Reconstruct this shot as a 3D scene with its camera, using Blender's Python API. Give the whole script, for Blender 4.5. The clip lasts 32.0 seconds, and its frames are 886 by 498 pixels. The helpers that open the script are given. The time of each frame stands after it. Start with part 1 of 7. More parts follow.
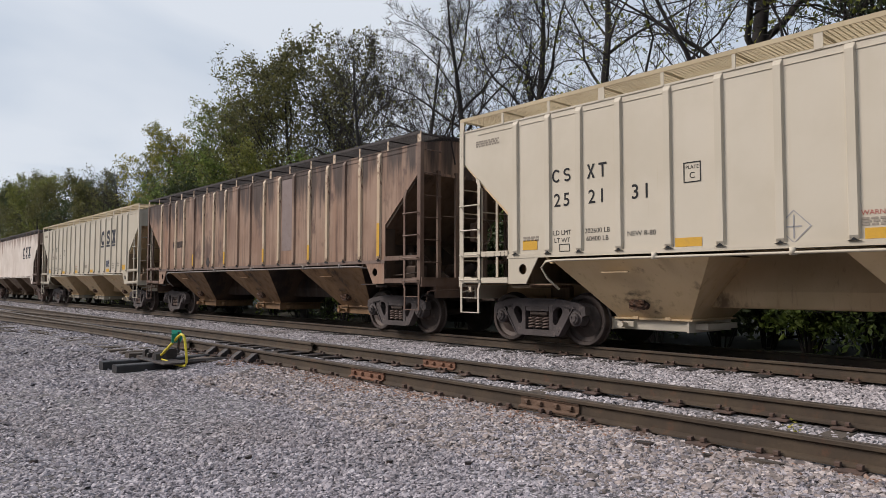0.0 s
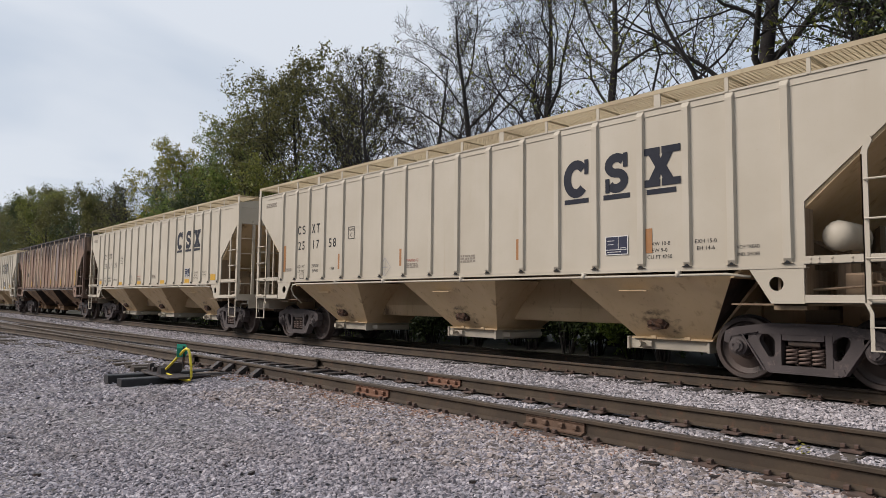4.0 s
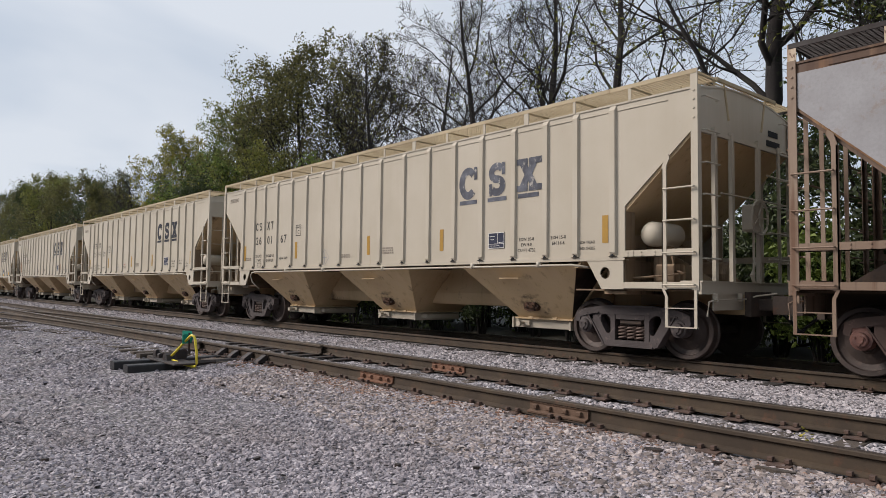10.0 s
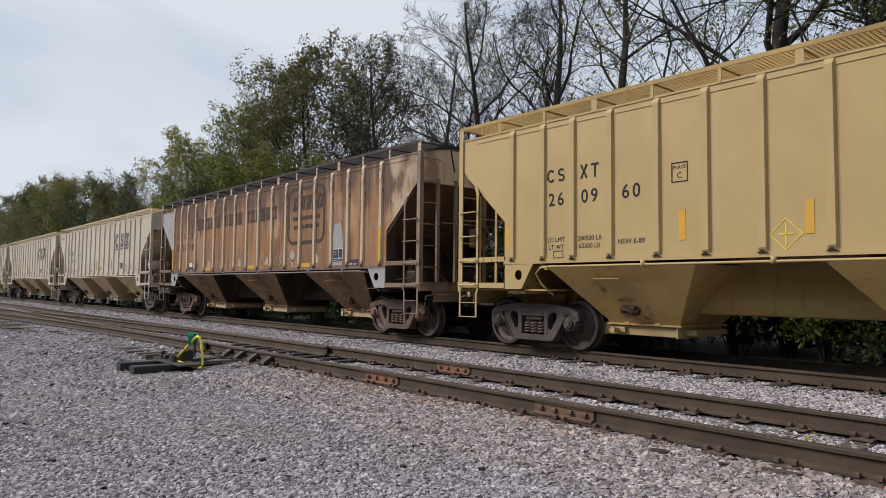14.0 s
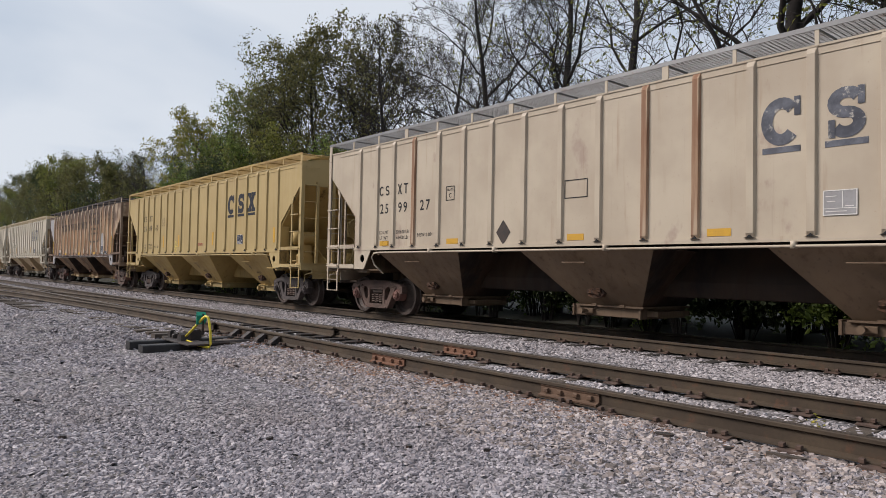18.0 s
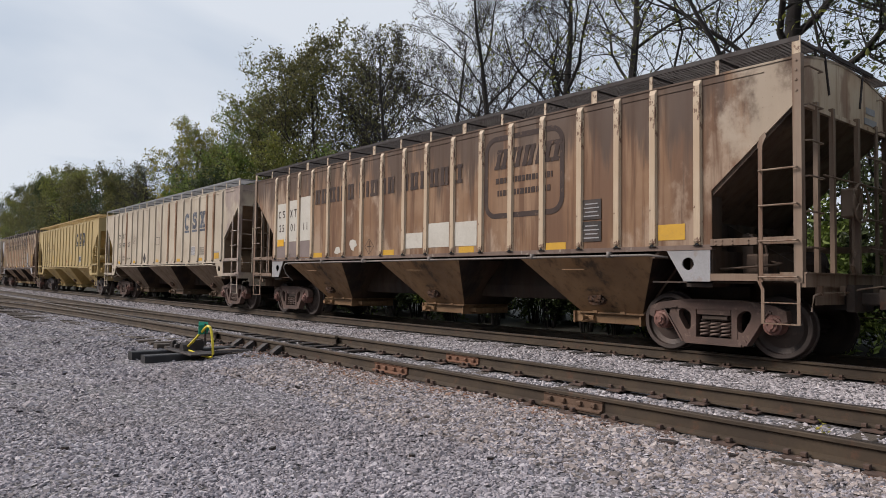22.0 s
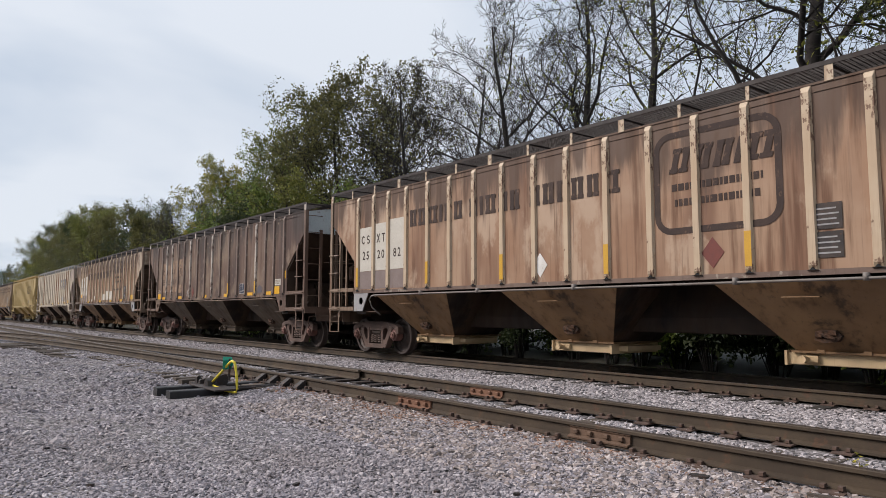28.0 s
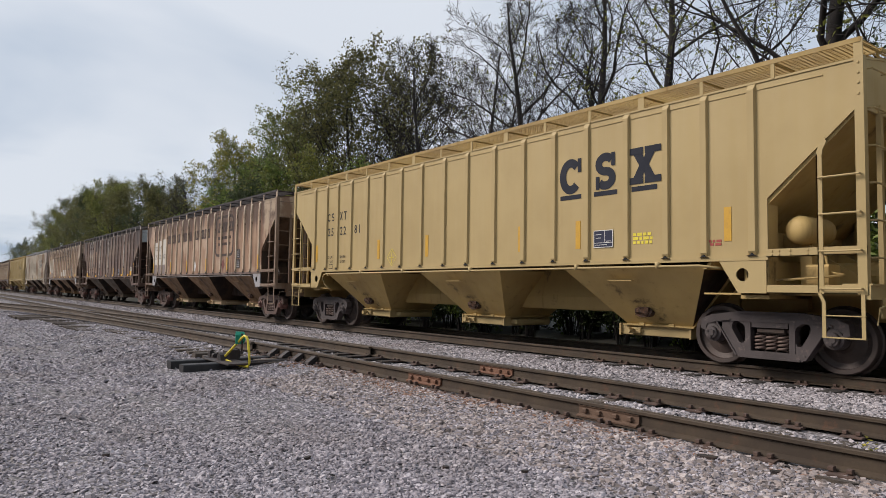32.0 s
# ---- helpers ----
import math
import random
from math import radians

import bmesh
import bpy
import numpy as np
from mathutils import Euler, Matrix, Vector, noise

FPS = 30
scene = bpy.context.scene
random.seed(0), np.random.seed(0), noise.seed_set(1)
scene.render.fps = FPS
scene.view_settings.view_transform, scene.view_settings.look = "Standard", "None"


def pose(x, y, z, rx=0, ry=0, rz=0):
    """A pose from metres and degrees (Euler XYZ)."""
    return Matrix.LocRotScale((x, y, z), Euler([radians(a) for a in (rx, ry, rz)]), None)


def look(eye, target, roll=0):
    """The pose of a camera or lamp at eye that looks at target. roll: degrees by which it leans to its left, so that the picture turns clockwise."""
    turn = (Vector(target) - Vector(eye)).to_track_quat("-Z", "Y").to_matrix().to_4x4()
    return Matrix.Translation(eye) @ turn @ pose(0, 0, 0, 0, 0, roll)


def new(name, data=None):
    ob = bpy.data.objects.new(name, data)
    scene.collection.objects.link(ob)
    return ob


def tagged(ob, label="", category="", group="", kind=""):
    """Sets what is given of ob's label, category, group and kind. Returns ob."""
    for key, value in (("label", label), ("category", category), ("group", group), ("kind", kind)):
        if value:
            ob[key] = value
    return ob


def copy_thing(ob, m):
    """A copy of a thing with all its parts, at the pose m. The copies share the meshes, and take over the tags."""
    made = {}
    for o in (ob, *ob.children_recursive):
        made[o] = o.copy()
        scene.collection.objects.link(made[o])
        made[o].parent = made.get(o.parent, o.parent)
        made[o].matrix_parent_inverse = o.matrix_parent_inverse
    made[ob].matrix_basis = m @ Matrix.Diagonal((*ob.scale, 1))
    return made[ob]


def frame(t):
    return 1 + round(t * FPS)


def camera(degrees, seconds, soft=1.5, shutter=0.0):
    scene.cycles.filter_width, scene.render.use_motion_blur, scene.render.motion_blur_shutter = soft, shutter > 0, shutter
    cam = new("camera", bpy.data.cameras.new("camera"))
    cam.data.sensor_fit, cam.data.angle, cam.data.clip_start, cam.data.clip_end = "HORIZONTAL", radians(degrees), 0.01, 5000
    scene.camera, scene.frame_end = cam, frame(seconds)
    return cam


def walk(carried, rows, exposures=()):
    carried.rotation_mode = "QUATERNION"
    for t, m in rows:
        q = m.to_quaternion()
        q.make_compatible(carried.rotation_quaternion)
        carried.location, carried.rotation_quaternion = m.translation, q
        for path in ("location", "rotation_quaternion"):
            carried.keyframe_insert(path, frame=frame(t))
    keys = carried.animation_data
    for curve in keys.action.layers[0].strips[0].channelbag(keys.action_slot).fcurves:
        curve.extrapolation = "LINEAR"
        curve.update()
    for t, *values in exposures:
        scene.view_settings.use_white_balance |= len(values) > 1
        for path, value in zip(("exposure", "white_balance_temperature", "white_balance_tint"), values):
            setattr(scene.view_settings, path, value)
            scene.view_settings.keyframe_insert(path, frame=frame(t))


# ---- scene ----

def turn(rx, ry, rz):
    """The standing camera's place with one turn of the hand-held phone."""
    return pose(0.018, -0.007, 1.076, rx, ry, rz)


cam = camera(65.29, 32.0, soft=0.55)
walk(cam, [
    (0.0, turn(92.973, -0.099, 48.346)),
    (0.5, turn(93.466, -0.250, 48.152)),
    (1.0, turn(93.762, -0.574, 49.229)),
    (1.5, turn(93.508, -0.803, 49.239)),
    (2.0, turn(93.517, -0.607, 49.308)),
    (2.5, turn(93.666, -0.776, 48.987)),
    (3.0, turn(93.765, -0.626, 48.955)),
    (3.5, turn(94.370, -0.653, 48.788)),
    (5.5, turn(93.320, -0.489, 49.749)),
    (6.0, turn(92.592, -0.174, 50.352)),
    (6.5, turn(93.127, -0.400, 50.106)),
    (7.0, turn(92.780, -0.558, 48.909)),
    (7.5, turn(92.552, -0.444, 49.205)),
    (8.0, turn(92.753, -0.702, 49.317)),
    (8.5, turn(92.540, -0.790, 48.993)),
    (9.0, turn(92.712, -0.787, 49.405)),
    (9.5, turn(93.000, -0.645, 48.894)),
    (10.0, turn(93.274, -0.696, 49.162)),
    (10.5, turn(93.333, -0.716, 49.069)),
    (11.0, turn(93.323, -0.743, 49.075)),
    (11.5, turn(93.374, -0.788, 49.438)),
    (12.0, turn(93.548, -0.646, 49.318)),
    (12.5, turn(93.468, -0.473, 49.241)),
    (13.0, turn(93.783, -0.567, 48.918)),
    (13.5, turn(93.582, -0.733, 49.381)),
    (14.0, turn(93.358, -0.638, 49.581)),
    (14.5, turn(92.900, -0.859, 49.555)),
    (16.5, turn(92.353, -0.824, 49.995)),
    (17.0, turn(92.070, -0.945, 49.916)),
    (17.5, turn(91.947, -1.088, 50.019)),
    (18.0, turn(91.882, -1.128, 50.158)),
    (18.5, turn(92.092, -0.980, 49.983)),
    (19.0, turn(91.874, -1.089, 50.066)),
    (19.5, turn(92.026, -1.080, 50.112)),
    (20.0, turn(92.030, -0.941, 49.959)),
    (20.5, turn(92.125, -0.873, 49.992)),
    (21.0, turn(92.746, -0.644, 50.674)),
    (21.5, turn(92.441, -0.765, 50.166)),
    (22.0, turn(92.552, -0.736, 50.323)),
    (22.5, turn(92.466, -0.714, 50.469)),
    (23.0, turn(92.371, -0.721, 50.752)),
    (23.5, turn(92.098, -0.301, 51.107)),
    (24.0, turn(92.085, -0.560, 50.783)),
    (24.5, turn(92.032, -0.585, 50.742)),
    (25.0, turn(92.725, -0.598, 50.654)),
    (25.5, turn(94.098, 0.281, 52.151)),
    (27.5, turn(95.374, 0.136, 52.320)),
    (28.0, turn(95.219, -0.077, 52.194)),
    (28.5, turn(94.816, -0.192, 52.922)),
    (29.0, turn(94.526, -0.553, 52.769)),
    (29.5, turn(94.456, -0.269, 53.026)),
    (30.0, turn(93.945, -0.472, 53.333)),
    (30.5, turn(94.018, -0.374, 52.876)),
    (31.0, turn(94.010, -0.539, 52.756)),
    (31.5, turn(93.617, -0.455, 52.751)),
    (32.0, turn(93.414, -0.855, 53.109)),
], exposures=[(0.0, 0.0), (25.0, 0.0), (27.5, 0.1), (29.5, 0.1), (31.0, 0.0), (32.0, 0.0)])

# ---------------------------------------------------------------- light
world = bpy.data.worlds.new("overcast_sky")
scene.world = world
world.use_nodes = True


def sky_nodes():
    """A closed, softly streaked cloud cover over a Nishita sky, brighter overhead than at the horizon."""
    nt = world.node_tree
    nd, ln = nt.nodes, nt.links
    bg = nd["Background"]
    sky = nd.new("ShaderNodeTexSky")
    sky.sky_type, sky.sun_disc = "NISHITA", False
    sky.sun_elevation, sky.sun_rotation = radians(34), radians(223)
    tc = nd.new("ShaderNodeTexCoord")
    sep = nd.new("ShaderNodeSeparateXYZ")
    ln.new(tc.outputs["Generated"], sep.inputs[0])
    # project the direction on a flat cloud deck
    up = nd.new("ShaderNodeMath")
    up.operation = "MAXIMUM"
    ln.new(sep.outputs["Z"], up.inputs[0])
    up.inputs[1].default_value = 0.0
    add = nd.new("ShaderNodeMath")
    add.operation = "ADD"
    ln.new(up.outputs[0], add.inputs[0])
    add.inputs[1].default_value = 0.12
    dv = []
    for axis in "XY":
        d = nd.new("ShaderNodeMath")
        d.operation = "DIVIDE"
        ln.new(sep.outputs[axis], d.inputs[0])
        ln.new(add.outputs[0], d.inputs[1])
        dv.append(d)
    cmb = nd.new("ShaderNodeCombineXYZ")
    ln.new(dv[0].outputs[0], cmb.inputs[0])
    ln.new(dv[1].outputs[0], cmb.inputs[1])
    noise_a = nd.new("ShaderNodeTexNoise")
    noise_a.inputs["Scale"].default_value = 0.55
    noise_a.inputs["Detail"].default_value = 5
    noise_a.inputs["Roughness"].default_value = 0.5
    noise_a.inputs["Distortion"].default_value = 0.3
    ln.new(cmb.outputs[0], noise_a.inputs["Vector"])
    ramp = nd.new("ShaderNodeValToRGB")
    ramp.color_ramp.elements[0].position = 0.36
    ramp.color_ramp.elements[0].color = (0.415, 0.51, 0.65, 1)
    ramp.color_ramp.elements[1].position = 0.6
    ramp.color_ramp.elements[1].color = (0.735, 0.78, 0.855, 1)
    ln.new(noise_a.outputs["Fac"], ramp.inputs[0])
    # brighter towards the zenith
    zen = nd.new("ShaderNodeMapRange")
    zen.inputs["From Min"].default_value = 0.3
    zen.inputs["From Max"].default_value = 1.0
    zen.inputs["To Min"].default_value = 1.0
    zen.inputs["To Max"].default_value = 1.2
    ln.new(sep.outputs["Z"], zen.inputs["Value"])
    mul = nd.new("ShaderNodeVectorMath")
    mul.operation = "SCALE"
    ln.new(ramp.outputs[0], mul.inputs[0])
    ln.new(zen.outputs[0], mul.inputs["Scale"])
    scl = nd.new("ShaderNodeVectorMath")
    scl.operation = "SCALE"
    scl.inputs["Scale"].default_value = 0.08
    ln.new(sky.outputs[0], scl.inputs[0])
    mix = nd.new("ShaderNodeMix")
    mix.data_type = "RGBA"
    mix.inputs["Factor"].default_value = 0.93
    ln.new(scl.outputs[0], mix.inputs["A"])
    ln.new(mul.outputs[0], mix.inputs["B"])
    ln.new(mix.outputs["Result"], bg.inputs["Color"])
    bg.inputs["Strength"].default_value = 1.0


sky_nodes()
sun_data = bpy.data.lights.new("sun", "SUN")
sun_data.energy, sun_data.angle, sun_data.color = 3.9, radians(24), (1.0, 0.905, 0.85)
sun = new("sun", sun_data)
sun.matrix_world = look((-30, -14, 25), (-8, 10, 0))
scene.view_settings.exposure = 0.0


# ---------------------------------------------------------------- materials
def node_tools(m):
    m.use_nodes = True
    nt = m.node_tree
    return nt.nodes, nt.links, nt.nodes["Principled BSDF"]


def tex_noise(nd, ln, vec, scale, detail=4, rough=0.55):
    n = nd.new("ShaderNodeTexNoise")
    n.inputs["Scale"].default_value, n.inputs["Detail"].default_value, n.inputs["Roughness"].default_value = scale, detail, rough
    ln.new(vec, n.inputs["Vector"])
    return n.outputs["Fac"]


def band(nd, ln, value, lo, hi, top=1.0, low=0.0):
    r = nd.new("ShaderNodeMapRange")
    r.interpolation_type = "SMOOTHSTEP"
    r.inputs["From Min"].default_value, r.inputs["From Max"].default_value = lo, hi
    r.inputs["To Min"].default_value, r.inputs["To Max"].default_value = low, top
    ln.new(value, r.inputs["Value"])
    return r.outputs[0]


def blend(nd, ln, fac, a, b):
    """Mix of two colours, each a tuple or a socket."""
    n = nd.new("ShaderNodeMix")
    n.data_type = "RGBA"
    if isinstance(fac, float):
        n.inputs["Factor"].default_value = fac
    else:
        ln.new(fac, n.inputs["Factor"])
    for key, c in (("A", a), ("B", b)):
        if isinstance(c, tuple):
            n.inputs[key].default_value = (*c, 1)
        else:
            ln.new(c, n.inputs[key])
    return n.outputs["Result"]


def times(nd, ln, a, b):
    n = nd.new("ShaderNodeMath")
    n.operation = "MULTIPLY"
    for i, v in enumerate((a, b)):
        if isinstance(v, (int, float)):
            n.inputs[i].default_value = v
        else:
            ln.new(v, n.inputs[i])
    return n.outputs[0]


def stretched(nd, ln, scale, offset=(0, 0, 0)):
    tc = nd.new("ShaderNodeTexCoord")
    mp = nd.new("ShaderNodeMapping")
    mp.inputs["Scale"].default_value, mp.inputs["Location"].default_value = scale, offset
    ln.new(tc.outputs["Object"], mp.inputs["Vector"])
    return mp.outputs[0]


def relief(nd, ln, bsdf, height, strength=0.3, distance=0.01):
    b = nd.new("ShaderNodeBump")
    b.inputs["Strength"].default_value, b.inputs["Distance"].default_value = strength, distance
    ln.new(height, b.inputs["Height"])
    ln.new(b.outputs[0], bsdf.inputs["Normal"])


def surface(name, base, second=None, spot=None, scale=3.0, amount=0.5, rough=0.7, metal=0.0, bump=0.25, by_object=0.0, spot_amount=0.3, depth=0.01):
    """A plain weathered surface: two tones at a broad scale, grain at a fine one, spots of a third colour."""
    m = bpy.data.materials.new(name)
    nd, ln, bs = node_tools(m)
    v = stretched(nd, ln, (1, 1, 1))
    second = second or tuple(c * 0.7 for c in base)
    broad = band(nd, ln, tex_noise(nd, ln, v, scale, 5), 0.35, 0.68, amount)
    col = blend(nd, ln, broad, base, second)
    fine = tex_noise(nd, ln, v, scale * 14, 4, 0.65)
    col = blend(nd, ln, band(nd, ln, fine, 0.35, 0.75, 0.28), col, tuple(c * 0.55 for c in base))
    if spot:
        col = blend(nd, ln, band(nd, ln, tex_noise(nd, ln, v, scale * 2.3, 6, 0.7), 0.56, 0.68, spot_amount * 2), col, spot)
    if by_object:
        info = nd.new("ShaderNodeObjectInfo")
        col = blend(nd, ln, times(nd, ln, info.outputs["Random"], by_object), col, tuple(c * 0.45 for c in base))
    ln.new(col, bs.inputs["Base Color"])
    bs.inputs["Roughness"].default_value, bs.inputs["Metallic"].default_value = rough, metal
    relief(nd, ln, bs, fine, bump, depth)
    return m


def paint(name, base, fade, rust, rust_amount, soot, soot_amount, seed=0.0, patch=None, patch_amount=0.0, rough=0.55, flake=None, flake_amount=0.0, columns=None, columns_amount=0.0, drip=None, drip_amount=0.0, soiled=None, soiled_from=15.2, smear=None):
    """Freight car paint: chalked in broad fields, run with vertical streaks of rust and soot, flaked in spots.
    columns: a second tone in broad upright fields; drip: soot that has run down from the roof in uneven tongues."""
    m = bpy.data.materials.new(name)
    nd, ln, bs = node_tools(m)
    off = (seed * 7.3, seed * 3.1, seed * 5.7)
    v = stretched(nd, ln, (1, 1, 1), off)
    runs = stretched(nd, ln, (5.5, 5.5, 0.35), off)
    thin = stretched(nd, ln, (17, 17, 0.55), off)
    broad = tex_noise(nd, ln, v, 0.75, 4)
    col = blend(nd, ln, band(nd, ln, broad, 0.33, 0.68, 0.85), base, fade)
    if columns:
        upright = tex_noise(nd, ln, stretched(nd, ln, (1.25, 1.25, 0.16), (off[0] + 9, 5, 3)), 1.0, 4, 0.5)
        col = blend(nd, ln, band(nd, ln, upright, 0.62 - 0.3 * columns_amount, 0.78 - 0.3 * columns_amount, 0.85), col, columns)
    if patch:
        patchy = tex_noise(nd, ln, stretched(nd, ln, (1.0, 1.0, 0.55), (off[0] + 4, 2, 1)), 1.1, 7, 0.62)
        col = blend(nd, ln, band(nd, ln, patchy, 0.62 - 0.3 * patch_amount, 0.70 - 0.2 * patch_amount, 0.85), col, patch)
    streak = tex_noise(nd, ln, runs, 1.0, 5, 0.6)
    lo = 0.70 - 0.32 * rust_amount
    col = blend(nd, ln, band(nd, ln, streak, lo, lo + 0.2, min(1.0, 0.35 + rust_amount * 0.6)), col, rust)
    fine_run = tex_noise(nd, ln, thin, 1.0, 4, 0.6)
    lo = 0.74 - 0.34 * soot_amount
    col = blend(nd, ln, band(nd, ln, fine_run, lo, lo + 0.22, min(0.9, 0.25 + soot_amount * 0.6)), col, soot)
    if drip:
        tongue = tex_noise(nd, ln, stretched(nd, ln, (1.9, 1.9, 0.22), (off[0] + 2, 8, 6)), 1.0, 5, 0.6)
        tc = nd.new("ShaderNodeTexCoord")
        sep = nd.new("ShaderNodeSeparateXYZ")
        ln.new(tc.outputs["Object"], sep.inputs[0])
        reach = nd.new("ShaderNodeMath")
        reach.operation = "ADD"
        ln.new(tongue, reach.inputs[0])
        ln.new(band(nd, ln, sep.outputs["Z"], 2.0, 4.2, 0.34), reach.inputs[1])
        lo = 0.95 - 0.35 * drip_amount
        col = blend(nd, ln, band(nd, ln, reach.outputs[0], lo, lo + 0.16, 0.9), col, drip)
    if soiled:
        # a cloud of grime on the car's last panel
        cloud = tex_noise(nd, ln, stretched(nd, ln, (1, 1, 0.8), (off[0] + 1, 4, 2)), 1.6, 6, 0.6)
        tc = nd.new("ShaderNodeTexCoord")
        sep = nd.new("ShaderNodeSeparateXYZ")
        ln.new(tc.outputs["Object"], sep.inputs[0])
        spread = nd.new("ShaderNodeMath")
        spread.operation = "ADD"
        ln.new(cloud, spread.inputs[0])
        ln.new(band(nd, ln, sep.outputs["X"], soiled_from - 0.25, soiled_from + 0.35, 0.4), spread.inputs[1])
        col = blend(nd, ln, band(nd, ln, spread.outputs[0], 0.78, 0.98, 0.85), col, soiled)
    if smear:
        # oil and dust caked round the bracket of a bay
        tc = nd.new("ShaderNodeTexCoord")
        mp = nd.new("ShaderNodeMapping")
        mp.inputs["Location"].default_value, mp.inputs["Scale"].default_value = (0.0, 0.9, -1.4), (1.0, 0.55, 1.9)
        ln.new(tc.outputs["Object"], mp.inputs["Vector"])
        far_off = nd.new("ShaderNodeVectorMath")
        far_off.operation = "LENGTH"
        ln.new(mp.outputs[0], far_off.inputs[0])
        ragged = nd.new("ShaderNodeMath")
        ragged.operation = "SUBTRACT"
        ln.new(tex_noise(nd, ln, stretched(nd, ln, (1, 1, 1.4), (0, 3, 0)), 3.5, 6, 0.65), ragged.inputs[0])
        ln.new(band(nd, ln, far_off.outputs["Value"], 0.15, 0.75, 0.42), ragged.inputs[1])
        col = blend(nd, ln, band(nd, ln, ragged.outputs[0], 0.2, 0.42, 0.9), col, smear)
    if flake:
        # small sharp-edged flakes, thicker in some fields than in others
        field = times(nd, ln, band(nd, ln, tex_noise(nd, ln, v, 0.6, 3), 0.3, 0.7, 0.16), 1.0)
        chips = nd.new("ShaderNodeMath")
        chips.operation = "ADD"
        ln.new(tex_noise(nd, ln, stretched(nd, ln, (1, 1, 0.6), off), 10.0, 6, 0.6), chips.inputs[0])
        ln.new(field, chips.inputs[1])
        lo = 0.80 - 0.3 * flake_amount
        col = blend(nd, ln, band(nd, ln, chips.outputs[0], lo, lo + 0.05, 0.85), col, flake)
    grain = tex_noise(nd, ln, v, 26, 5, 0.7)
    col = blend(nd, ln, band(nd, ln, grain, 0.62, 0.74, 0.2 + 0.4 * rust_amount), col, rust)
    ln.new(col, bs.inputs["Base Color"])
    bs.inputs["Specular IOR Level"].default_value = 0.3
    ln.new(band(nd, ln, streak, 0.3, 0.7, rough + 0.2, rough - 0.08), bs.inputs["Roughness"])
    relief(nd, ln, bs, tex_noise(nd, ln, v, 2.2, 3), 0.22, 0.02)
    return m


def stone_material(name, a, b, c, d):
    """Crushed stone: every stone takes its own tone."""
    m = bpy.data.materials.new(name)
    nd, ln, bs = node_tools(m)
    geo = nd.new("ShaderNodeNewGeometry")
    ramp = nd.new("ShaderNodeValToRGB")
    el = ramp.color_ramp.elements
    el[0].position, el[0].color = 0.0, (*a, 1)
    el[1].position, el[1].color = 1.0, (*d, 1)
    for p, col in ((0.3, b), (0.75, c)):
        e = el.new(p)
        e.color = (*col, 1)
    ln.new(geo.outputs["Random Per Island"], ramp.inputs[0])
    v = stretched(nd, ln, (1, 1, 1))
    col = blend(nd, ln, band(nd, ln, tex_noise(nd, ln, v, 60, 4), 0.35, 0.75, 0.4), ramp.outputs[0], tuple(x * 0.5 for x in b))
    col = blend(nd, ln, band(nd, ln, tex_noise(nd, ln, v, 0.5, 4), 0.48, 0.75, 0.45), col, (0.20, 0.162, 0.14))
    col = blend(nd, ln, band(nd, ln, tex_noise(nd, ln, v, 9.0, 3, 0.6), 0.5, 0.72, 0.6), col, tuple(x * 0.32 for x in b))
    ln.new(col, bs.inputs["Base Color"])
    bs.inputs["Roughness"].default_value = 0.85
    return m


def ground_material():
    m = bpy.data.materials.new("gravel_bed")
    nd, ln, bs = node_tools(m)
    v = stretched(nd, ln, (1, 1, 1))
    vor = nd.new("ShaderNodeTexVoronoi")
    vor.inputs["Scale"].default_value = 24
    ln.new(v, vor.inputs["Vector"])
    sep = nd.new("ShaderNodeSeparateColor")
    ln.new(vor.outputs["Color"], sep.inputs[0])
    col = blend(nd, ln, sep.outputs[0], (0.08, 0.072, 0.075), (0.37, 0.34, 0.345))
    edge = band(nd, ln, vor.outputs["Distance"], 0.25, 0.75, 0.85)
    col = blend(nd, ln, edge, col, (0.025, 0.023, 0.023))
    col = blend(nd, ln, band(nd, ln, tex_noise(nd, ln, v, 0.35, 5), 0.5, 0.72, 0.4), col, (0.17, 0.14, 0.12))
    ln.new(col, bs.inputs["Base Color"])
    bs.inputs["Roughness"].default_value = 0.9
    b = nd.new("ShaderNodeBump")
    b.invert = True
    b.inputs["Strength"].default_value, b.inputs["Distance"].default_value = 0.9, 0.02
    ln.new(vor.outputs["Distance"], b.inputs["Height"])
    ln.new(b.outputs[0], bs.inputs["Normal"])
    return m


def leaf_material(name, a, b, c):
    m = bpy.data.materials.new(name)
    nd, ln, bs = node_tools(m)
    geo = nd.new("ShaderNodeNewGeometry")
    col = blend(nd, ln, geo.outputs["Random Per Island"], a, b)
    v = stretched(nd, ln, (1, 1, 1))
    col = blend(nd, ln, band(nd, ln, tex_noise(nd, ln, v, 0.45, 3), 0.45, 0.7, 0.8), col, c)
    ln.new(col, bs.inputs["Base Color"])
    bs.inputs["Roughness"].default_value = 0.6
    # thin leaves let some light through
    through_light = nd.new("ShaderNodeBsdfTranslucent")
    ln.new(col, through_light.inputs["Color"])
    both = nd.new("ShaderNodeMixShader")
    both.inputs["Fac"].default_value = 0.33
    ln.new(bs.outputs[0], both.inputs[1])
    ln.new(through_light.outputs[0], both.inputs[2])
    ln.new(both.outputs[0], nd["Material Output"].inputs["Surface"])
    return m


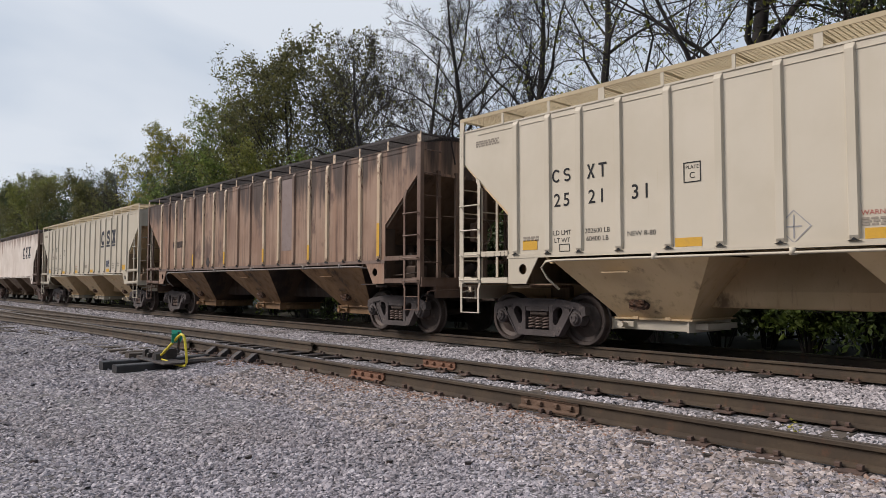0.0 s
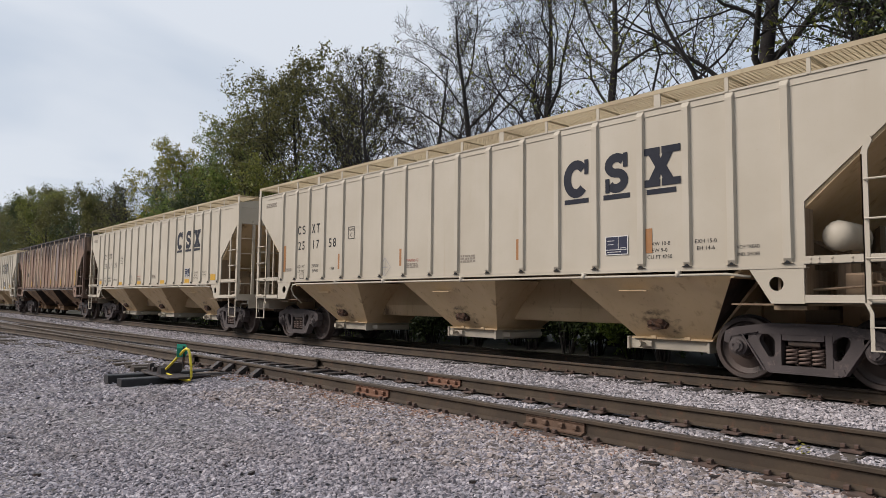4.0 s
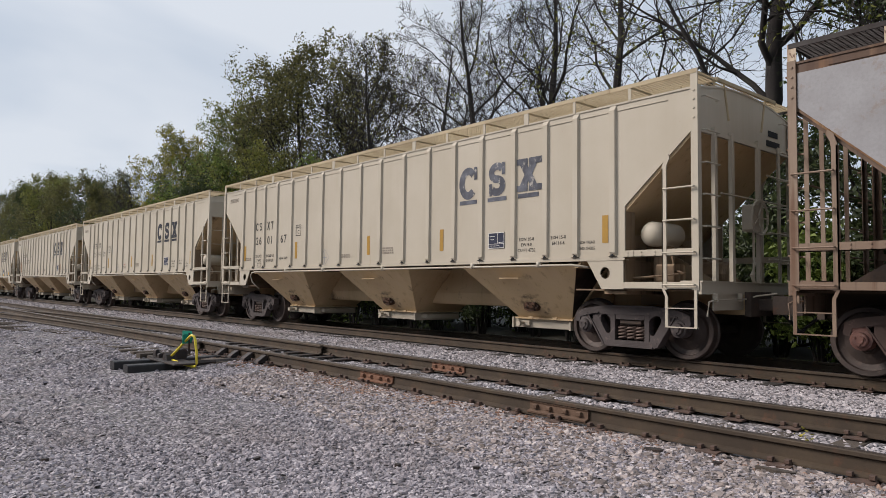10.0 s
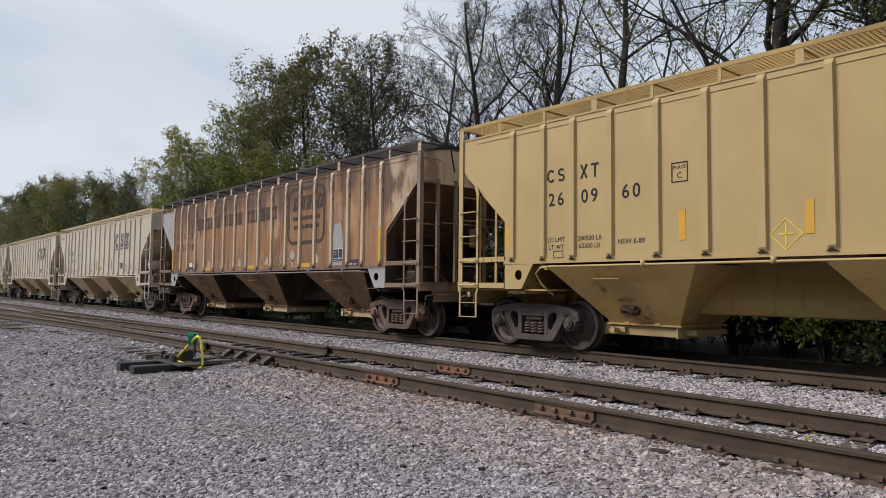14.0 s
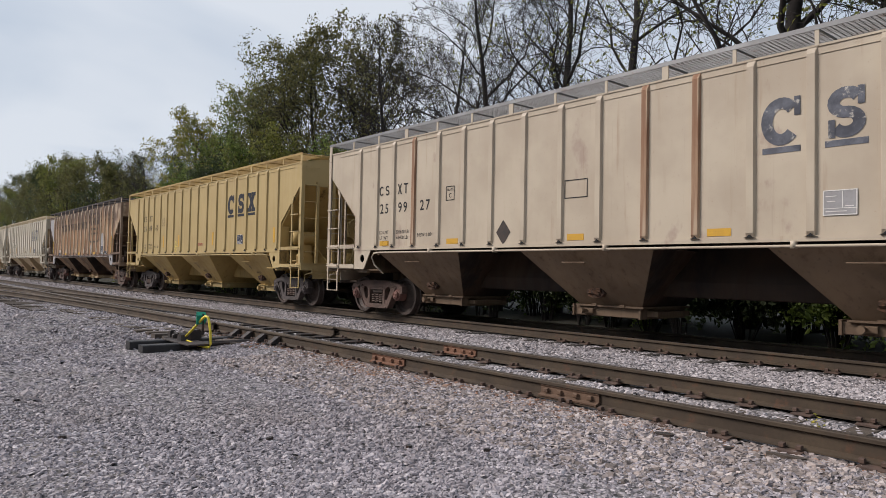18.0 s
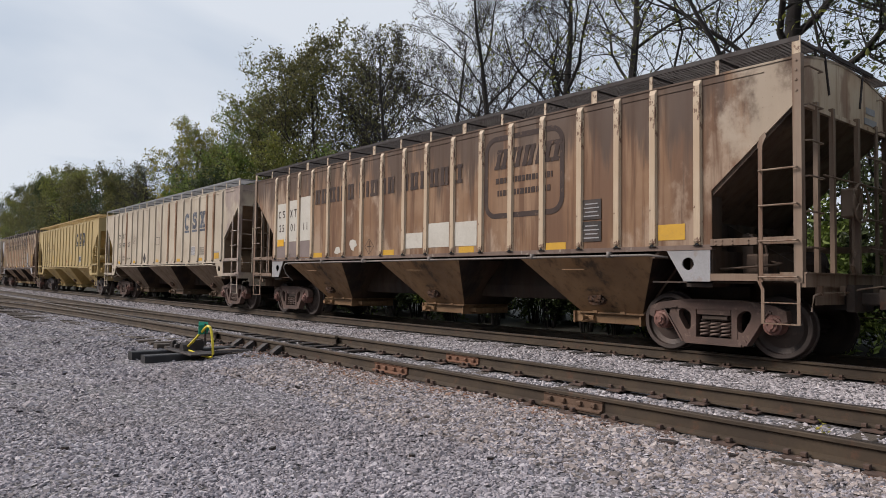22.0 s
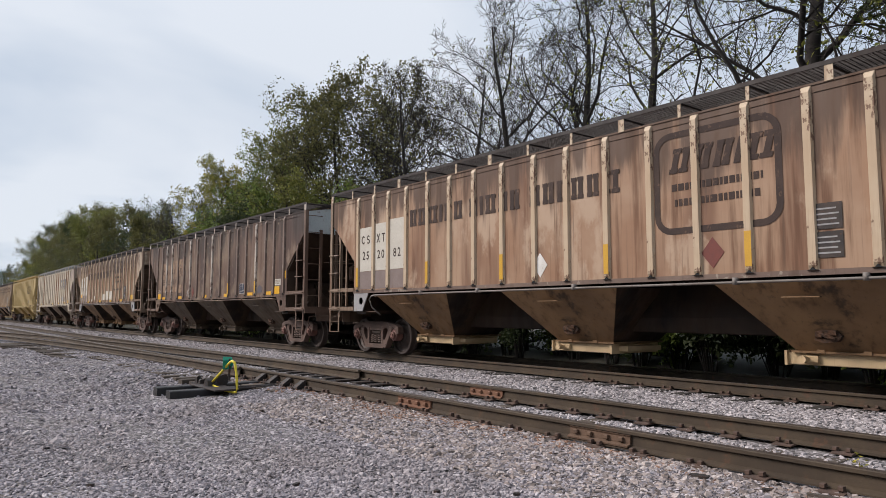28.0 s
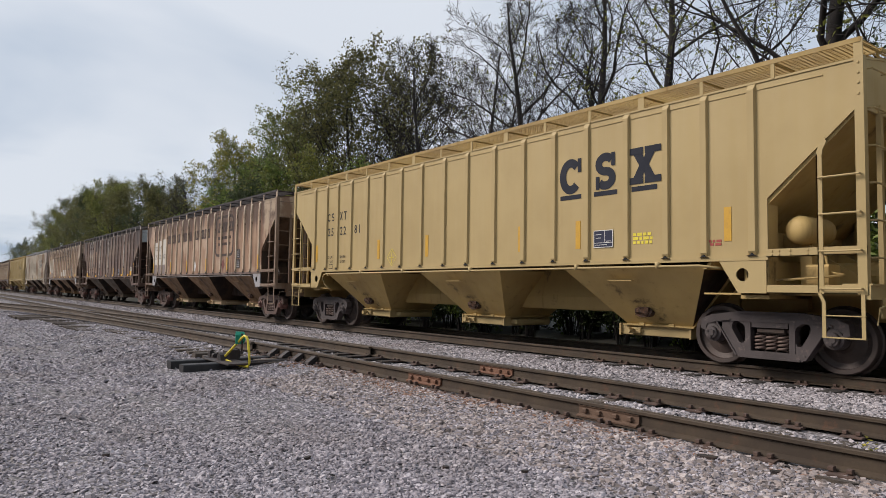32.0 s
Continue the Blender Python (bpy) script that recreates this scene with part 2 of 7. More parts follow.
RUST = (0.105, 0.048, 0.026)
DARK_RUST = (0.055, 0.032, 0.024)
SOOT = (0.035, 0.028, 0.025)
M_GROUND = ground_material()
M_STONE = stone_material("crushed_stone", (0.098, 0.088, 0.097), (0.249, 0.223, 0.24), (0.364, 0.33, 0.346), (0.53, 0.482, 0.492))
M_BALLAST = stone_material("clean_ballast", (0.12, 0.109, 0.113), (0.30, 0.27, 0.275), (0.428, 0.388, 0.393), (0.57, 0.522, 0.52))
M_SHOULDER = stone_material("brown_dusted_stone", (0.088, 0.072, 0.066), (0.235, 0.193, 0.176), (0.36, 0.302, 0.282), (0.52, 0.455, 0.43))
M_RUSTSTONE = stone_material("rust_stained_stone", (0.07, 0.036, 0.024), (0.185, 0.095, 0.06), (0.29, 0.165, 0.11), (0.40, 0.28, 0.215))
# ballast and bed under the train: its shade is put into the near-black colour
M_SHADEBALLAST = stone_material("shade_dark_ballast", (0.008, 0.008, 0.008), (0.014, 0.013, 0.013), (0.022, 0.02, 0.019), (0.036, 0.032, 0.03))
M_BED = surface("shade_dark_bed", (0.013, 0.012, 0.012), (0.02, 0.018, 0.017), None, 6, 0.7, 0.85, 0, 0.6)
M_RAIL = surface("rusty_rail_side", (0.044, 0.03, 0.019), (0.082, 0.057, 0.034), RUST, 2.5, 0.7, 0.75, 0.2, 0.3)
M_RAILTOP = surface("worn_rail_head", (0.12, 0.10, 0.09), (0.085, 0.065, 0.053), None, 4, 0.5, 0.38, 0.7, 0.1)
M_POLISHED = surface("polished_rail_head", (0.42, 0.40, 0.39), (0.3, 0.28, 0.27), None, 4, 0.5, 0.24, 0.95, 0.03)
M_RUSTJOINT = surface("orange_joint_bar", (0.15, 0.07, 0.04), (0.2, 0.105, 0.065), DARK_RUST, 6, 0.7, 0.85, 0.1, 0.4)
M_PIPE = surface("grey_brown_pipe", (0.19, 0.17, 0.155), (0.12, 0.095, 0.08), (0.08, 0.05, 0.035), 3, 0.7, 0.7, 0.1, 0.1)
M_JOINT = surface("rusty_joint_bar", (0.10, 0.06, 0.038), (0.15, 0.09, 0.058), DARK_RUST, 6, 0.7, 0.85, 0.1, 0.4)
M_TIE = surface("weathered_timber", (0.075, 0.057, 0.043), (0.13, 0.10, 0.077), (0.05, 0.04, 0.035), 4, 0.8, 0.9, 0, 0.6, 0.6)
# main line ties, darkened in colour for the shade of the train
M_SHADETIE = surface("shade_dark_timber", (0.022, 0.019, 0.017), (0.045, 0.038, 0.032), None, 4, 0.7, 0.9, 0, 0.4)
M_TARTIE = surface("tarred_timber", (0.012, 0.011, 0.012), (0.03, 0.027, 0.026), None, 5, 0.6, 0.6, 0, 0.3)
M_IRON = surface("dark_iron", (0.03, 0.026, 0.025), (0.07, 0.05, 0.042), RUST, 6, 0.6, 0.6, 0.4, 0.3)
M_SPIKE = surface("rusty_spike", (0.07, 0.045, 0.035), (0.12, 0.07, 0.05), None, 8, 0.6, 0.85, 0.1, 0.2)
M_YELLOW = surface("yellow_enamel", (0.72, 0.60, 0.055), (0.62, 0.48, 0.05), (0.28, 0.2, 0.05), 9, 0.5, 0.4, 0, 0.1)
M_GREEN = surface("green_enamel", (0.012, 0.235, 0.165), (0.01, 0.18, 0.13), (0.02, 0.08, 0.06), 9, 0.5, 0.4, 0, 0.1)
M_BARK = surface("bark", (0.026, 0.022, 0.021), (0.046, 0.039, 0.034), (0.05, 0.06, 0.03), 1.6, 0.6, 0.95, 0, 0.6)
M_TWIG = surface("twig_bark", (0.024, 0.02, 0.019), (0.042, 0.034, 0.03), None, 1.2, 0.6, 0.95, 0, 0.2)
M_LEAF_GREEN = leaf_material("green_leaf", (0.055, 0.088, 0.016), (0.20, 0.26, 0.05), (0.10, 0.15, 0.026))
M_LEAF_OLIVE = leaf_material("olive_leaf", (0.07, 0.084, 0.016), (0.25, 0.25, 0.05), (0.125, 0.148, 0.028))
M_LEAF_YELLOW = leaf_material("yellowing_leaf", (0.16, 0.15, 0.024), (0.40, 0.34, 0.055), (0.14, 0.165, 0.03))
M_LEAF_BROWN = leaf_material("browning_leaf", (0.05, 0.054, 0.016), (0.18, 0.165, 0.045), (0.105, 0.104, 0.028))
# leaf colour lowered to stand in for shade under the canopy
M_LEAF_DARK = leaf_material("shade_darkened_leaf", (0.024, 0.038, 0.013), (0.075, 0.098, 0.03), (0.034, 0.048, 0.016))
# leaf litter, its tone also darkened for the shade of the wood
M_UNDER = surface("forest_floor", (0.03, 0.025, 0.017), (0.022, 0.028, 0.013), (0.10, 0.08, 0.05), 0.8, 0.8, 0.95, 0, 0.5)
M_WHEEL = surface("dusty_wheel_steel", (0.075, 0.054, 0.045), (0.042, 0.032, 0.028), (0.11, 0.08, 0.065), 3, 0.8, 0.6, 0.3, 0.15)
M_FRAME = surface("rusty_cast_steel", (0.115, 0.072, 0.057), (0.06, 0.04, 0.033), (0.2, 0.14, 0.11), 3, 0.7, 0.8, 0.1, 0.35)
M_FRAME_GREY = surface("grey_cast_steel", (0.072, 0.058, 0.056), (0.045, 0.036, 0.034), (0.16, 0.125, 0.11), 3, 0.7, 0.75, 0.1, 0.35)
M_SPRING = surface("spring_steel", (0.17, 0.12, 0.10), (0.08, 0.055, 0.045), None, 6, 0.6, 0.75, 0.3, 0.2)
M_BEARING = surface("oxide_bearing", (0.19, 0.085, 0.065), (0.11, 0.06, 0.05), (0.24, 0.18, 0.15), 7, 0.7, 0.7, 0.1, 0.3)
M_UNDERFRAME = surface("dirty_underframe", (0.05, 0.038, 0.031), (0.095, 0.065, 0.048), RUST, 2.5, 0.7, 0.85, 0, 0.35)
M_HOSE = surface("air_hose_rubber", (0.016, 0.015, 0.016), (0.03, 0.028, 0.027), None, 6, 0.5, 0.6, 0, 0.2)
M_BLACK = surface("black_stencil", (0.011, 0.011, 0.012), (0.026, 0.025, 0.026), None, 4, 0.6, 0.92, 0, 0.05)
M_NAVY = surface("blue_black_stencil", (0.012, 0.014, 0.023), (0.026, 0.028, 0.037), None, 3, 0.6, 0.92, 0, 0.05)
M_FADED = surface("worn_stencil", (0.028, 0.031, 0.046), (0.12, 0.13, 0.16), (0.45, 0.42, 0.37), 3.2, 0.9, 0.65, 0, 0.05, 0, 0.42)
M_BROWNINK = surface("brown_stencil", (0.04, 0.026, 0.022), (0.066, 0.042, 0.033), (0.2, 0.12, 0.08), 3, 0.7, 0.92, 0, 0.1, 0, 0.25)
M_BRIGHT = surface("fresh_reflector", (0.68, 0.36, 0.012), (0.6, 0.31, 0.015), (0.36, 0.2, 0.05), 5, 0.5, 0.45, 0, 0.05, 0, 0.08)
M_UMBER = surface("browned_reflector", (0.31, 0.135, 0.038), (0.25, 0.11, 0.035), (0.2, 0.11, 0.06), 5, 0.5, 0.55, 0, 0.05, 0, 0.15)
M_BLUEGREY = surface("faded_blue_spray", (0.075, 0.066, 0.082), (0.1, 0.076, 0.07), (0.1, 0.065, 0.05), 4, 0.8, 0.7, 0, 0.08, 0, 0.4)
M_REFLECT = surface("yellow_reflector", (0.54, 0.30, 0.02), (0.46, 0.25, 0.022), (0.3, 0.17, 0.05), 5, 0.5, 0.5, 0, 0.05, 0, 0.15)
M_MUSTARD = surface("aged_reflector", (0.36, 0.20, 0.02), (0.30, 0.165, 0.02), (0.2, 0.11, 0.03), 5, 0.5, 0.5, 0, 0.05, 0, 0.15)
M_DARKRED = surface("faded_red_placard", (0.15, 0.03, 0.02), (0.10, 0.028, 0.022), None, 6, 0.6, 0.65, 0, 0.05)
M_REDINK = surface("red_stencil", (0.32, 0.05, 0.035), (0.25, 0.06, 0.05), None, 6, 0.5, 0.6, 0, 0.05)
M_WHITE = surface("white_decal", (0.66, 0.64, 0.61), (0.5, 0.48, 0.44), (0.3, 0.24, 0.2), 4, 0.5, 0.55, 0, 0.05, 0, 0.2)
M_LABEL = surface("blue_label", (0.018, 0.022, 0.045), (0.032, 0.036, 0.06), None, 5, 0.5, 0.85, 0, 0.05)
M_PRINT = surface("faded_fine_print", (0.24, 0.205, 0.165), (0.3, 0.26, 0.21), None, 6, 0.6, 0.85, 0, 0.03)
M_CHALK = surface("chalk_marks", (0.42, 0.35, 0.28), (0.3, 0.23, 0.17), (0.2, 0.13, 0.09), 7, 0.8, 0.8, 0, 0.05, 0, 0.4)
M_NUMBERPATCH = surface("repainted_number_field", (0.50, 0.47, 0.41), (0.42, 0.385, 0.33), (0.3, 0.22, 0.17), 2.5, 0.6, 0.7, 0, 0.05, 0, 0.15)
M_MAUVE = surface("mauve_primer", (0.20, 0.155, 0.142), (0.155, 0.115, 0.104), (0.12, 0.075, 0.06), 2.5, 0.6, 0.8, 0, 0.08, 0, 0.2)
M_GREYPATCH = surface("grey_primer", (0.30, 0.295, 0.30), (0.22, 0.21, 0.21), (0.2, 0.13, 0.09), 2, 0.6, 0.7, 0, 0.1, 0, 0.2)


# ---------------------------------------------------------------- mesh tools
class Shape:
    """Gathers faces for one mesh."""

    def __init__(self):
        self.v, self.f = [], []

    def add(self, verts, faces):
        n = len(self.v)
        self.v += [tuple(p) for p in verts]
        self.f += [tuple(i + n for i in f) for f in faces]
        return self

    def box(self, x0, x1, y0, y1, z0, z1, cut=0.0):
        """A block, its four long edges along x chamfered by cut."""
        if not cut:
            return self.add([(x, y, z) for x in (x0, x1) for y in (y0, y1) for z in (z0, z1)],
                            [(0, 1, 3, 2), (4, 6, 7, 5), (0, 4, 5, 1), (2, 3, 7, 6), (0, 2, 6, 4), (1, 5, 7, 3)])
        ring = [(y0 + cut, z0), (y1 - cut, z0), (y1, z0 + cut), (y1, z1 - cut), (y1 - cut, z1), (y0 + cut, z1), (y0, z1 - cut), (y0, z0 + cut)]
        return self.prism_x(ring, x0, x1)

    def prism_x(self, ring, x0, x1):
        """A closed outline of (y, z), drawn out along x."""
        n = len(ring)
        return self.add([(x0, *p) for p in ring] + [(x1, *p) for p in ring],
                        [tuple(range(n - 1, -1, -1)), tuple(range(n, 2 * n))] + [(i, (i + 1) % n, n + (i + 1) % n, n + i) for i in range(n)])

    def prism_y(self, ring, y0, y1):
        """A closed outline of (x, z), drawn out along y."""
        n = len(ring)
        return self.add([(p[0], y0, p[1]) for p in ring] + [(p[0], y1, p[1]) for p in ring],
                        [tuple(range(n)), tuple(range(2 * n - 1, n - 1, -1))] + [(i, n + i, n + (i + 1) % n, (i + 1) % n) for i in range(n)])

    def prism_z(self, ring, z0, z1):
        n = len(ring)
        return self.add([(*p, z0) for p in ring] + [(*p, z1) for p in ring],
                        [tuple(range(n - 1, -1, -1)), tuple(range(n, 2 * n))] + [(i, (i + 1) % n, n + (i + 1) % n, n + i) for i in range(n)])

    def tube(self, points, radius, sides=6, closed=False):
        """A round bar through points; radius is one number or one a point."""
        pts = [Vector(p) for p in points]
        n, rings = len(pts), []
        for i, p in enumerate(pts):
            if closed:
                d = pts[(i + 1) % n] - pts[i - 1]
            else:
                d = pts[min(i + 1, n - 1)] - pts[max(i - 1, 0)]
            d.normalize()
            a = d.cross(Vector((0, 0, 1)) if abs(d.z) < 0.9 else Vector((0, 1, 0))).normalized()
            b = d.cross(a)
            r = radius if isinstance(radius, (int, float)) else radius[i]
            rings.append([p + r * (math.cos(6.28319 * k / sides) * a + math.sin(6.28319 * k / sides) * b) for k in range(sides)])
        faces = []
        for i in range(n if closed else n - 1):
            j = (i + 1) % n
            faces += [(i * sides + k, i * sides + (k + 1) % sides, j * sides + (k + 1) % sides, j * sides + k) for k in range(sides)]
        if not closed:
            faces += [tuple(range(sides - 1, -1, -1)), tuple(range((n - 1) * sides, n * sides))]
        return self.add([p for r in rings for p in r], faces)

    def lathe_y(self, profile, cx, cz, segments=32):
        """A profile of (radius, y) turned about the line x = cx, z = cz."""
        n = len(profile)
        verts = [(cx + r * math.cos(6.28319 * s / segments), y, cz + r * math.sin(6.28319 * s / segments)) for s in range(segments) for r, y in profile]
        faces = [(s * n + i, s * n + i + 1, ((s + 1) % segments) * n + i + 1, ((s + 1) % segments) * n + i) for s in range(segments) for i in range(n - 1)]
        return self.add(verts, faces)

    def mesh(self, name, smooth=False):
        me = bpy.data.meshes.new(name)
        me.from_pydata(self.v, [], self.f)
        bm = bmesh.new()
        bm.from_mesh(me)
        bmesh.ops.recalc_face_normals(bm, faces=bm.faces)
        bm.to_mesh(me)
        bm.free()
        if smooth:
            me.shade_smooth()
        return me


MESHES = {}


def shared(key, build, smooth=False):
    """The mesh of that key, built the first time that it is asked for."""
    if key not in MESHES:
        MESHES[key] = build().mesh(key, smooth)
    return MESHES[key]


def part(name, me, material, parent=None, label="", at=None):
    """Links a mesh (or a Shape) as one object under its thing, with a material of its own."""
    if isinstance(me, Shape):
        me = me.mesh(name)
    if not me.materials:
        me.materials.append(None)
    ob = new(name, me)
    ob.material_slots[0].link = "OBJECT"
    ob.material_slots[0].material = material
    if parent:
        ob.parent = parent
    if at:
        ob.location = at
    if label:
        ob["label"] = label
    return ob


def thing(name, label, category, at=(0, 0, 0), group="", kind=""):
    return tagged(new(name), label, category, group, kind), at


# ---------------------------------------------------------------- ground and tracks
SIDING, MAIN = 6.07, 10.9
RAIL_H = 0.17


def lie(x, y):
    """Height of the gravel: a low flat yard, rising a little to the tracks and falling off behind them."""
    z = -0.33 + 0.135 * min(1, max(0, (y - 2.2) / 2.8)) + 0.01 * min(1, max(0, (y - 7.2) / 1.2))
    # ties peep out between the rails and at both tracks' shoulders
    if 5.3 < y < 6.85 or 9.3 < y < 10.1:
        z -= 0.022
    if 4.6 < y < 10.1:
        z += 0.016 * noise.noise((x * 1.3, y * 1.3, 5))
    # scraped hollow round the switch stand
    z -= 0.10 * math.exp(-((x + 12.3) / 1.7) ** 2 - ((y - 4.0) / 1.0) ** 2)
    if y > 12.6:
        z -= min(1.0, (y - 12.6) / 2.5) * 0.55
    return z


def build_ground():
    s = Shape()
    xs = [-1500, -600, -300, -200, -150] + [-120 + 2.5 * i for i in range(60)] + [40, 80, 200, 600, 1500]
    ys = [-1500, -400, -100, -30, -12, -6, -3] + [-1.5 + 0.5 * i for i in range(36)] + [18, 20, 24, 30, 45, 80, 200, 600, 1500]
    for x in xs:
        for y in ys:
            near = -60 < x < 20 and -2 < y < 16
            s.v.append((x, y, lie(x, y) + (0.02 * noise.noise((x * 0.5, y * 0.9, 0)) if near else 0)))
    n = len(ys)
    s.f = [(i * n + j, (i + 1) * n + j, (i + 1) * n + j + 1, i * n + j + 1) for i in range(len(xs) - 1) for j in range(n - 1)]
    tagged(part("ground", s.mesh("ground", True), M_GROUND), "grey crushed stone yard with brown stains", "ground", kind="structure")
    bed = Shape()
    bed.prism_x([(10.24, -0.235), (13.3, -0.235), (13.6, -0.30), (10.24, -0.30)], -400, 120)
    tagged(part("track_bed", bed, M_BED), "bed of the main track, coloured black for the train's shade", "track bed", kind="structure")
    f = Shape()
    xs2 = [-900, -300] + [-160 + 6 * i for i in range(34)] + [120, 400]
    ys2 = [14.6, 16, 18, 21, 26, 40, 90, 300]
    for x in xs2:
        for j, y in enumerate(ys2):
            f.v.append((x, y + 0.5 * noise.noise((x * 0.3, y, 3)), lie(x, y) + (0.03 if j == 0 else 0.1 + 0.25 * (j > 1) + 0.2 * noise.noise((x * 0.2, y * 0.3, 7)))))
    n = len(ys2)
    f.f = [(i * n + j, (i + 1) * n + j, (i + 1) * n + j + 1, i * n + j + 1) for i in range(len(xs2) - 1) for j in range(n - 1)]
    tagged(part("woodland_floor", f.mesh("woodland_floor", True), M_UNDER), "brown leaf-littered woodland floor with weeds", "ground", kind="structure")


def build_backdrop():
    """An unseen dark wall with a treeline's outline, added behind the viewer to cut low sky light."""
    s = Shape()
    xs = [-260 + 4 * i for i in range(106)]
    for x in xs:
        y = -38 + 3 * noise.noise((x * 0.05, 2, 0))
        h = 11 + 4 * noise.noise((x * 0.09, 7, 1)) + 1.5 * noise.noise((x * 0.5, 3, 4))
        s.v += [(x, y, -0.6), (x, y - 1.5, h), (x, y - 9, h * 0.9), (x, y - 12, -0.6)]
    for i in range(len(xs) - 1):
        s.f += [(4 * i + k, 4 * i + 4 + k, 4 * i + 5 + k, 4 * i + 1 + k) for k in range(3)]
    tagged(part("backdrop", s.mesh("backdrop", True), M_UNDER), "unseen dark wall added behind the viewer to cut low sky light", "backdrop", kind="structure")


def rail_profile(y, top=0.0):
    h = RAIL_H
    return [(y - 0.07, top - h), (y + 0.07, top - h), (y + 0.07, top - h + 0.012), (y + 0.012, top - h + 0.035), (y + 0.009, top - 0.045), (y + 0.036, top - 0.034),
            (y + 0.036, top - 0.008), (y + 0.027, top), (y - 0.027, top), (y - 0.036, top - 0.008), (y - 0.036, top - 0.034), (y - 0.009, top - 0.045), (y - 0.012, top - h + 0.035), (y - 0.07, top - h + 0.012)]


def rail_along(y, x0, x1, bend=None, step=2.0):
    """A rail from x0 to x1; bend(x) shifts it sideways."""
    s = Shape()
    base = rail_profile(0)
    n = max(2, int(abs(x1 - x0) / step) + 1) if bend else 2
    k = len(base)
    for i in range(n):
        x = x0 + (x1 - x0) * i / (n - 1)
        sh = bend(x) if bend else 0
        s.v += [(x, y + sh + p[0], p[1]) for p in base]
    for i in range(n - 1):
        s.f += [(i * k + j, i * k + (j + 1) % k, (i + 1) * k + (j + 1) % k, (i + 1) * k + j) for j in range(k)]
    s.f += [tuple(range(k - 1, -1, -1)), tuple(range((n - 1) * k, n * k))]
    return s


def head_band(y, x0, x1):
    """The bright strip that wheels have worn on a rail's head."""
    return Shape().prism_x([(y - 0.024, 0.0), (y + 0.026, 0.0), (y + 0.026, 0.003), (y - 0.024, 0.003)], x0, x1)


def tie_mesh(half):
    s = Shape()
    s.box(-half, half, -0.11, 0.11, -0.17, 0, 0.012)
    return s.mesh("tie")


def joint_bar():
    """A toe-less joint bar with four bolts, for the near side of a rail."""
    s = Shape()
    s.prism_x([(-0.012, -0.135), (-0.075, -0.15), (-0.078, -0.135), (-0.034, -0.12), (-0.03, -0.06), (-0.042, -0.042), (-0.012, -0.042)], -0.36, 0.36)
    for x in (-0.27, -0.1, 0.1, 0.27):
        s.box(x - 0.022, x + 0.022, -0.066, -0.03, -0.108, -0.066, 0.008)
    return s


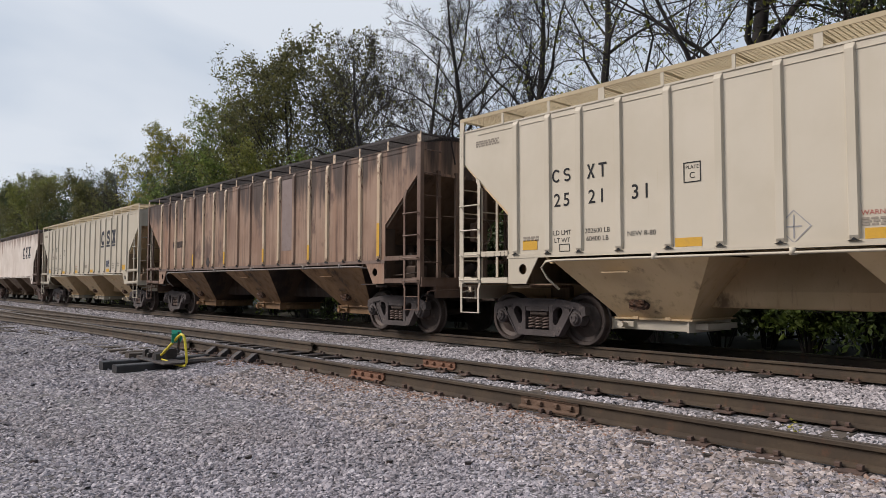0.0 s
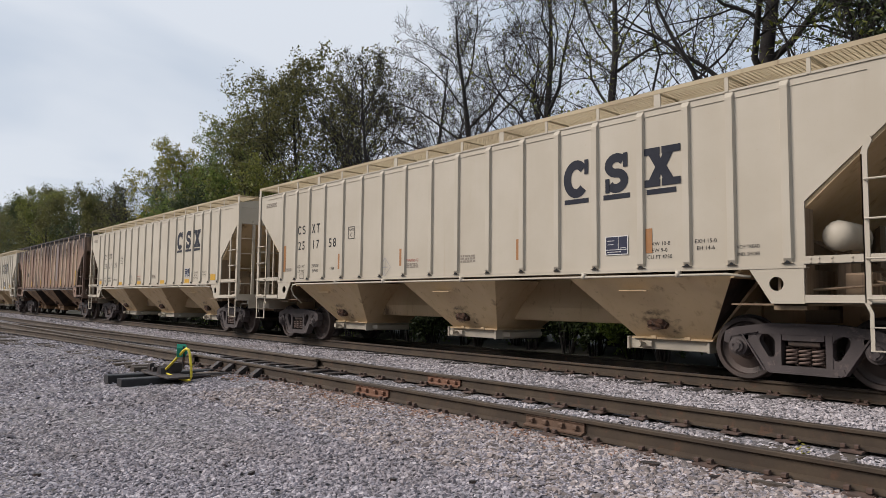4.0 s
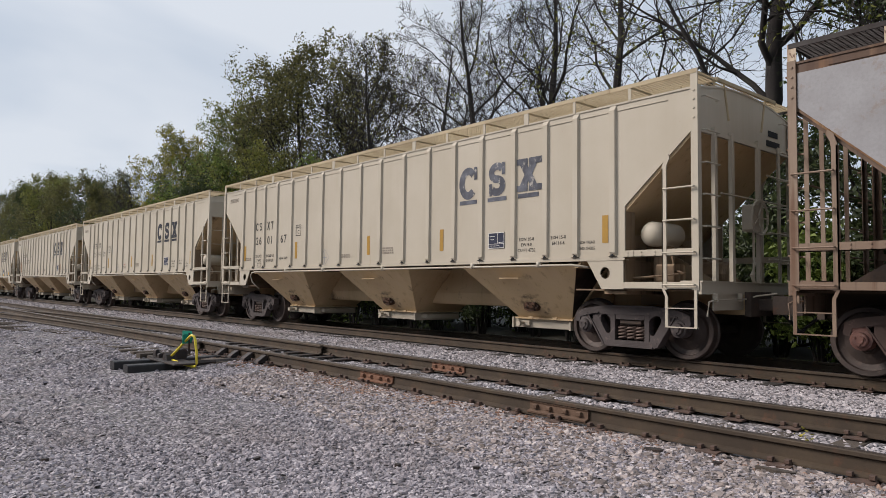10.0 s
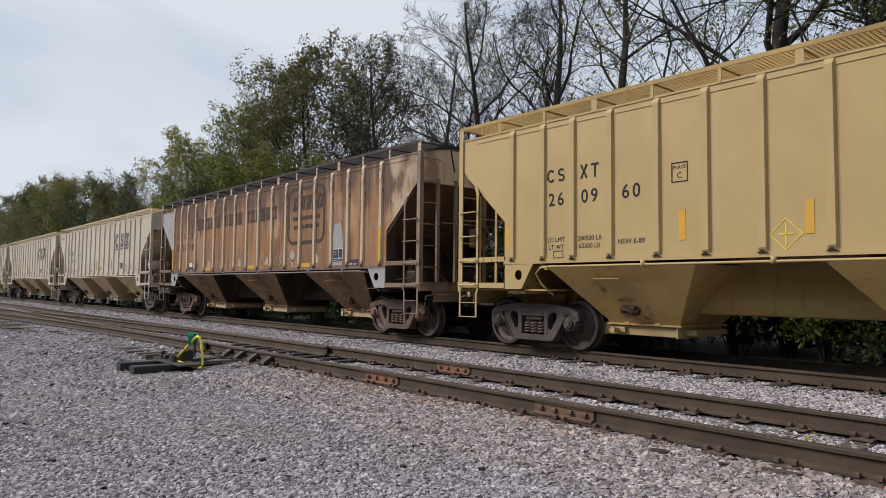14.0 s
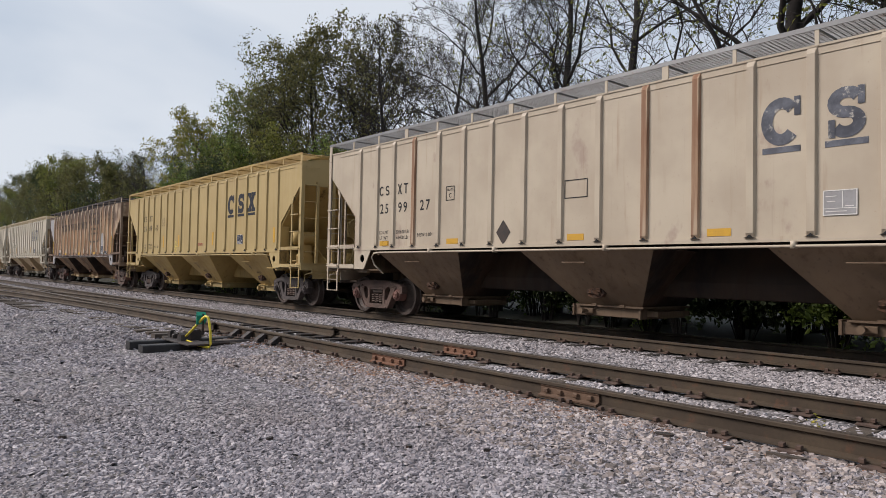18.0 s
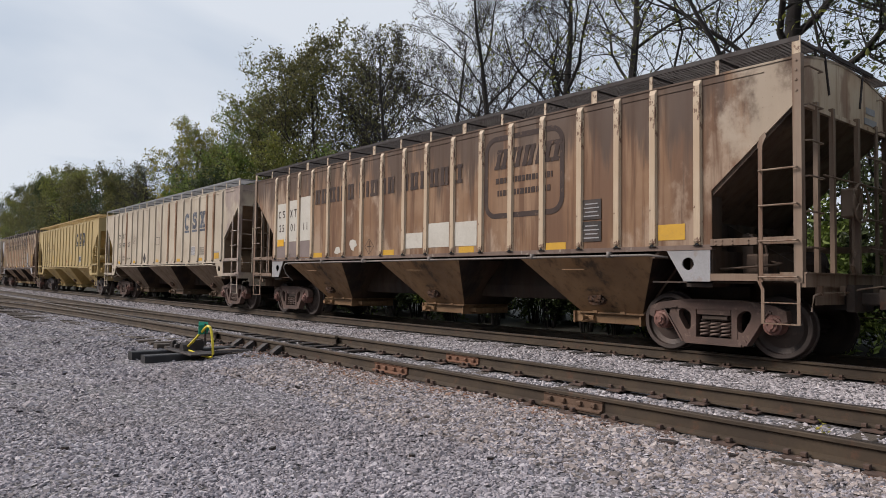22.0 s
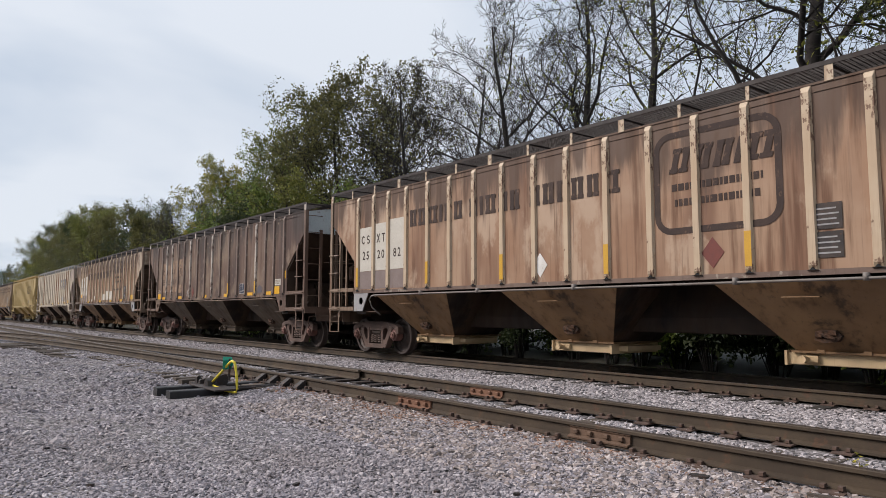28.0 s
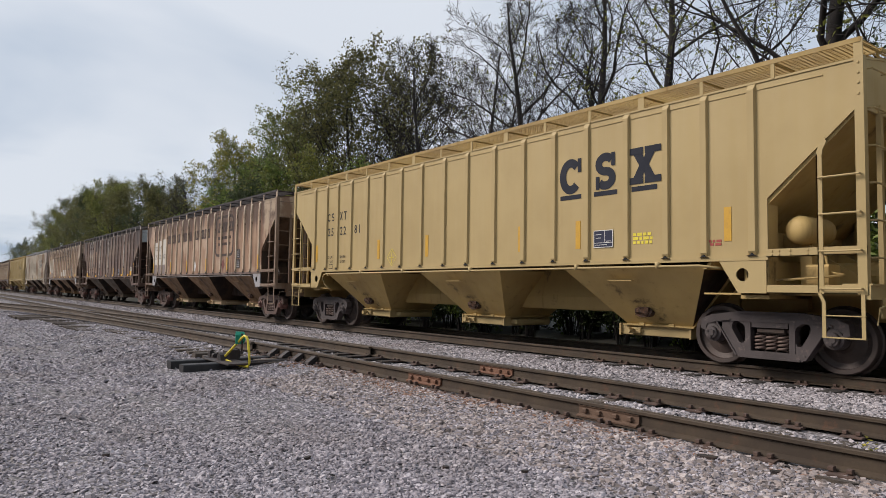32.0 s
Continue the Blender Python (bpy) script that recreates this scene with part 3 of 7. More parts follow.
def build_tracks():
    spike = Shape()
    spike.box(-0.018, 0.018, -0.03, 0.02, 0, 0.035, 0.006)
    spike = spike.mesh("spike")
    plate = Shape()
    plate.prism_x([(-0.16, 0), (0.16, 0), (0.16, 0.012), (0.09, 0.02), (-0.09, 0.02), (-0.16, 0.012)], -0.09, 0.09)
    plate = plate.mesh("tie_plate")
    ties = {h: tie_mesh(h) for h in (1.3, 1.6, 2.0, 2.3)}
    rng = random.Random(4)

    def ties_for(track, centre, x0, x1, step, half_at, top, detail, wood=M_TIE):
        x = x0
        while x < x1:
            half, off = half_at(x)
            ob = part("tie", ties[half], wood, track)
            ob.matrix_basis = pose(x + rng.uniform(-0.03, 0.03), centre + off + rng.uniform(-0.05, 0.05), top + rng.uniform(-0.012, 0.012), 0, rng.uniform(-0.5, 0.5), 90 + rng.uniform(-1.2, 1.2))
            if detail(x):
                for y in (-0.7525, 0.7525):
                    part("tie_plate", plate, M_SPIKE, track, at=(x, centre + y, -RAIL_H - 0.018))
                    for dy, dx in ((-0.085, 0.05), (0.085, -0.05), (-0.085, -0.06)):
                        part("spike", spike, M_SPIKE, track, at=(x + dx + rng.uniform(-0.02, 0.02), centre + y + dy, -RAIL_H + rng.uniform(-0.005, 0.015)))
            x += step + rng.uniform(-0.05, 0.05)

    siding, _ = thing("siding_track", "rusty siding rails on weathered half-buried timber ties", "railway track", kind="structure")
    for y in (-0.7525, 0.7525):
        part("rail", rail_along(SIDING + y, -150, 60), M_RAIL, siding, "brown rusted steel rail")
        part("worn_strip", head_band(SIDING + y, -150, 60), M_RAILTOP, siding, "dull worn rail head")
    jb = joint_bar().mesh("joint_bar")
    for x, y in ((-7.42, -0.7525), (-4.38, -0.7525), (-7.72, 0.7525), (2.4, -0.7525)):
        part("joint_bar", jb, M_RUSTJOINT if x < -7 else M_JOINT, siding, "orange-rusted joint bar with bolts" if x < -7 else "brown joint bar with bolts", (x, SIDING + y, 0))
    ties_for(siding, SIDING, -34.0, 6.0, 0.53, lambda x: (1.3, 0) if x > -13 else (1.6, -0.25) if x > -22 else (2.0, -0.55) if x > -30 else (2.3, -0.85), -RAIL_H - 0.042, lambda x: x > -14)
    main, _ = thing("main_track", "dark rusted main line rails on timber ties in pale ballast", "railway track", kind="structure")
    for y in (-0.7525, 0.7525):
        part("rail", rail_along(MAIN + y, -400, 120), M_RAIL, main, "brown rusted steel rail")
        part("worn_strip", head_band(MAIN + y, -400, 120), M_POLISHED if y > 0 else M_RAILTOP, main, "polished rail head")
    ties_for(main, MAIN, -42.0, 6.0, 0.53, lambda x: (1.3, 0), -RAIL_H - 0.022, lambda x: -9 < x < 2, M_SHADETIE)

    turnout, _ = thing("turnout", "diverging rusty turnout rails with switch points and braces", "railway track", kind="structure")

    def bend(x):
        d = max(0.0, -11.5 - x)
        return -d * d / (2 * 190.0)
    part("switch_point", rail_along(SIDING + 0.7525 - 0.085, -11.2, -60, bend), M_RAIL, turnout, "rusty switch point rail")
    part("closure_rail", rail_along(SIDING - 0.7525 + 0.085 - 0.16, -13.2, -60, bend), M_RAIL, turnout, "rusty diverging rail")
    brace = Shape()
    brace.prism_x([(-0.20, -0.17), (-0.03, -0.17), (-0.03, -0.045), (-0.06, -0.05), (-0.19, -0.14)], -0.07, 0.07)
    brace = brace.mesh("rail_brace")
    for i in range(4):
        part("rail_brace", brace, M_IRON, turnout, "", (-10.55 - 0.53 * i, SIDING - 0.7525, 0))
    slide = Shape()
    slide.box(-0.1, 0.1, -0.3, 0.3, 0, 0.02)
    slide = slide.mesh("slide_plate")
    for i in range(9):
        for y in (-0.6, 0.6):
            part("slide_plate", slide, M_IRON, turnout, "", (-10.3 - 0.53 * i, SIDING + y, -RAIL_H - 0.016))
    rod = Shape()
    rod.tube([(-11.35, SIDING - 1.9, -0.2), (-11.35, SIDING + 0.7, -0.2)], 0.02)
    rod.box(-11.42, -11.28, SIDING - 0.75, SIDING + 0.75, -0.235, -0.205)
    part("throw_rod", rod, M_IRON, turnout, "dark iron throw rod")


# ---------------------------------------------------------------- loose stones
def stone_field(name, label, count, where, size, material, seed):
    """Many crushed stones in one mesh, each a squashed, jittered eight-cornered block."""
    rng = np.random.default_rng(seed)
    x, y = where(rng, count)
    count = len(x)
    base = np.array([(-1, -1, -1), (1, -1, -1), (1, 1, -1), (-1, 1, -1), (-1, -1, 1), (1, -1, 1), (1, 1, 1), (-1, 1, 1)], float)
    top = np.array([1, 1, 1, 1, 0.62, 0.62, 0.62, 0.62])
    dims = size * rng.lognormal(0, 0.24, (count, 1)) * rng.uniform(0.7, 1.15, (count, 3)) * np.array([1.32, 1.0, 0.40])
    p = base[None] * dims[:, None, :] * np.stack([top, top, np.ones(8)], 1)[None]
    p = p + rng.uniform(-0.33, 0.33, (count, 8, 3)) * dims[:, None, :]
    a = rng.uniform(0, 6.283, count)
    tilt = rng.normal(0, 0.27, (count, 2))
    p[:, :, 2] += p[:, :, 0] * tilt[:, 0:1] + p[:, :, 1] * tilt[:, 1:2]
    c, s = np.cos(a)[:, None], np.sin(a)[:, None]
    px, py = p[:, :, 0] * c - p[:, :, 1] * s, p[:, :, 0] * s + p[:, :, 1] * c
    z = np.array([lie(u, v) for u, v in zip(x, y)]) + rng.uniform(-0.3, 1.2, count) * dims[:, 2]
    verts = np.stack([px + x[:, None], py + y[:, None], p[:, :, 2] + z[:, None]], 2).reshape(-1, 3)
    quads = np.array([(4, 5, 6, 7), (0, 1, 5, 4), (1, 2, 6, 5), (2, 3, 7, 6), (3, 0, 4, 7)])
    faces = (quads[None] + 8 * np.arange(count)[:, None, None]).reshape(-1)
    me = bpy.data.meshes.new(name)
    me.vertices.add(len(verts))
    me.vertices.foreach_set("co", verts.ravel())
    me.loops.add(len(faces))
    me.loops.foreach_set("vertex_index", faces.astype(np.int32))
    me.polygons.add(len(faces) // 4)
    me.polygons.foreach_set("loop_start", np.arange(0, len(faces), 4, dtype=np.int32))
    me.update(calc_edges=True)
    me.shade_flat()
    tagged(part(name, me, material), label, "gravel", kind="stuff")


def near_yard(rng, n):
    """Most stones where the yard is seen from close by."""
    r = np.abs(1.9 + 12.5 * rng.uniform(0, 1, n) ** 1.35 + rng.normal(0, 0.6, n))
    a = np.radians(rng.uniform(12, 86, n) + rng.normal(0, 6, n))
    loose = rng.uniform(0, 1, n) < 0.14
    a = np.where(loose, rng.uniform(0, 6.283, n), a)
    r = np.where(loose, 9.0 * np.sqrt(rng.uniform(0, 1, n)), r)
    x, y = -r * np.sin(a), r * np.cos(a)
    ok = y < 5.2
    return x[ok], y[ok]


def far_yard(rng, n):
    x, y = rng.uniform(-40, -8, n), rng.uniform(-0.5, 5.15, n)
    ok = x < -6 - y
    return x[ok], y[ok]


def shoulder(rng, n):
    x, y = 0.8 - 10.5 * rng.uniform(0, 1, n) ** 1.3, 5.25 - 1.5 * rng.uniform(0, 1, n) ** 1.4
    return x, y


def by_joints(rng, n):
    """Rust-stained stones: thick round the joints, thinner all along the near rail."""
    at = np.array([(-7.42, 5.08), (-7.42, 4.95), (-4.38, 5.08), (-7.6, 5.6), (-6.1, 5.1), (-8.6, 5.05)])[rng.integers(0, 6, n)]
    x, y = at[:, 0] + rng.normal(0, 0.42, n), np.minimum(at[:, 1] + rng.normal(0, 0.16, n), np.where(at[:, 1] > 5.4, 6.6, 5.22))
    along = rng.uniform(0, 1, n) < 0.35
    return np.where(along, rng.uniform(-13, 0.5, n), x), np.where(along, 5.22 - np.abs(rng.normal(0, 0.14, n)), y)


def crib(rng, n):
    x, y = -20 * rng.uniform(0, 1, n) ** 1.3 + 0.5, rng.uniform(5.42, 6.72, n)
    return x, y


def between(rng, n):
    x, y = 1.5 - 34 * rng.uniform(0, 1, n) ** 1.25, rng.uniform(6.92, 9.98, n)
    return x, y


def far_between(rng, n):
    return rng.uniform(-80, -28, n), rng.uniform(6.95, 9.95, n)


def main_bed(rng, n):
    return rng.uniform(-46, 5, n), np.where(rng.uniform(0, 1, n) < 0.6, rng.uniform(10.28, 11.55, n), rng.uniform(11.75, 13.2, n))


def build_gravel():
    stone_field("oily_track_bed", "ballast under the train, coloured black for its shade", 12000, main_bed, 0.026, M_SHADEBALLAST, 6)
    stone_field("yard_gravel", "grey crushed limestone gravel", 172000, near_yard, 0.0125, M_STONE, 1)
    stone_field("far_yard_gravel", "grey crushed limestone gravel further along the yard", 20000, far_yard, 0.022, M_STONE, 2)
    stone_field("shoulder_ballast", "larger grey-brown ballast along the siding", 15000, shoulder, 0.0175, M_SHOULDER, 7)
    stone_field("rusty_gravel", "rust-stained stones below the rail joints", 3800, by_joints, 0.015, M_RUSTSTONE, 8)
    stone_field("siding_gravel", "dirty pale ballast between the siding rails", 15000, crib, 0.0155, M_BALLAST, 3)
    stone_field("track_ballast", "pale clean ballast stones between two tracks", 52000, between, 0.0165, M_BALLAST, 4)
    stone_field("far_track_ballast", "pale clean ballast stones further along two tracks", 11000, far_between, 0.032, M_BALLAST, 5)


build_ground()
build_backdrop()


# ---------------------------------------------------------------- covered hopper cars
LENGTH = 16.64
RIBS = [1.48, 2.23, 2.90, 3.67, 4.53, 5.33, 6.15, 7.02, 7.91]
RIBS = RIBS + [LENGTH - x for x in reversed(RIBS)]
BAYS = (3.7, LENGTH / 2, LENGTH - 3.7)
EAVE, SILL = 4.10, 1.58
SIDE = 1.585
WHEEL_R = 0.457


def side_sheet():
    L = LENGTH
    s = Shape()
    s.prism_y([(1.27, SILL + 0.04), (L - 1.27, SILL + 0.04), (L - 1.27, 2.42), (L - 0.09, 3.47), (L - 0.09, EAVE), (0.09, EAVE), (0.09, 3.47), (1.27, 2.42)], -SIDE, -SIDE + 0.03)
    s.box(0.5, L - 0.5, -SIDE - 0.012, -SIDE, EAVE - 0.13, EAVE - 0.122)
    return s


def rib_shape():
    """A pressed hat-section side post with chamfered ends and weld feet."""
    s = Shape()
    w, d = 0.07, 0.046
    lo, hi = SILL + 0.05, EAVE - 0.03
    prof = [(-w, 0), (-w * 0.72, -d), (w * 0.72, -d), (w, 0)]
    n = len(prof)
    for z, k in ((lo, 0.25), (lo + 0.06, 1), (hi - 0.08, 1), (hi, 0.2)):
        s.v += [(x, y * k, z) for x, y in prof]
    s.f = [(j * n + i, j * n + i + 1, (j + 1) * n + i + 1, (j + 1) * n + i) for j in range(3) for i in range(n - 1)] + [(3, 2, 1, 0), (12, 13, 14, 15)]
    return s


def rib_foot():
    """The small dark gusset under a post."""
    s = Shape()
    s.prism_y([(-0.075, SILL + 0.046), (0.075, SILL + 0.046), (0.03, SILL + 0.056), (0.0, SILL + 0.085), (-0.03, SILL + 0.056)], -0.053, -0.02)
    return s


def sill_shape():
    L = LENGTH
    s = Shape()
    s.prism_x([(-SIDE - 0.02, SILL - 0.02), (-SIDE - 0.02, SILL + 0.055), (-SIDE + 0.05, SILL + 0.055), (-SIDE + 0.05, SILL + 0.04), (-SIDE - 0.004, SILL + 0.04), (-SIDE - 0.004, SILL - 0.005),
               (-SIDE + 0.09, SILL - 0.005), (-SIDE + 0.09, SILL - 0.02)], 1.26, L - 1.26)
    return s


def roof_shape():
    s = Shape()
    arch = [(-1.6, EAVE), (-1.3, EAVE + 0.06), (-0.9, EAVE + 0.13), (-0.45, EAVE + 0.175), (0, EAVE + 0.19), (0.45, EAVE + 0.175), (0.9, EAVE + 0.13), (1.3, EAVE + 0.06), (1.6, EAVE)]
    s.prism_x(arch + [(y, z - 0.03) for y, z in reversed(arch)], 0.06, LENGTH - 0.06)
    return s


def end_sheet():
    """The upright sheet at the top of an end, with its curved head and the small rims."""
    s = Shape()
    arch = [(-1.57, 3.47), (-1.57, EAVE), (-1.3, EAVE + 0.06), (-0.9, EAVE + 0.13), (-0.45, EAVE + 0.17), (0, EAVE + 0.18), (0.45, EAVE + 0.17), (0.9, EAVE + 0.13), (1.3, EAVE + 0.06), (1.57, EAVE), (1.57, 3.47)]
    s.prism_x(arch, 0.07, 0.1)
    s.box(0.03, 0.1, -1.57, 1.57, 3.44, 3.50)
    return s


def slope_sheet():
    s = Shape()
    s.prism_y([(0.08, 3.49), (0.12, 3.49), (2.3, 1.45), (3.06, 0.53), (3.0, 0.53), (2.24, 1.45), (0.08, 3.43)], -0.68, 0.68)
    for y0, y1 in ((-1.55, -0.68), (0.68, 1.55)):
        s.prism_y([(0.08, 3.49), (0.12, 3.49), (2.3, 1.45), (2.24, 1.45), (0.08, 3.43)], y0, y1)
    return s


def shear_plate():
    """Platform and end web below the slope."""
    s = Shape()
    s.box(0.05, 2.3, -1.5, 1.5, 1.075, 1.1)
    s.box(1.62, 1.66, -1.5, 1.5, 1.1, 2.05)
    s.box(1.27, 1.34, -1.56, -1.3, 1.1, 2.38)
    s.box(1.27, 1.34, 1.3, 1.56, 1.1, 2.38)
    for y in (-0.45, 0.45):
        s.prism_y([(0.12, 1.1), (1.62, 1.1), (1.62, 2.0)], y - 0.012, y + 0.012)
    return s


def bay_shape():
    """One hopper: sloping side, front and back sheets down to the outlet flange."""
    s = Shape()
    t, b, zt, zb = 1.43, 0.66, 1.50, 0.53
    ty, by = SIDE - 0.05, 0.68
    ring = lambda hx, hy, z: [(-hx, -hy, z), (hx, -hy, z), (hx, hy, z), (-hx, hy, z)]
    s.add(ring(t, ty, zt) + ring(b, by, zb), [(0, 1, 5, 4), (1, 2, 6, 5), (2, 3, 7, 6), (3, 0, 4, 7), (4, 5, 6, 7), (3, 2, 1, 0)])
    s.box(-b - 0.06, b + 0.06, -by - 0.06, by + 0.06, zb - 0.025, zb + 0.005)
    # reinforcing weld bead and vibrator pad
    for dx in (-0.22,):
        s.box(dx - 0.25, dx + 0.25, -1.47, -1.40, 1.28, 1.295)
    for x in (-0.3, 0.3):
        s.box(x - 0.05, x + 0.05, -by - 0.075, -by - 0.055, zb - 0.02, zb + 0.03)
    return s


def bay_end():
    """A thin sheet laid over a bay's end, black for shade and wheel-thrown grime."""
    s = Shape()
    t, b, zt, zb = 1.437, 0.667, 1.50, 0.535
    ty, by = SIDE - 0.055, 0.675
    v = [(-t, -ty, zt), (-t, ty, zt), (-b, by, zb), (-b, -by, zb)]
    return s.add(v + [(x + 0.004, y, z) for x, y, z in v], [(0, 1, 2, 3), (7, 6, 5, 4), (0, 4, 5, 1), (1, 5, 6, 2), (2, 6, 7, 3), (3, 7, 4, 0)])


def gear_shape():
    """The rusty vibrator bracket on the face of a bay, with a knob and two lugs."""
    s = Shape()
    s.prism_y([(-0.17, 0.70), (-0.05, 0.66), (0.12, 0.68), (0.19, 0.76), (0.10, 0.86), (-0.10, 0.87)], -0.955, -0.84)
    s.tube([(-0.1, -0.97, 0.80), (0.0, -1.0, 0.76), (0.1, -0.97, 0.72)], 0.028, 6)
    s.box(-0.14, -0.06, -1.0, -0.94, 0.73, 0.82, 0.02)
    s.box(0.05, 0.13, -0.99, -0.94, 0.76, 0.84, 0.02)
    return s


def gate_shape():
    """The sliding outlet gate with its frame, rack pinion and operating shaft."""
    s = Shape()
    s.box(-0.82, 0.62, -0.66, 0.66, 0.33, 0.505, 0.01)
    s.box(0.62, 0.85, -0.5, 0.5, 0.37, 0.46)
    s.tube([(-0.5, -0.86, 0.42), (-0.5, 0.86, 0.42)], 0.03, 8)
    s.lathe_y([(0.0, -0.9), (0.055, -0.9), (0.055, -0.82), (0.0, -0.82)], -0.5, 0.42, 10)
    s.box(-0.58, -0.36, -0.72, -0.66, 0.36, 0.47, 0.02)
    for x in (-0.82, 0.62):
        s.box(x - 0.02, x + 0.02, -0.70, 0.70, 0.32, 0.53)
    return s


def centre_sill():
    s = Shape()
    s.prism_x([(-0.33, 0.74), (0.33, 0.74), (0.36, 0.98), (0.22, 1.62), (-0.22, 1.62), (-0.36, 0.98)], 2.4, LENGTH - 2.4)
    s.box(-0.1, LENGTH + 0.1, -0.27, 0.27, 0.72, 1.075)
    return s


def coupler_shape():
    """Shank and closed knuckle."""
    s = Shape()
    s.box(-0.62, -0.1, -0.09, 0.09, 0.79, 0.97, 0.02)
    s.prism_z([(-0.60, -0.19), (-0.42, -0.20), (-0.40, 0.19), (-0.52, 0.22), (-0.70, 0.18), (-0.74, 0.10), (-0.66, 0.02), (-0.72, -0.08), (-0.70, -0.17)], 0.74, 1.02)
    s.box(-0.16, -0.06, -0.35, 0.35, 0.70, 1.08)
    return s


def hose_shape(side):
    s = Shape()
    s.tube([(-0.1, 0.32 * side, 0.82), (-0.3, 0.33 * side, 0.78), (-0.48, 0.3 * side, 0.62), (-0.6, 0.26 * side, 0.5), (-0.69, 0.22 * side, 0.47)], 0.026, 7)
    s.tube([(-0.04, 0.32 * side, 0.86), (-0.12, 0.32 * side, 0.82)], 0.035, 7)
    return s


def uncoupling_lever():
    """The bent rod from the corner of the end sill to the coupler."""
    s = Shape()
    s.tube([(-0.06, -1.5, 0.72), (-0.08, -1.48, 0.93), (-0.08, -1.3, 0.96), (-0.08, -0.35, 0.97), (-0.2, -0.22, 1.02), (-0.42, -0.05, 1.06)], 0.014, 6)
    for y in (-1.25, -0.5):
        s.box(-0.1, -0.03, y - 0.02, y + 0.02, 0.93, 1.06)
    return s


def corner_post():
    s = Shape()
    s.prism_z([(0.0, -1.615), (0.11, -1.615), (0.11, -1.595), (0.02, -1.595), (0.02, -1.51), (0.0, -1.51)], 1.1, EAVE + 0.02)
    for z in (4.03, 3.9, 3.77, 3.63):
        s.lathe_y([(0.0, -1.628), (0.016, -1.626), (0.02, -1.61)], 0.06, z, 6)
    return s


def ladder_rail():
    """Second stile of the side ladder, bent at its head to the slope."""
    s = Shape()
    s.prism_y([(0.52, 1.1), (0.59, 1.1), (0.59, 2.95), (0.55, 3.08), (0.48, 3.14), (0.46, 3.08), (0.51, 2.98), (0.52, 2.9)], -1.615, -1.595)
    s.box(0.575, 0.59, -1.615, -1.55, 1.1, 2.93)
    return s


def rung(x0, x1, z):
    s = Shape()
    s.tube([(x0, -1.625, z), (x0, -1.665, z), (x1, -1.665, z), (x1, -1.625, z)], 0.014, 6)
    return s


def end_rung(y0, y1, z):
    s = Shape()
    s.tube([(0.0, y0, z), (-0.06, y0, z), (-0.06, y1, z), (0.0, y1, z)], 0.013, 6)
    return s


def sill_step():
    """The stirrup below the corner."""
    s = Shape()
    for x0, x1, z0, z1 in ((0.03, 0.075, 0.545, 1.1), (0.50, 0.545, 0.545, 1.0)):
        s.box(x0, x1, -1.62, -1.605, z0, z1)
    s.prism_y([(0.50, 1.0), (0.545, 1.0), (0.60, 1.12), (0.555, 1.12)], -1.62, -1.605)
    s.box(0.03, 0.545, -1.625, -1.58, 0.54, 0.556)
    s.box(0.03, 0.545, -1.625, -1.59, 0.82, 0.834)
    return s


def platform_beams():
    s = Shape()
    s.box(0.0, 1.28, -1.61, -1.585, 1.60, 1.71)
    s.box(0.0, 1.28, -1.61, -1.55, 1.60, 1.612)
    for x in (0.95, 1.1, 1.2, 0.72):
        for z in (1.63, 1.68):
            s.lathe_y([(0.0, -1.622), (0.014, -1.62), (0.016, -1.61)], x, z, 6)
    s.box(0.0, 1.28, -1.61, -1.58, 1.10, 1.215)
    s.box(0.0, 1.28, -1.61, -1.50, 1.10, 1.115)
    return s


def end_sill():
    s = Shape()
    s.box(-0.03, 0.06, -1.6, 1.6, 1.04, 1.215)
    s.box(-0.05, 0.3, -1.6, 1.6, 1.215, 1.235)
    s.prism_z([(0.0, -1.2), (0.02, -1.2), (0.02, 1.2), (0.0, 1.2)], 0.80, 1.04)
    return s


def end_post(y):
    s = Shape()
    s.prism_z([(0.0, y - 0.04), (0.06, y - 0.04), (0.06, y - 0.028), (0.012, y - 0.028), (0.012, y + 0.04), (0.0, y + 0.04)], 1.2, 3.55)
    return s


def end_rails():
    """Hand rails across the end and the brake step."""
    s = Shape()
    s.tube([(-0.03, -1.0, 2.56), (-0.03, 1.55, 2.56)], 0.014)
    s.tube([(-0.03, 0.55, 2.06), (-0.03, 1.55, 2.06)], 0.014)
    s.tube([(-0.03, 0.55, 3.0), (-0.03, 1.55, 3.0)], 0.014)
    s.tube([(-0.03, 0.55, 1.62), (-0.03, 1.55, 1.62)], 0.014)
    return s


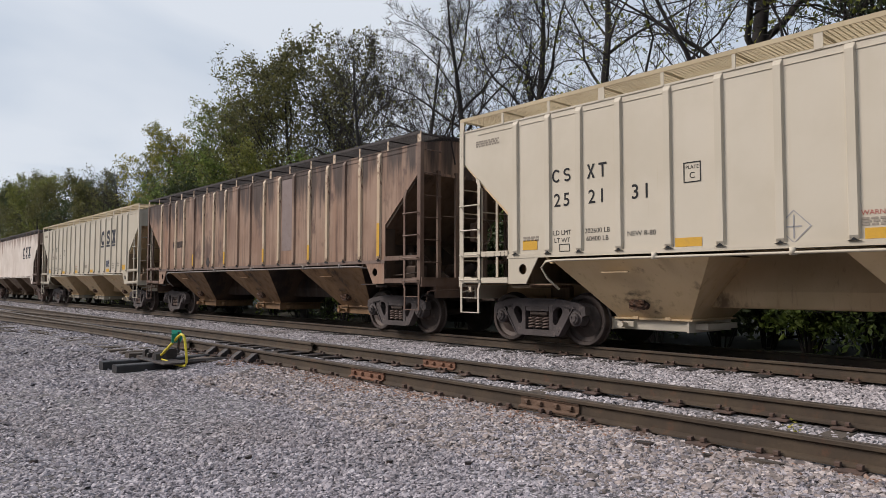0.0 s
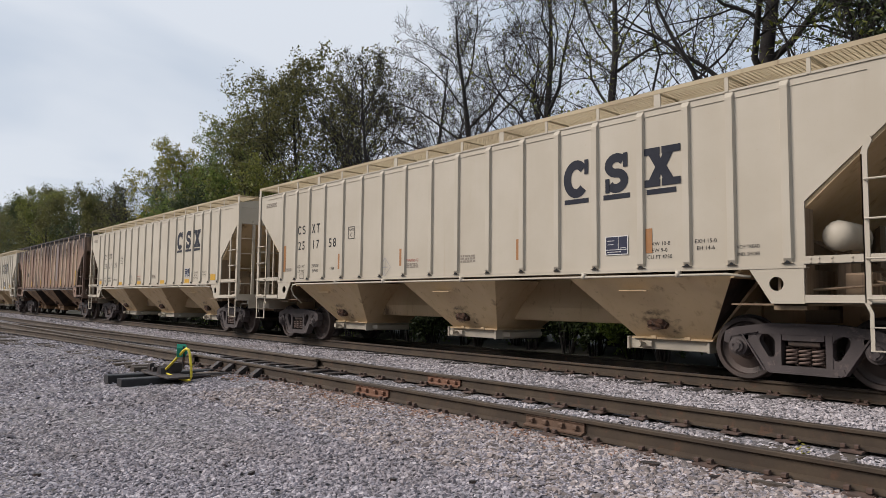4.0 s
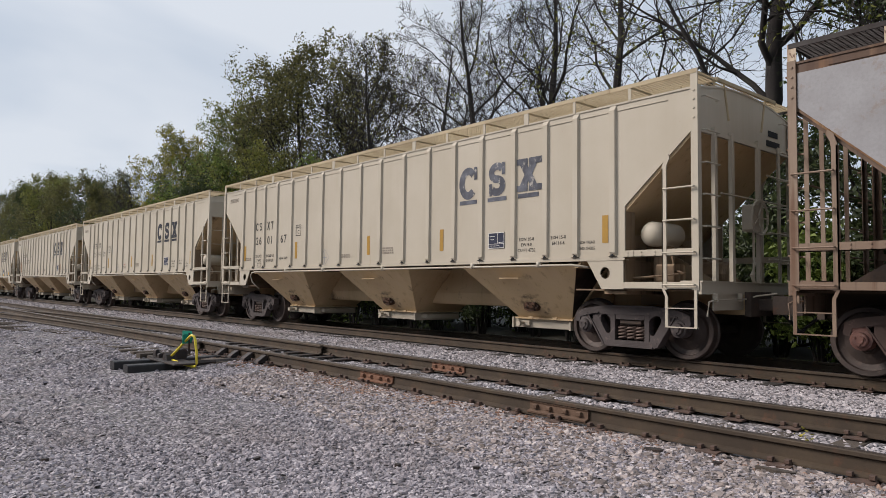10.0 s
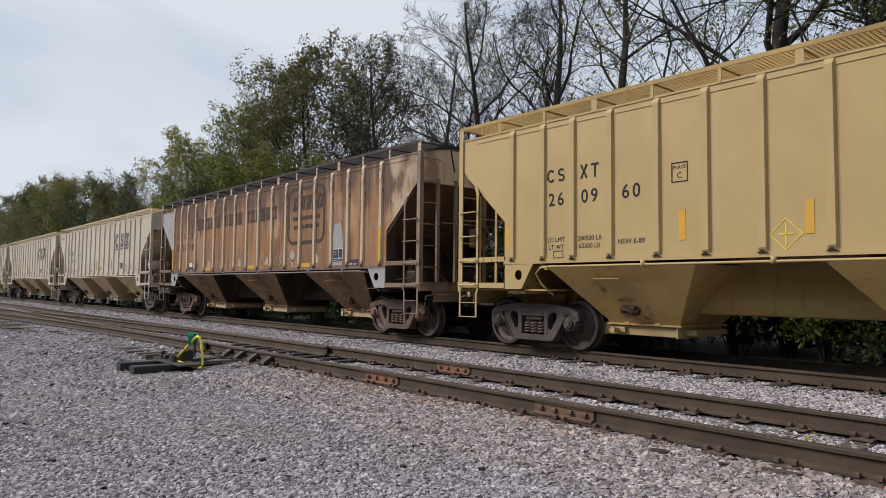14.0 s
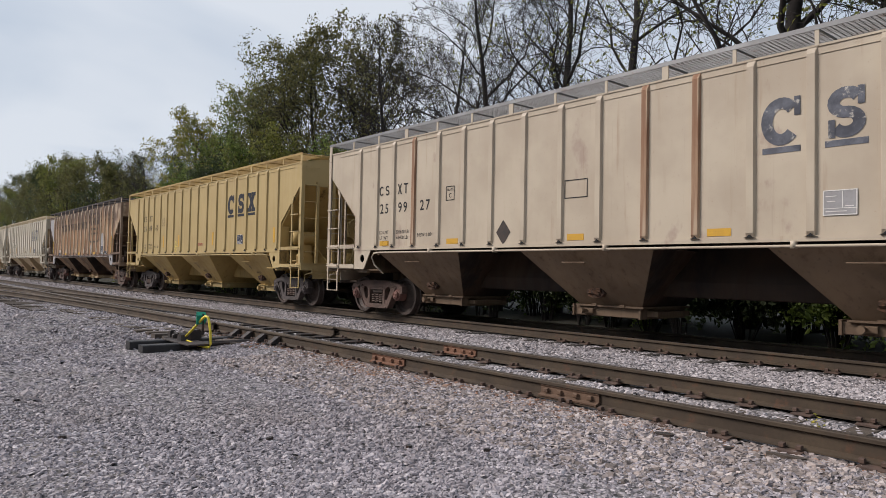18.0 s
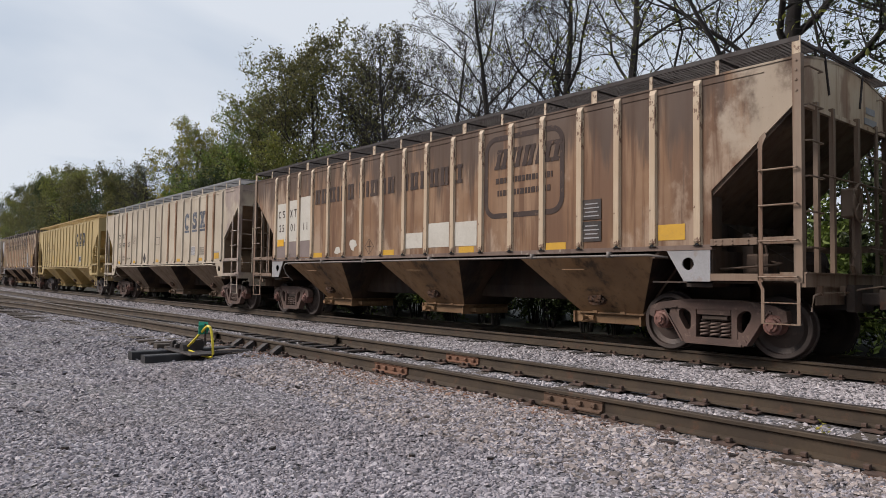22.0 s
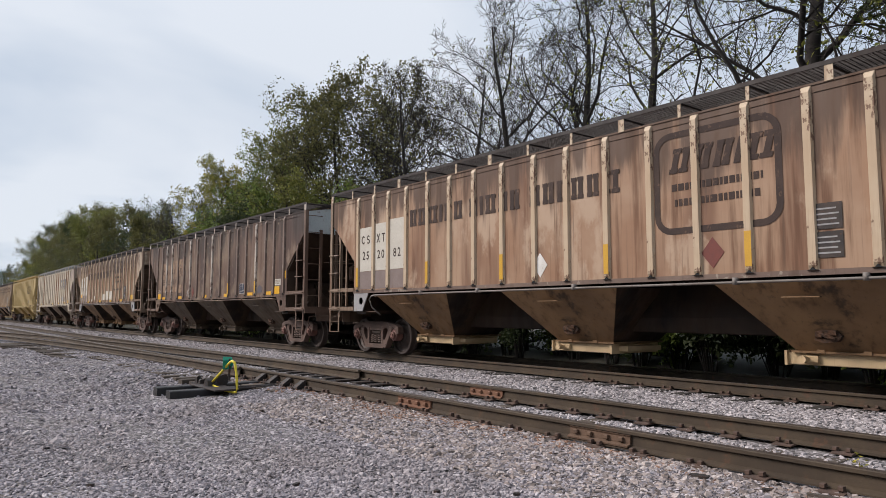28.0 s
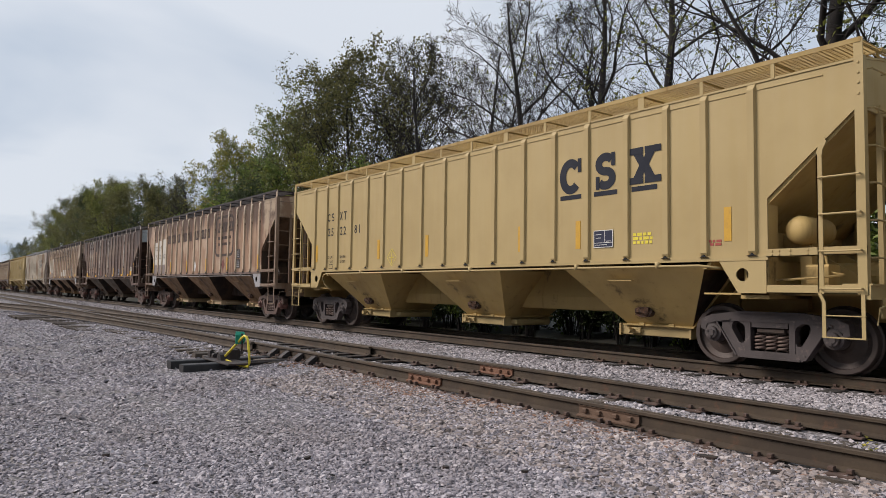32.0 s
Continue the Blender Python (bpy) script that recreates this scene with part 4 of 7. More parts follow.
def gusset_shape():
    """The bolster web plate with its jacking hole."""
    s = Shape()
    cx, cz, r = 1.64, 1.36, 0.095
    outer = [(1.29, SILL), (2.01, SILL), (1.71, 1.10), (1.29, 1.10)]
    hole = [(cx + r * math.cos(a), cz + r * math.sin(a)) for a in [6.28319 * (k + 0.5) / 12 for k in range(12)]]
    y0, y1 = -SIDE - 0.012, -SIDE + 0.012
    dense = []
    for i in range(4):
        p, q = outer[i], outer[(i + 1) % 4]
        dense += [(p[0] + (q[0] - p[0]) * k / 3, p[1] + (q[1] - p[1]) * k / 3) for k in range(3)]
    # match each hole corner to the outline corner that lies in its direction
    ang = lambda p: math.atan2(p[1] - cz, p[0] - cx) % 6.28319
    dense.sort(key=ang)
    hole.sort(key=ang)
    v = [(p[0], y, p[1]) for y in (y0, y1) for p in dense + hole]
    f = []
    for base in (0, 24):
        f += [(base + i, base + (i + 1) % 12, base + 12 + (i + 1) % 12, base + 12 + i) for i in range(12)]
    f += [(i, (i + 1) % 12, 24 + (i + 1) % 12, 24 + i) for i in range(12)]
    f += [(12 + i, 12 + (i + 1) % 12, 36 + (i + 1) % 12, 36 + i) for i in range(12)]
    return s.add(v, f)


def bolster_box():
    s = Shape()
    s.box(1.3, 1.72, -1.5, 1.5, 1.02, 1.10)
    s.prism_x([(-1.55, 1.55), (1.55, 1.55), (1.55, 1.12), (0.5, 1.02), (-0.5, 1.02), (-1.55, 1.12)], 1.30, 1.34)
    s.prism_x([(-0.4, 0.84), (0.4, 0.84), (0.4, 1.05), (-0.4, 1.05)], 1.3, 1.75)
    return s


def train_pipe():
    s = Shape()
    s.tube([(2.35, -1.45, 1.0), (2.2, -1.6, 1.2), (2.1, -1.625, 1.38), (2.2, -1.63, 1.485), (2.4, -1.63, 1.50), (LENGTH - 2.3, -1.63, 1.50), (LENGTH - 2.0, -1.55, 1.46)], 0.02, 7)
    for x in (4.3, 6.3, 8.9, 11.9, 13.6):
        s.box(x - 0.03, x + 0.03, -1.655, -1.56, 1.47, 1.57)
    return s


def board_shape():
    """A grated running board along one edge of the roof."""
    s = Shape()
    y0, y1, z, L = -1.60, -0.98, EAVE + 0.235, LENGTH
    s.box(0.02, L - 0.02, y0 - 0.012, y0 + 0.012, z - 0.045, z + 0.02)
    s.box(0.02, L - 0.02, y1 - 0.012, y1 + 0.012, z - 0.045, z + 0.012)
    for k in range(1, 10):
        y = y0 + (y1 - y0) * k / 10
        s.box(0.03, L - 0.03, y - 0.006, y + 0.006, z - 0.02, z)
    n = 250
    for k in range(n + 1):
        x = 0.03 + (L - 0.06) * k / n
        s.add([(x - 0.008, y0, z - 0.012), (x + 0.008, y0, z - 0.012), (x + 0.008, y1, z - 0.012), (x - 0.008, y1, z - 0.012)], [(0, 1, 2, 3)])
    return s


def board_post(w):
    s = Shape()
    s.box(-w, w, -1.606, -1.59, EAVE - 0.02, EAVE + 0.25)
    return s


def board_bracket():
    s = Shape()
    s.prism_x([(-1.59, EAVE + 0.215), (-0.98, EAVE + 0.215), (-0.98, EAVE + 0.13), (-1.0, EAVE + 0.11), (-1.04, EAVE + 0.19), (-1.59, EAVE + 0.19)], -0.012, 0.012)
    return s


def cross_board():
    """The grated step across the end of the roof."""
    s = Shape()
    z = EAVE + 0.235
    for x in (0.02, 0.62):
        s.box(x - 0.012, x + 0.012, -1.0, 1.0, z - 0.045, z + 0.01)
    for k in range(1, 8):
        x = 0.02 + 0.6 * k / 8
        s.box(x - 0.006, x + 0.006, -0.99, 0.99, z - 0.02, z)
    for k in range(31):
        y = -0.97 + 1.94 * k / 30
        s.add([(0.02, y - 0.008, z - 0.012), (0.62, y - 0.008, z - 0.012), (0.62, y + 0.008, z - 0.012), (0.02, y + 0.008, z - 0.012)], [(0, 1, 2, 3)])
    for y in (-0.7, 0.7):
        s.tube([(0.06, y, z - 0.03), (0.06, y * 0.8, EAVE - 0.35)], 0.018)
    return s


def brake_wheel():
    s = Shape()
    ring = [(-0.09, 0.14 + 0.28 * math.cos(a), 2.27 + 0.28 * math.sin(a)) for a in [6.28319 * k / 20 for k in range(20)]]
    s.tube(ring, 0.02, 6, True)
    for k in range(5):
        a = 6.28319 * k / 5
        s.tube([(-0.06, 0.14, 2.27), (-0.09, 0.14 + 0.27 * math.cos(a), 2.27 + 0.27 * math.sin(a))], 0.012, 5)
    s.box(-0.05, 0.12, -0.04, 0.32, 2.05, 2.48, 0.03)
    s.tube([(0.02, 0.14, 2.07), (0.02, 0.14, 1.2)], 0.02)
    s.tube([(0.0, 0.14, 1.55), (0.0, 0.02, 1.35), (0.0, 0.14, 1.18)], 0.03)
    return s


def air_tank():
    s = Shape()
    prof = [(-1.38, 0.3), (-1.34, 0.8), (-1.27, 1), (-0.62, 1), (-0.55, 0.8), (-0.51, 0.3)]
    return s.tube([(0.98, y, 1.98) for y, k in prof], [0.2 * k for y, k in prof], 16)


def brake_cylinder():
    s = Shape()
    prof = [(0.5, 0.3), (0.55, 0.85), (0.62, 1), (1.3, 1), (1.36, 0.8), (1.4, 0.3)]
    return s.tube([(x, 0.45, 1.38) for x, k in prof], [0.21 * k for x, k in prof], 14)


def control_valve():
    s = Shape()
    s.box(0.62, 0.92, -1.25, -0.9, 1.1, 1.5, 0.03)
    return s


def tank_stand():
    s = Shape()
    s.box(0.9, 1.06, -1.1, -0.75, 1.1, 1.8, 0.02)
    return s


def air_pipe():
    s = Shape()
    s.tube([(0.98, -1.1, 1.8), (0.7, -1.15, 1.62), (0.66, -1.15, 1.4), (0.4, -1.3, 1.35), (0.7, -1.35, 1.32), (1.3, -1.35, 1.28)], 0.018, 6)
    return s


# the truck, about its own centre
def side_frame():
    s = Shape()
    y0, y1 = -1.09, -0.93
    top = [(-1.10, 0.55), (-1.08, 0.70), (-0.92, 0.765), (-0.45, 0.83), (0.45, 0.83), (0.92, 0.765), (1.08, 0.70), (1.10, 0.55), (1.02, 0.52), (0.99, 0.63), (0.78, 0.655), (0.60, 0.68), (-0.60, 0.68), (-0.78, 0.655), (-0.99, 0.63), (-1.02, 0.52)]
    s.prism_y(top, y0, y1)
    s.prism_y([(-0.46, 0.15), (0.46, 0.15), (0.52, 0.20), (0.50, 0.255), (-0.50, 0.255), (-0.52, 0.20)], y0, y1)
    for k in (-1, 1):
        s.prism_y([(k * 0.87, 0.70), (k * 0.66, 0.70), (k * 0.395, 0.25), (k * 0.52, 0.17)][::k], y0 + 0.01, y1)
        s.prism_y([(k * 0.37, 0.24), (k * 0.285, 0.24), (k * 0.285, 0.70), (k * 0.37, 0.70)][::k], y0 + 0.005, y1)
        s.prism_y([(k * 0.72, 0.66), (k * 0.76, 0.45), (k * 0.84, 0.40), (k * 0.80, 0.66)][::k], y0 + 0.02, y1)
        # rounded corners of the window
        s.prism_y([(k * 0.365, 0.685), (k * 0.365, 0.57), (k * 0.395, 0.63), (k * 0.45, 0.665), (k * 0.50, 0.685)][::k], y0 + 0.013, y1 - 0.01)
        s.prism_y([(k * 0.50, 0.685), (k * 0.56, 0.665), (k * 0.585, 0.62), (k * 0.575, 0.555), (k * 0.67, 0.69)][::k], y0 + 0.016, y1 - 0.01)
        s.prism_y([(k * 0.365, 0.25), (k * 0.365, 0.42), (k * 0.395, 0.365), (k * 0.435, 0.355), (k * 0.475, 0.38), (k * 0.40, 0.25)][::k], y0 + 0.013, y1 - 0.01)
        # lip along the casting
        s.prism_y([(k * 0.88, 0.655), (k * 0.60, 0.70), (k * 0.60, 0.715), (k * 0.88, 0.68)][::k], y0 - 0.018, y0)
        s.prism_y([(k * 0.86, 0.70), (k * 0.835, 0.70), (k * 0.495, 0.175), (k * 0.52, 0.17)][::k], y0 - 0.012, y0 + 0.01)
    s.box(-0.45, 0.45, y0 - 0.02, y0, 0.80, 0.83)
    s.box(-0.44, 0.44, y0 - 0.02, y0, 0.15, 0.18)
    s.box(-0.27, 0.27, y0 + 0.01, y1 - 0.02, 0.60, 0.70)
    return s


def bolster_end():
    s = Shape()
    s.box(-0.2, 0.2, -1.05, 1.05, 0.515, 0.60, 0.02)
    s.box(-0.16, 0.16, -0.85, 0.85, 0.45, 0.72, 0.03)
    for y in (-1, 1):
        s.box(-0.24, 0.24, 0.88 * y - 0.1, 0.88 * y + 0.1, 0.535, 0.58)
    return s


def spring_shape():
    """One coil spring of the nest."""
    s = Shape()
    turns, n = 4.5, 10
    pts = [(0.07 * math.cos(6.28319 * k / n), 0.07 * math.sin(6.28319 * k / n), 0.265 + 0.24 * k / (turns * n)) for k in range(int(turns * n) + 1)]
    s.tube(pts, 0.019, 5)
    return s


def wheelset_shape():
    s = Shape()
    for k in (-1, 1):
        prof = [(0.085, 0.70), (0.085, 0.86), (0.13, 0.865), (0.16, 0.82), (0.30, 0.775), (0.375, 0.80), (0.385, 0.852), (0.44, 0.855), (0.452, 0.845), (WHEEL_R, 0.78), (0.461, 0.735), (0.487, 0.722), (0.487, 0.70), (0.44, 0.69), (0.375, 0.70), (0.31, 0.72), (0.16, 0.72), (0.13, 0.69), (0.085, 0.70)]
        s.lathe_y([(r, y * k) for r, y in prof], 0, 0, 40)
        s.lathe_y([(0.0, 1.06 * k), (0.06, 1.06 * k), (0.06, 0.86 * k)], 0, 0, 12)
    s.lathe_y([(0.085, -0.72), (0.078, 0.0), (0.085, 0.72)], 0, 0, 12)
    return s


def bearing_shape():
    """Roller bearing housing with its end cap and adapter."""
    s = Shape()
    s.lathe_y([(0.0, -1.165), (0.05, -1.165), (0.055, -1.155), (0.085, -1.15), (0.095, -1.14), (0.10, -1.10), (0.135, -1.09), (0.14, -0.9), (0.0, -0.9)], 0, 0, 18)
    for k in range(3):
        a = 6.28319 * k / 3 + 0.5
        s.lathe_y([(0.0, -1.18), (0.016, -1.178), (0.018, -1.15)], 0.055 * math.cos(a), 0.055 * math.sin(a), 6)
    s.box(-0.15, 0.15, -1.08, -0.92, 0.09, 0.2, 0.01)
    return s


TRUCK_AT = 1.53
WHEELS = []
CARS = []


def add_truck(car, at, flip, frame_paint, dark):
    """A two-axle truck: bolster, cast side frames, spring nests, wheelsets, bearings."""
    truck = part("truck", shared("truck_bolster", bolster_end), M_UNDERFRAME, car, "two-axle freight truck with dusty wheels", (at, 0, 0))
    for side in (0, 180):
        part("side_frame", shared("side_frame", side_frame), frame_paint, truck, "cast steel side frame").rotation_euler = (0, 0, radians(side))
        for x in (-0.17, 0.0, 0.17):
            part("spring", shared("spring", spring_shape, True), M_SPRING, truck, "", (x, -1.0 if side == 0 else 1.0, 0))
        for x in (-0.889, 0.889):
            b = part("bearing", shared("bearing", bearing_shape), M_BEARING if dark else frame_paint, truck, "round bearing cap", (x, 0, WHEEL_R + 0.03))
            b.rotation_euler = (0, 0, radians(side))
    for x in (-0.889, 0.889):
        w = part("wheelset", shared("wheelset", wheelset_shape), M_WHEEL, truck, "dusty solid steel wheels on an axle", (x, 0, WHEEL_R))
        WHEELS.append(w)
    return truck


def placed(car, name, key, build, material, label="", spots=("nl", "nr", "fl", "fr"), smooth=False):
    """The part at the named corners of the car: near or far side, left or right end."""
    made = []
    for spot in spots:
        ob = part(name, shared(key, build, smooth), material, car, label)
        flip_x, flip_y = spot[1] == "r", spot[0] == "f"
        if flip_x or flip_y:
            me = shared(key + spot, lambda: mirrored(build(), flip_x, flip_y), smooth)
            if not me.materials:
                me.materials.append(None)
            ob.data = me
            ob.material_slots[0].link = "OBJECT"
            ob.material_slots[0].material = material
        made.append(ob)
    return made


def mirrored(s, flip_x, flip_y):
    s.v = [((LENGTH - x) if flip_x else x, -y if flip_y else y, z) for x, y, z in s.v]
    return s


def hopper_car(x_left, label, P):
    """A three-bay covered hopper. P names its paints: body, rib, bay, roof, rail, board, plate, under, frame."""
    car = tagged(new("hopper_car"), label, "hopper car", "cars of the freight train")
    CARS.append((car, x_left))
    G = lambda k: P.get(k) or P["body"]
    for side in ("nl", "fl"):
        placed(car, "side_sheet", "side_sheet", side_sheet, G("body"), "", (side,))
        placed(car, "side_sill", "side_sill", sill_shape, G("sill"), "", (side,))
    ribs = shared("rib", rib_shape)
    feet = shared("rib_foot", rib_foot)
    far_ribs = shared("rib_far", lambda: far_rib())
    odd = P.get("odd_ribs", {})
    for i, x in enumerate(() if P.get("smooth") else RIBS):
        part("side_post", ribs, odd.get(i, G("rib")), car, "", (x, -SIDE, 0))
        part("post_foot", feet, M_BLACK, car, "", (x, -SIDE, 0))
        part("side_post", far_ribs, G("rib"), car, "", (x, SIDE, 0))
    part("roof", shared("roof", roof_shape), G("roof"), car)
    for e in ("nl", "nr"):
        placed(car, "end_sheet", "end_sheet", end_sheet, G("end"), "", (e,))
        placed(car, "slope_sheet", "slope_sheet", slope_sheet, G("slope"), "", (e,))
        placed(car, "end_platform", "shear_plate", shear_plate, G("under"), "", (e,))
        placed(car, "end_sill", "end_sill", end_sill, G("rail"), "", (e,))
        placed(car, "bolster", "bolster_box", bolster_box, G("under"), "", (e,))
        placed(car, "coupler", "coupler", coupler_shape, M_UNDERFRAME, "rusty knuckle coupler", (e,))
        placed(car, "hand_rail", "end_rails", end_rails, G("rail"), "", (e,))
        placed(car, "cross_board", "cross_board", cross_board, G("board"), "grated step", (e,))
        for i, y in enumerate((-0.55, 0.35)):
            placed(car, "end_post", "end_post%d" % i, lambda y=y: end_post(y), G("rail"), "", (e,))
        placed(car, "uncoupling_lever", "uncoupling_lever", uncoupling_lever, G("rail"), "bent steel rod", (e,))
        placed(car, "air_hose", "air_hose", lambda: hose_shape(1), M_HOSE, "black rubber air hose", (e,))
    placed(car, "brake_wheel", "brake_wheel", brake_wheel, G("rail"), "hand brake wheel and gear box", ("nr",))
    if P.get("tank"):
        placed(car, "air_tank", "air_tank", air_tank, P["tank"], "round-ended air tank", ("nr",), True)
    for name, build in (("brake_cylinder", brake_cylinder), ("control_valve", control_valve), ("tank_stand", tank_stand), ("air_pipe", air_pipe)):
        placed(car, name, name, build, G("under"), "", ("nr",))
    for c in BAYS:
        part("hopper_bay", shared("bay", bay_shape), G("bay"), car, "", (c, 0, 0))
        part("outlet_gate", shared("gate", gate_shape), G("gate"), car, "", (c, 0, 0))
        part("vibrator_bracket", shared("gear", gear_shape), M_RUSTGEAR, car, "rust-caked bracket", (c - 0.12, 0, 0))
    # bay ends and centre sill go black: shade between the bays, plus grime
    dark_sill = P.get("sill_paint")
    for c, turned in [(c, a) for c in BAYS for a in (0, 180)] if dark_sill else [(BAYS[0], 0), (BAYS[2], 180)]:
        part("bay_end_sheet", shared("bay_end", bay_end), P_BLACK_SLOPE, car, "end sheet coloured black for shade and grime", (c, 0, 0)).rotation_euler = (0, 0, radians(turned))
    part("centre_sill", shared("centre_sill", centre_sill), dark_sill or G("bay"), car)
    placed(car, "corner_post", "corner_post", corner_post, G("rail"))
    for spot in ("nl", "nr", "fl", "fr"):
        lad = placed(car, "ladder", "ladder_rail", ladder_rail, G("rail"), "", (spot,))[0]
        for i, z in enumerate((2.61, 2.13, 1.65, 1.17)):
            placed(lad, "rung", "rung%d" % i, lambda z=z: rung(0.05, 0.55, z), G("rail"), "", (spot,))
        end = placed(car, "end_ladder", "end_stile", lambda: end_post(-1.08), G("rail"), "", (spot,))[0]
        for i, z in enumerate((3.95, 3.45, 2.97, 2.5, 2.03, 1.56)):
            placed(end, "rung", "end_rung%d" % i, lambda z=z: end_rung(-1.5, -1.08, z), G("rail"), "", (spot,))
    placed(car, "sill_step", "sill_step", sill_step, G("rail"))
    placed(car, "platform_beam", "platform_beams", platform_beams, G("beam") if "beam" in P else G("rail"))
    placed(car, "jacking_plate", "gusset", gusset_shape, G("plate"), "plate with a round jacking hole")
    for k, w in enumerate((0.36, 0.5)):
        part("end_stencil", shared("end_stencil%d" % k, lambda: Shape().box(LENGTH - 0.066, LENGTH - 0.06, 1.0 - w / 2, 1.0 + w / 2, 3.72 - 0.17 * k, 3.82 - 0.17 * k)), M_GREYPATCH if P.get("dark") else M_BLACK, car)
    part("train_pipe", shared("train_pipe", train_pipe, True), G("pipe"), car)
    for side in ("nl", "fl"):
        placed(car, "running_board", "board", board_shape, G("board"), "grated steel walkway", (side,))
    n = 16
    for i in range(n):
        x = 0.06 + (LENGTH - 0.12) * i / (n - 1)
        wide = i % 3 == 0
        part("board_post", shared("board_post_w" if wide else "board_post", lambda: board_post(0.055 if wide else 0.026)), P.get("board_post") or G("rail"), car, "", (x, 0, 0))
        part("board_bracket", shared("board_bracket", board_bracket), G("board"), car, "", (x, 0, 0))
    add_truck(car, TRUCK_AT, False, P.get("frame", M_FRAME), P.get("dark", False))
    add_truck(car, LENGTH - TRUCK_AT, True, P.get("frame", M_FRAME), P.get("dark", False))
    return car


def far_rib():
    s = rib_shape()
    s.v = [(x, -y, z) for x, y, z in s.v]
    return s


# ---------------------------------------------------------------- painted marks
FACE = -SIDE - 0.004


def words(car, text, x, z, size, material, width=1.0, face=FACE):
    """Painted words that can be read, in the built-in font, with their middle at x and foot at z."""
    if size > 0.2 and len(text) == 2:
        # large figures are parts of their own
        for k, sign in enumerate(text):
            last = words(car, sign, x + (k - 0.5) * size * 0.66 * width, z, size, material, width, face)
        return last
    key = "words_" + text + str(size) + str(width)
    if key not in MESHES:
        cu = bpy.data.curves.new(key, "FONT")
        cu.body, cu.size, cu.align_x = text, size, "CENTER"
        cu.resolution_u = 3
        cu.offset = 0.011 * size if size > 0.2 else 0.0
        tmp = bpy.data.objects.new(key, cu)
        me = bpy.data.meshes.new_from_object(tmp)
        bpy.data.objects.remove(tmp)
        me.transform(Matrix.Diagonal((width, 1, 1, 1)))
        me.transform(Matrix.Rotation(radians(90), 4, "X"))
        me.materials.clear()
        MESHES[key] = me
    return part("lettering", MESHES[key], material, car, "", (x, face, z))


def flat(car, name, ring, material, label="", face=FACE, lift=0.0):
    s = Shape()
    s.prism_y(ring, face - 0.002 - lift, face + 0.003 - lift)
    return part(name, s, material, car, label)


def bars(car, x, z, w, h, rows, material, face=FACE):
    """Small print that cannot be read, as plain bars."""
    s = Shape()
    rng = random.Random(int(x * 100 + z * 37))
    step = h / rows
    for r in range(rows):
        k = 0.0
        while k < w - 0.03:
            d = rng.uniform(0.035, 0.11)
            s.box(x - w / 2 + k, x - w / 2 + min(w, k + d), face - 0.002, face + 0.002, z + h - (r + 0.72) * step, z + h - r * step)
            k += d + 0.025
    return part("fine_print", s, material, car)


def rectangle(x, z, w, h):
    return [(x - w / 2, z), (x + w / 2, z), (x + w / 2, z + h), (x - w / 2, z + h)]


def outline(x, z, w, h, t, corner=0.0, n=5):
    """A hollow frame, its corners rounded."""
    def ring(w, h, c):
        if c <= 0:
            return [(x - w / 2, z - h / 2), (x + w / 2, z - h / 2), (x + w / 2, z + h / 2), (x - w / 2, z + h / 2)]
        out = []
        for cx, cz, a0 in ((w / 2 - c, -h / 2 + c, -90), (w / 2 - c, h / 2 - c, 0), (-w / 2 + c, h / 2 - c, 90), (-w / 2 + c, -h / 2 + c, 180)):
            out += [(x + cx + c * math.cos(radians(a0 + 90 * k / n)), z + cz + c * math.sin(radians(a0 + 90 * k / n))) for k in range(n + 1)]
        return out
    a, b = ring(w, h, corner), ring(w - 2 * t, h - 2 * t, max(0, corner - t))
    s = Shape()
    m = len(a)
    v = [(p[0], FACE - 0.002, p[1]) for p in a + b]
    return s.add(v, [(i, (i + 1) % m, m + (i + 1) % m, m + i) for i in range(m)])


def ribbon(points, half):
    """A flat painted band of even width through points of (x, z)."""
    s = Shape()
    n = len(points)
    left, right = [], []
    for i in range(n):
        p, q = points[max(i - 1, 0)], points[min(i + 1, n - 1)]
        dx, dz = q[0] - p[0], q[1] - p[1]
        ln = math.hypot(dx, dz) or 1
        left.append((points[i][0] - dz / ln * half, points[i][1] + dx / ln * half))
        right.append((points[i][0] + dz / ln * half, points[i][1] - dx / ln * half))
    v = [(p[0], FACE - 0.002, p[1]) for p in left + right]
    return s.add(v, [(i, i + 1, n + i + 1, n + i) for i in range(n - 1)])


def arc(cx, cz, rx, rz, a0, a1, n=14):
    return [(cx + rx * math.cos(radians(a0 + (a1 - a0) * k / n)), cz + rz * math.sin(radians(a0 + (a1 - a0) * k / n))) for k in range(n + 1)]


M_RUSTGEAR = surface("caked_rust", (0.035, 0.02, 0.013), (0.13, 0.06, 0.03), (0.02, 0.015, 0.012), 9, 0.8, 0.9, 0, 0.6)


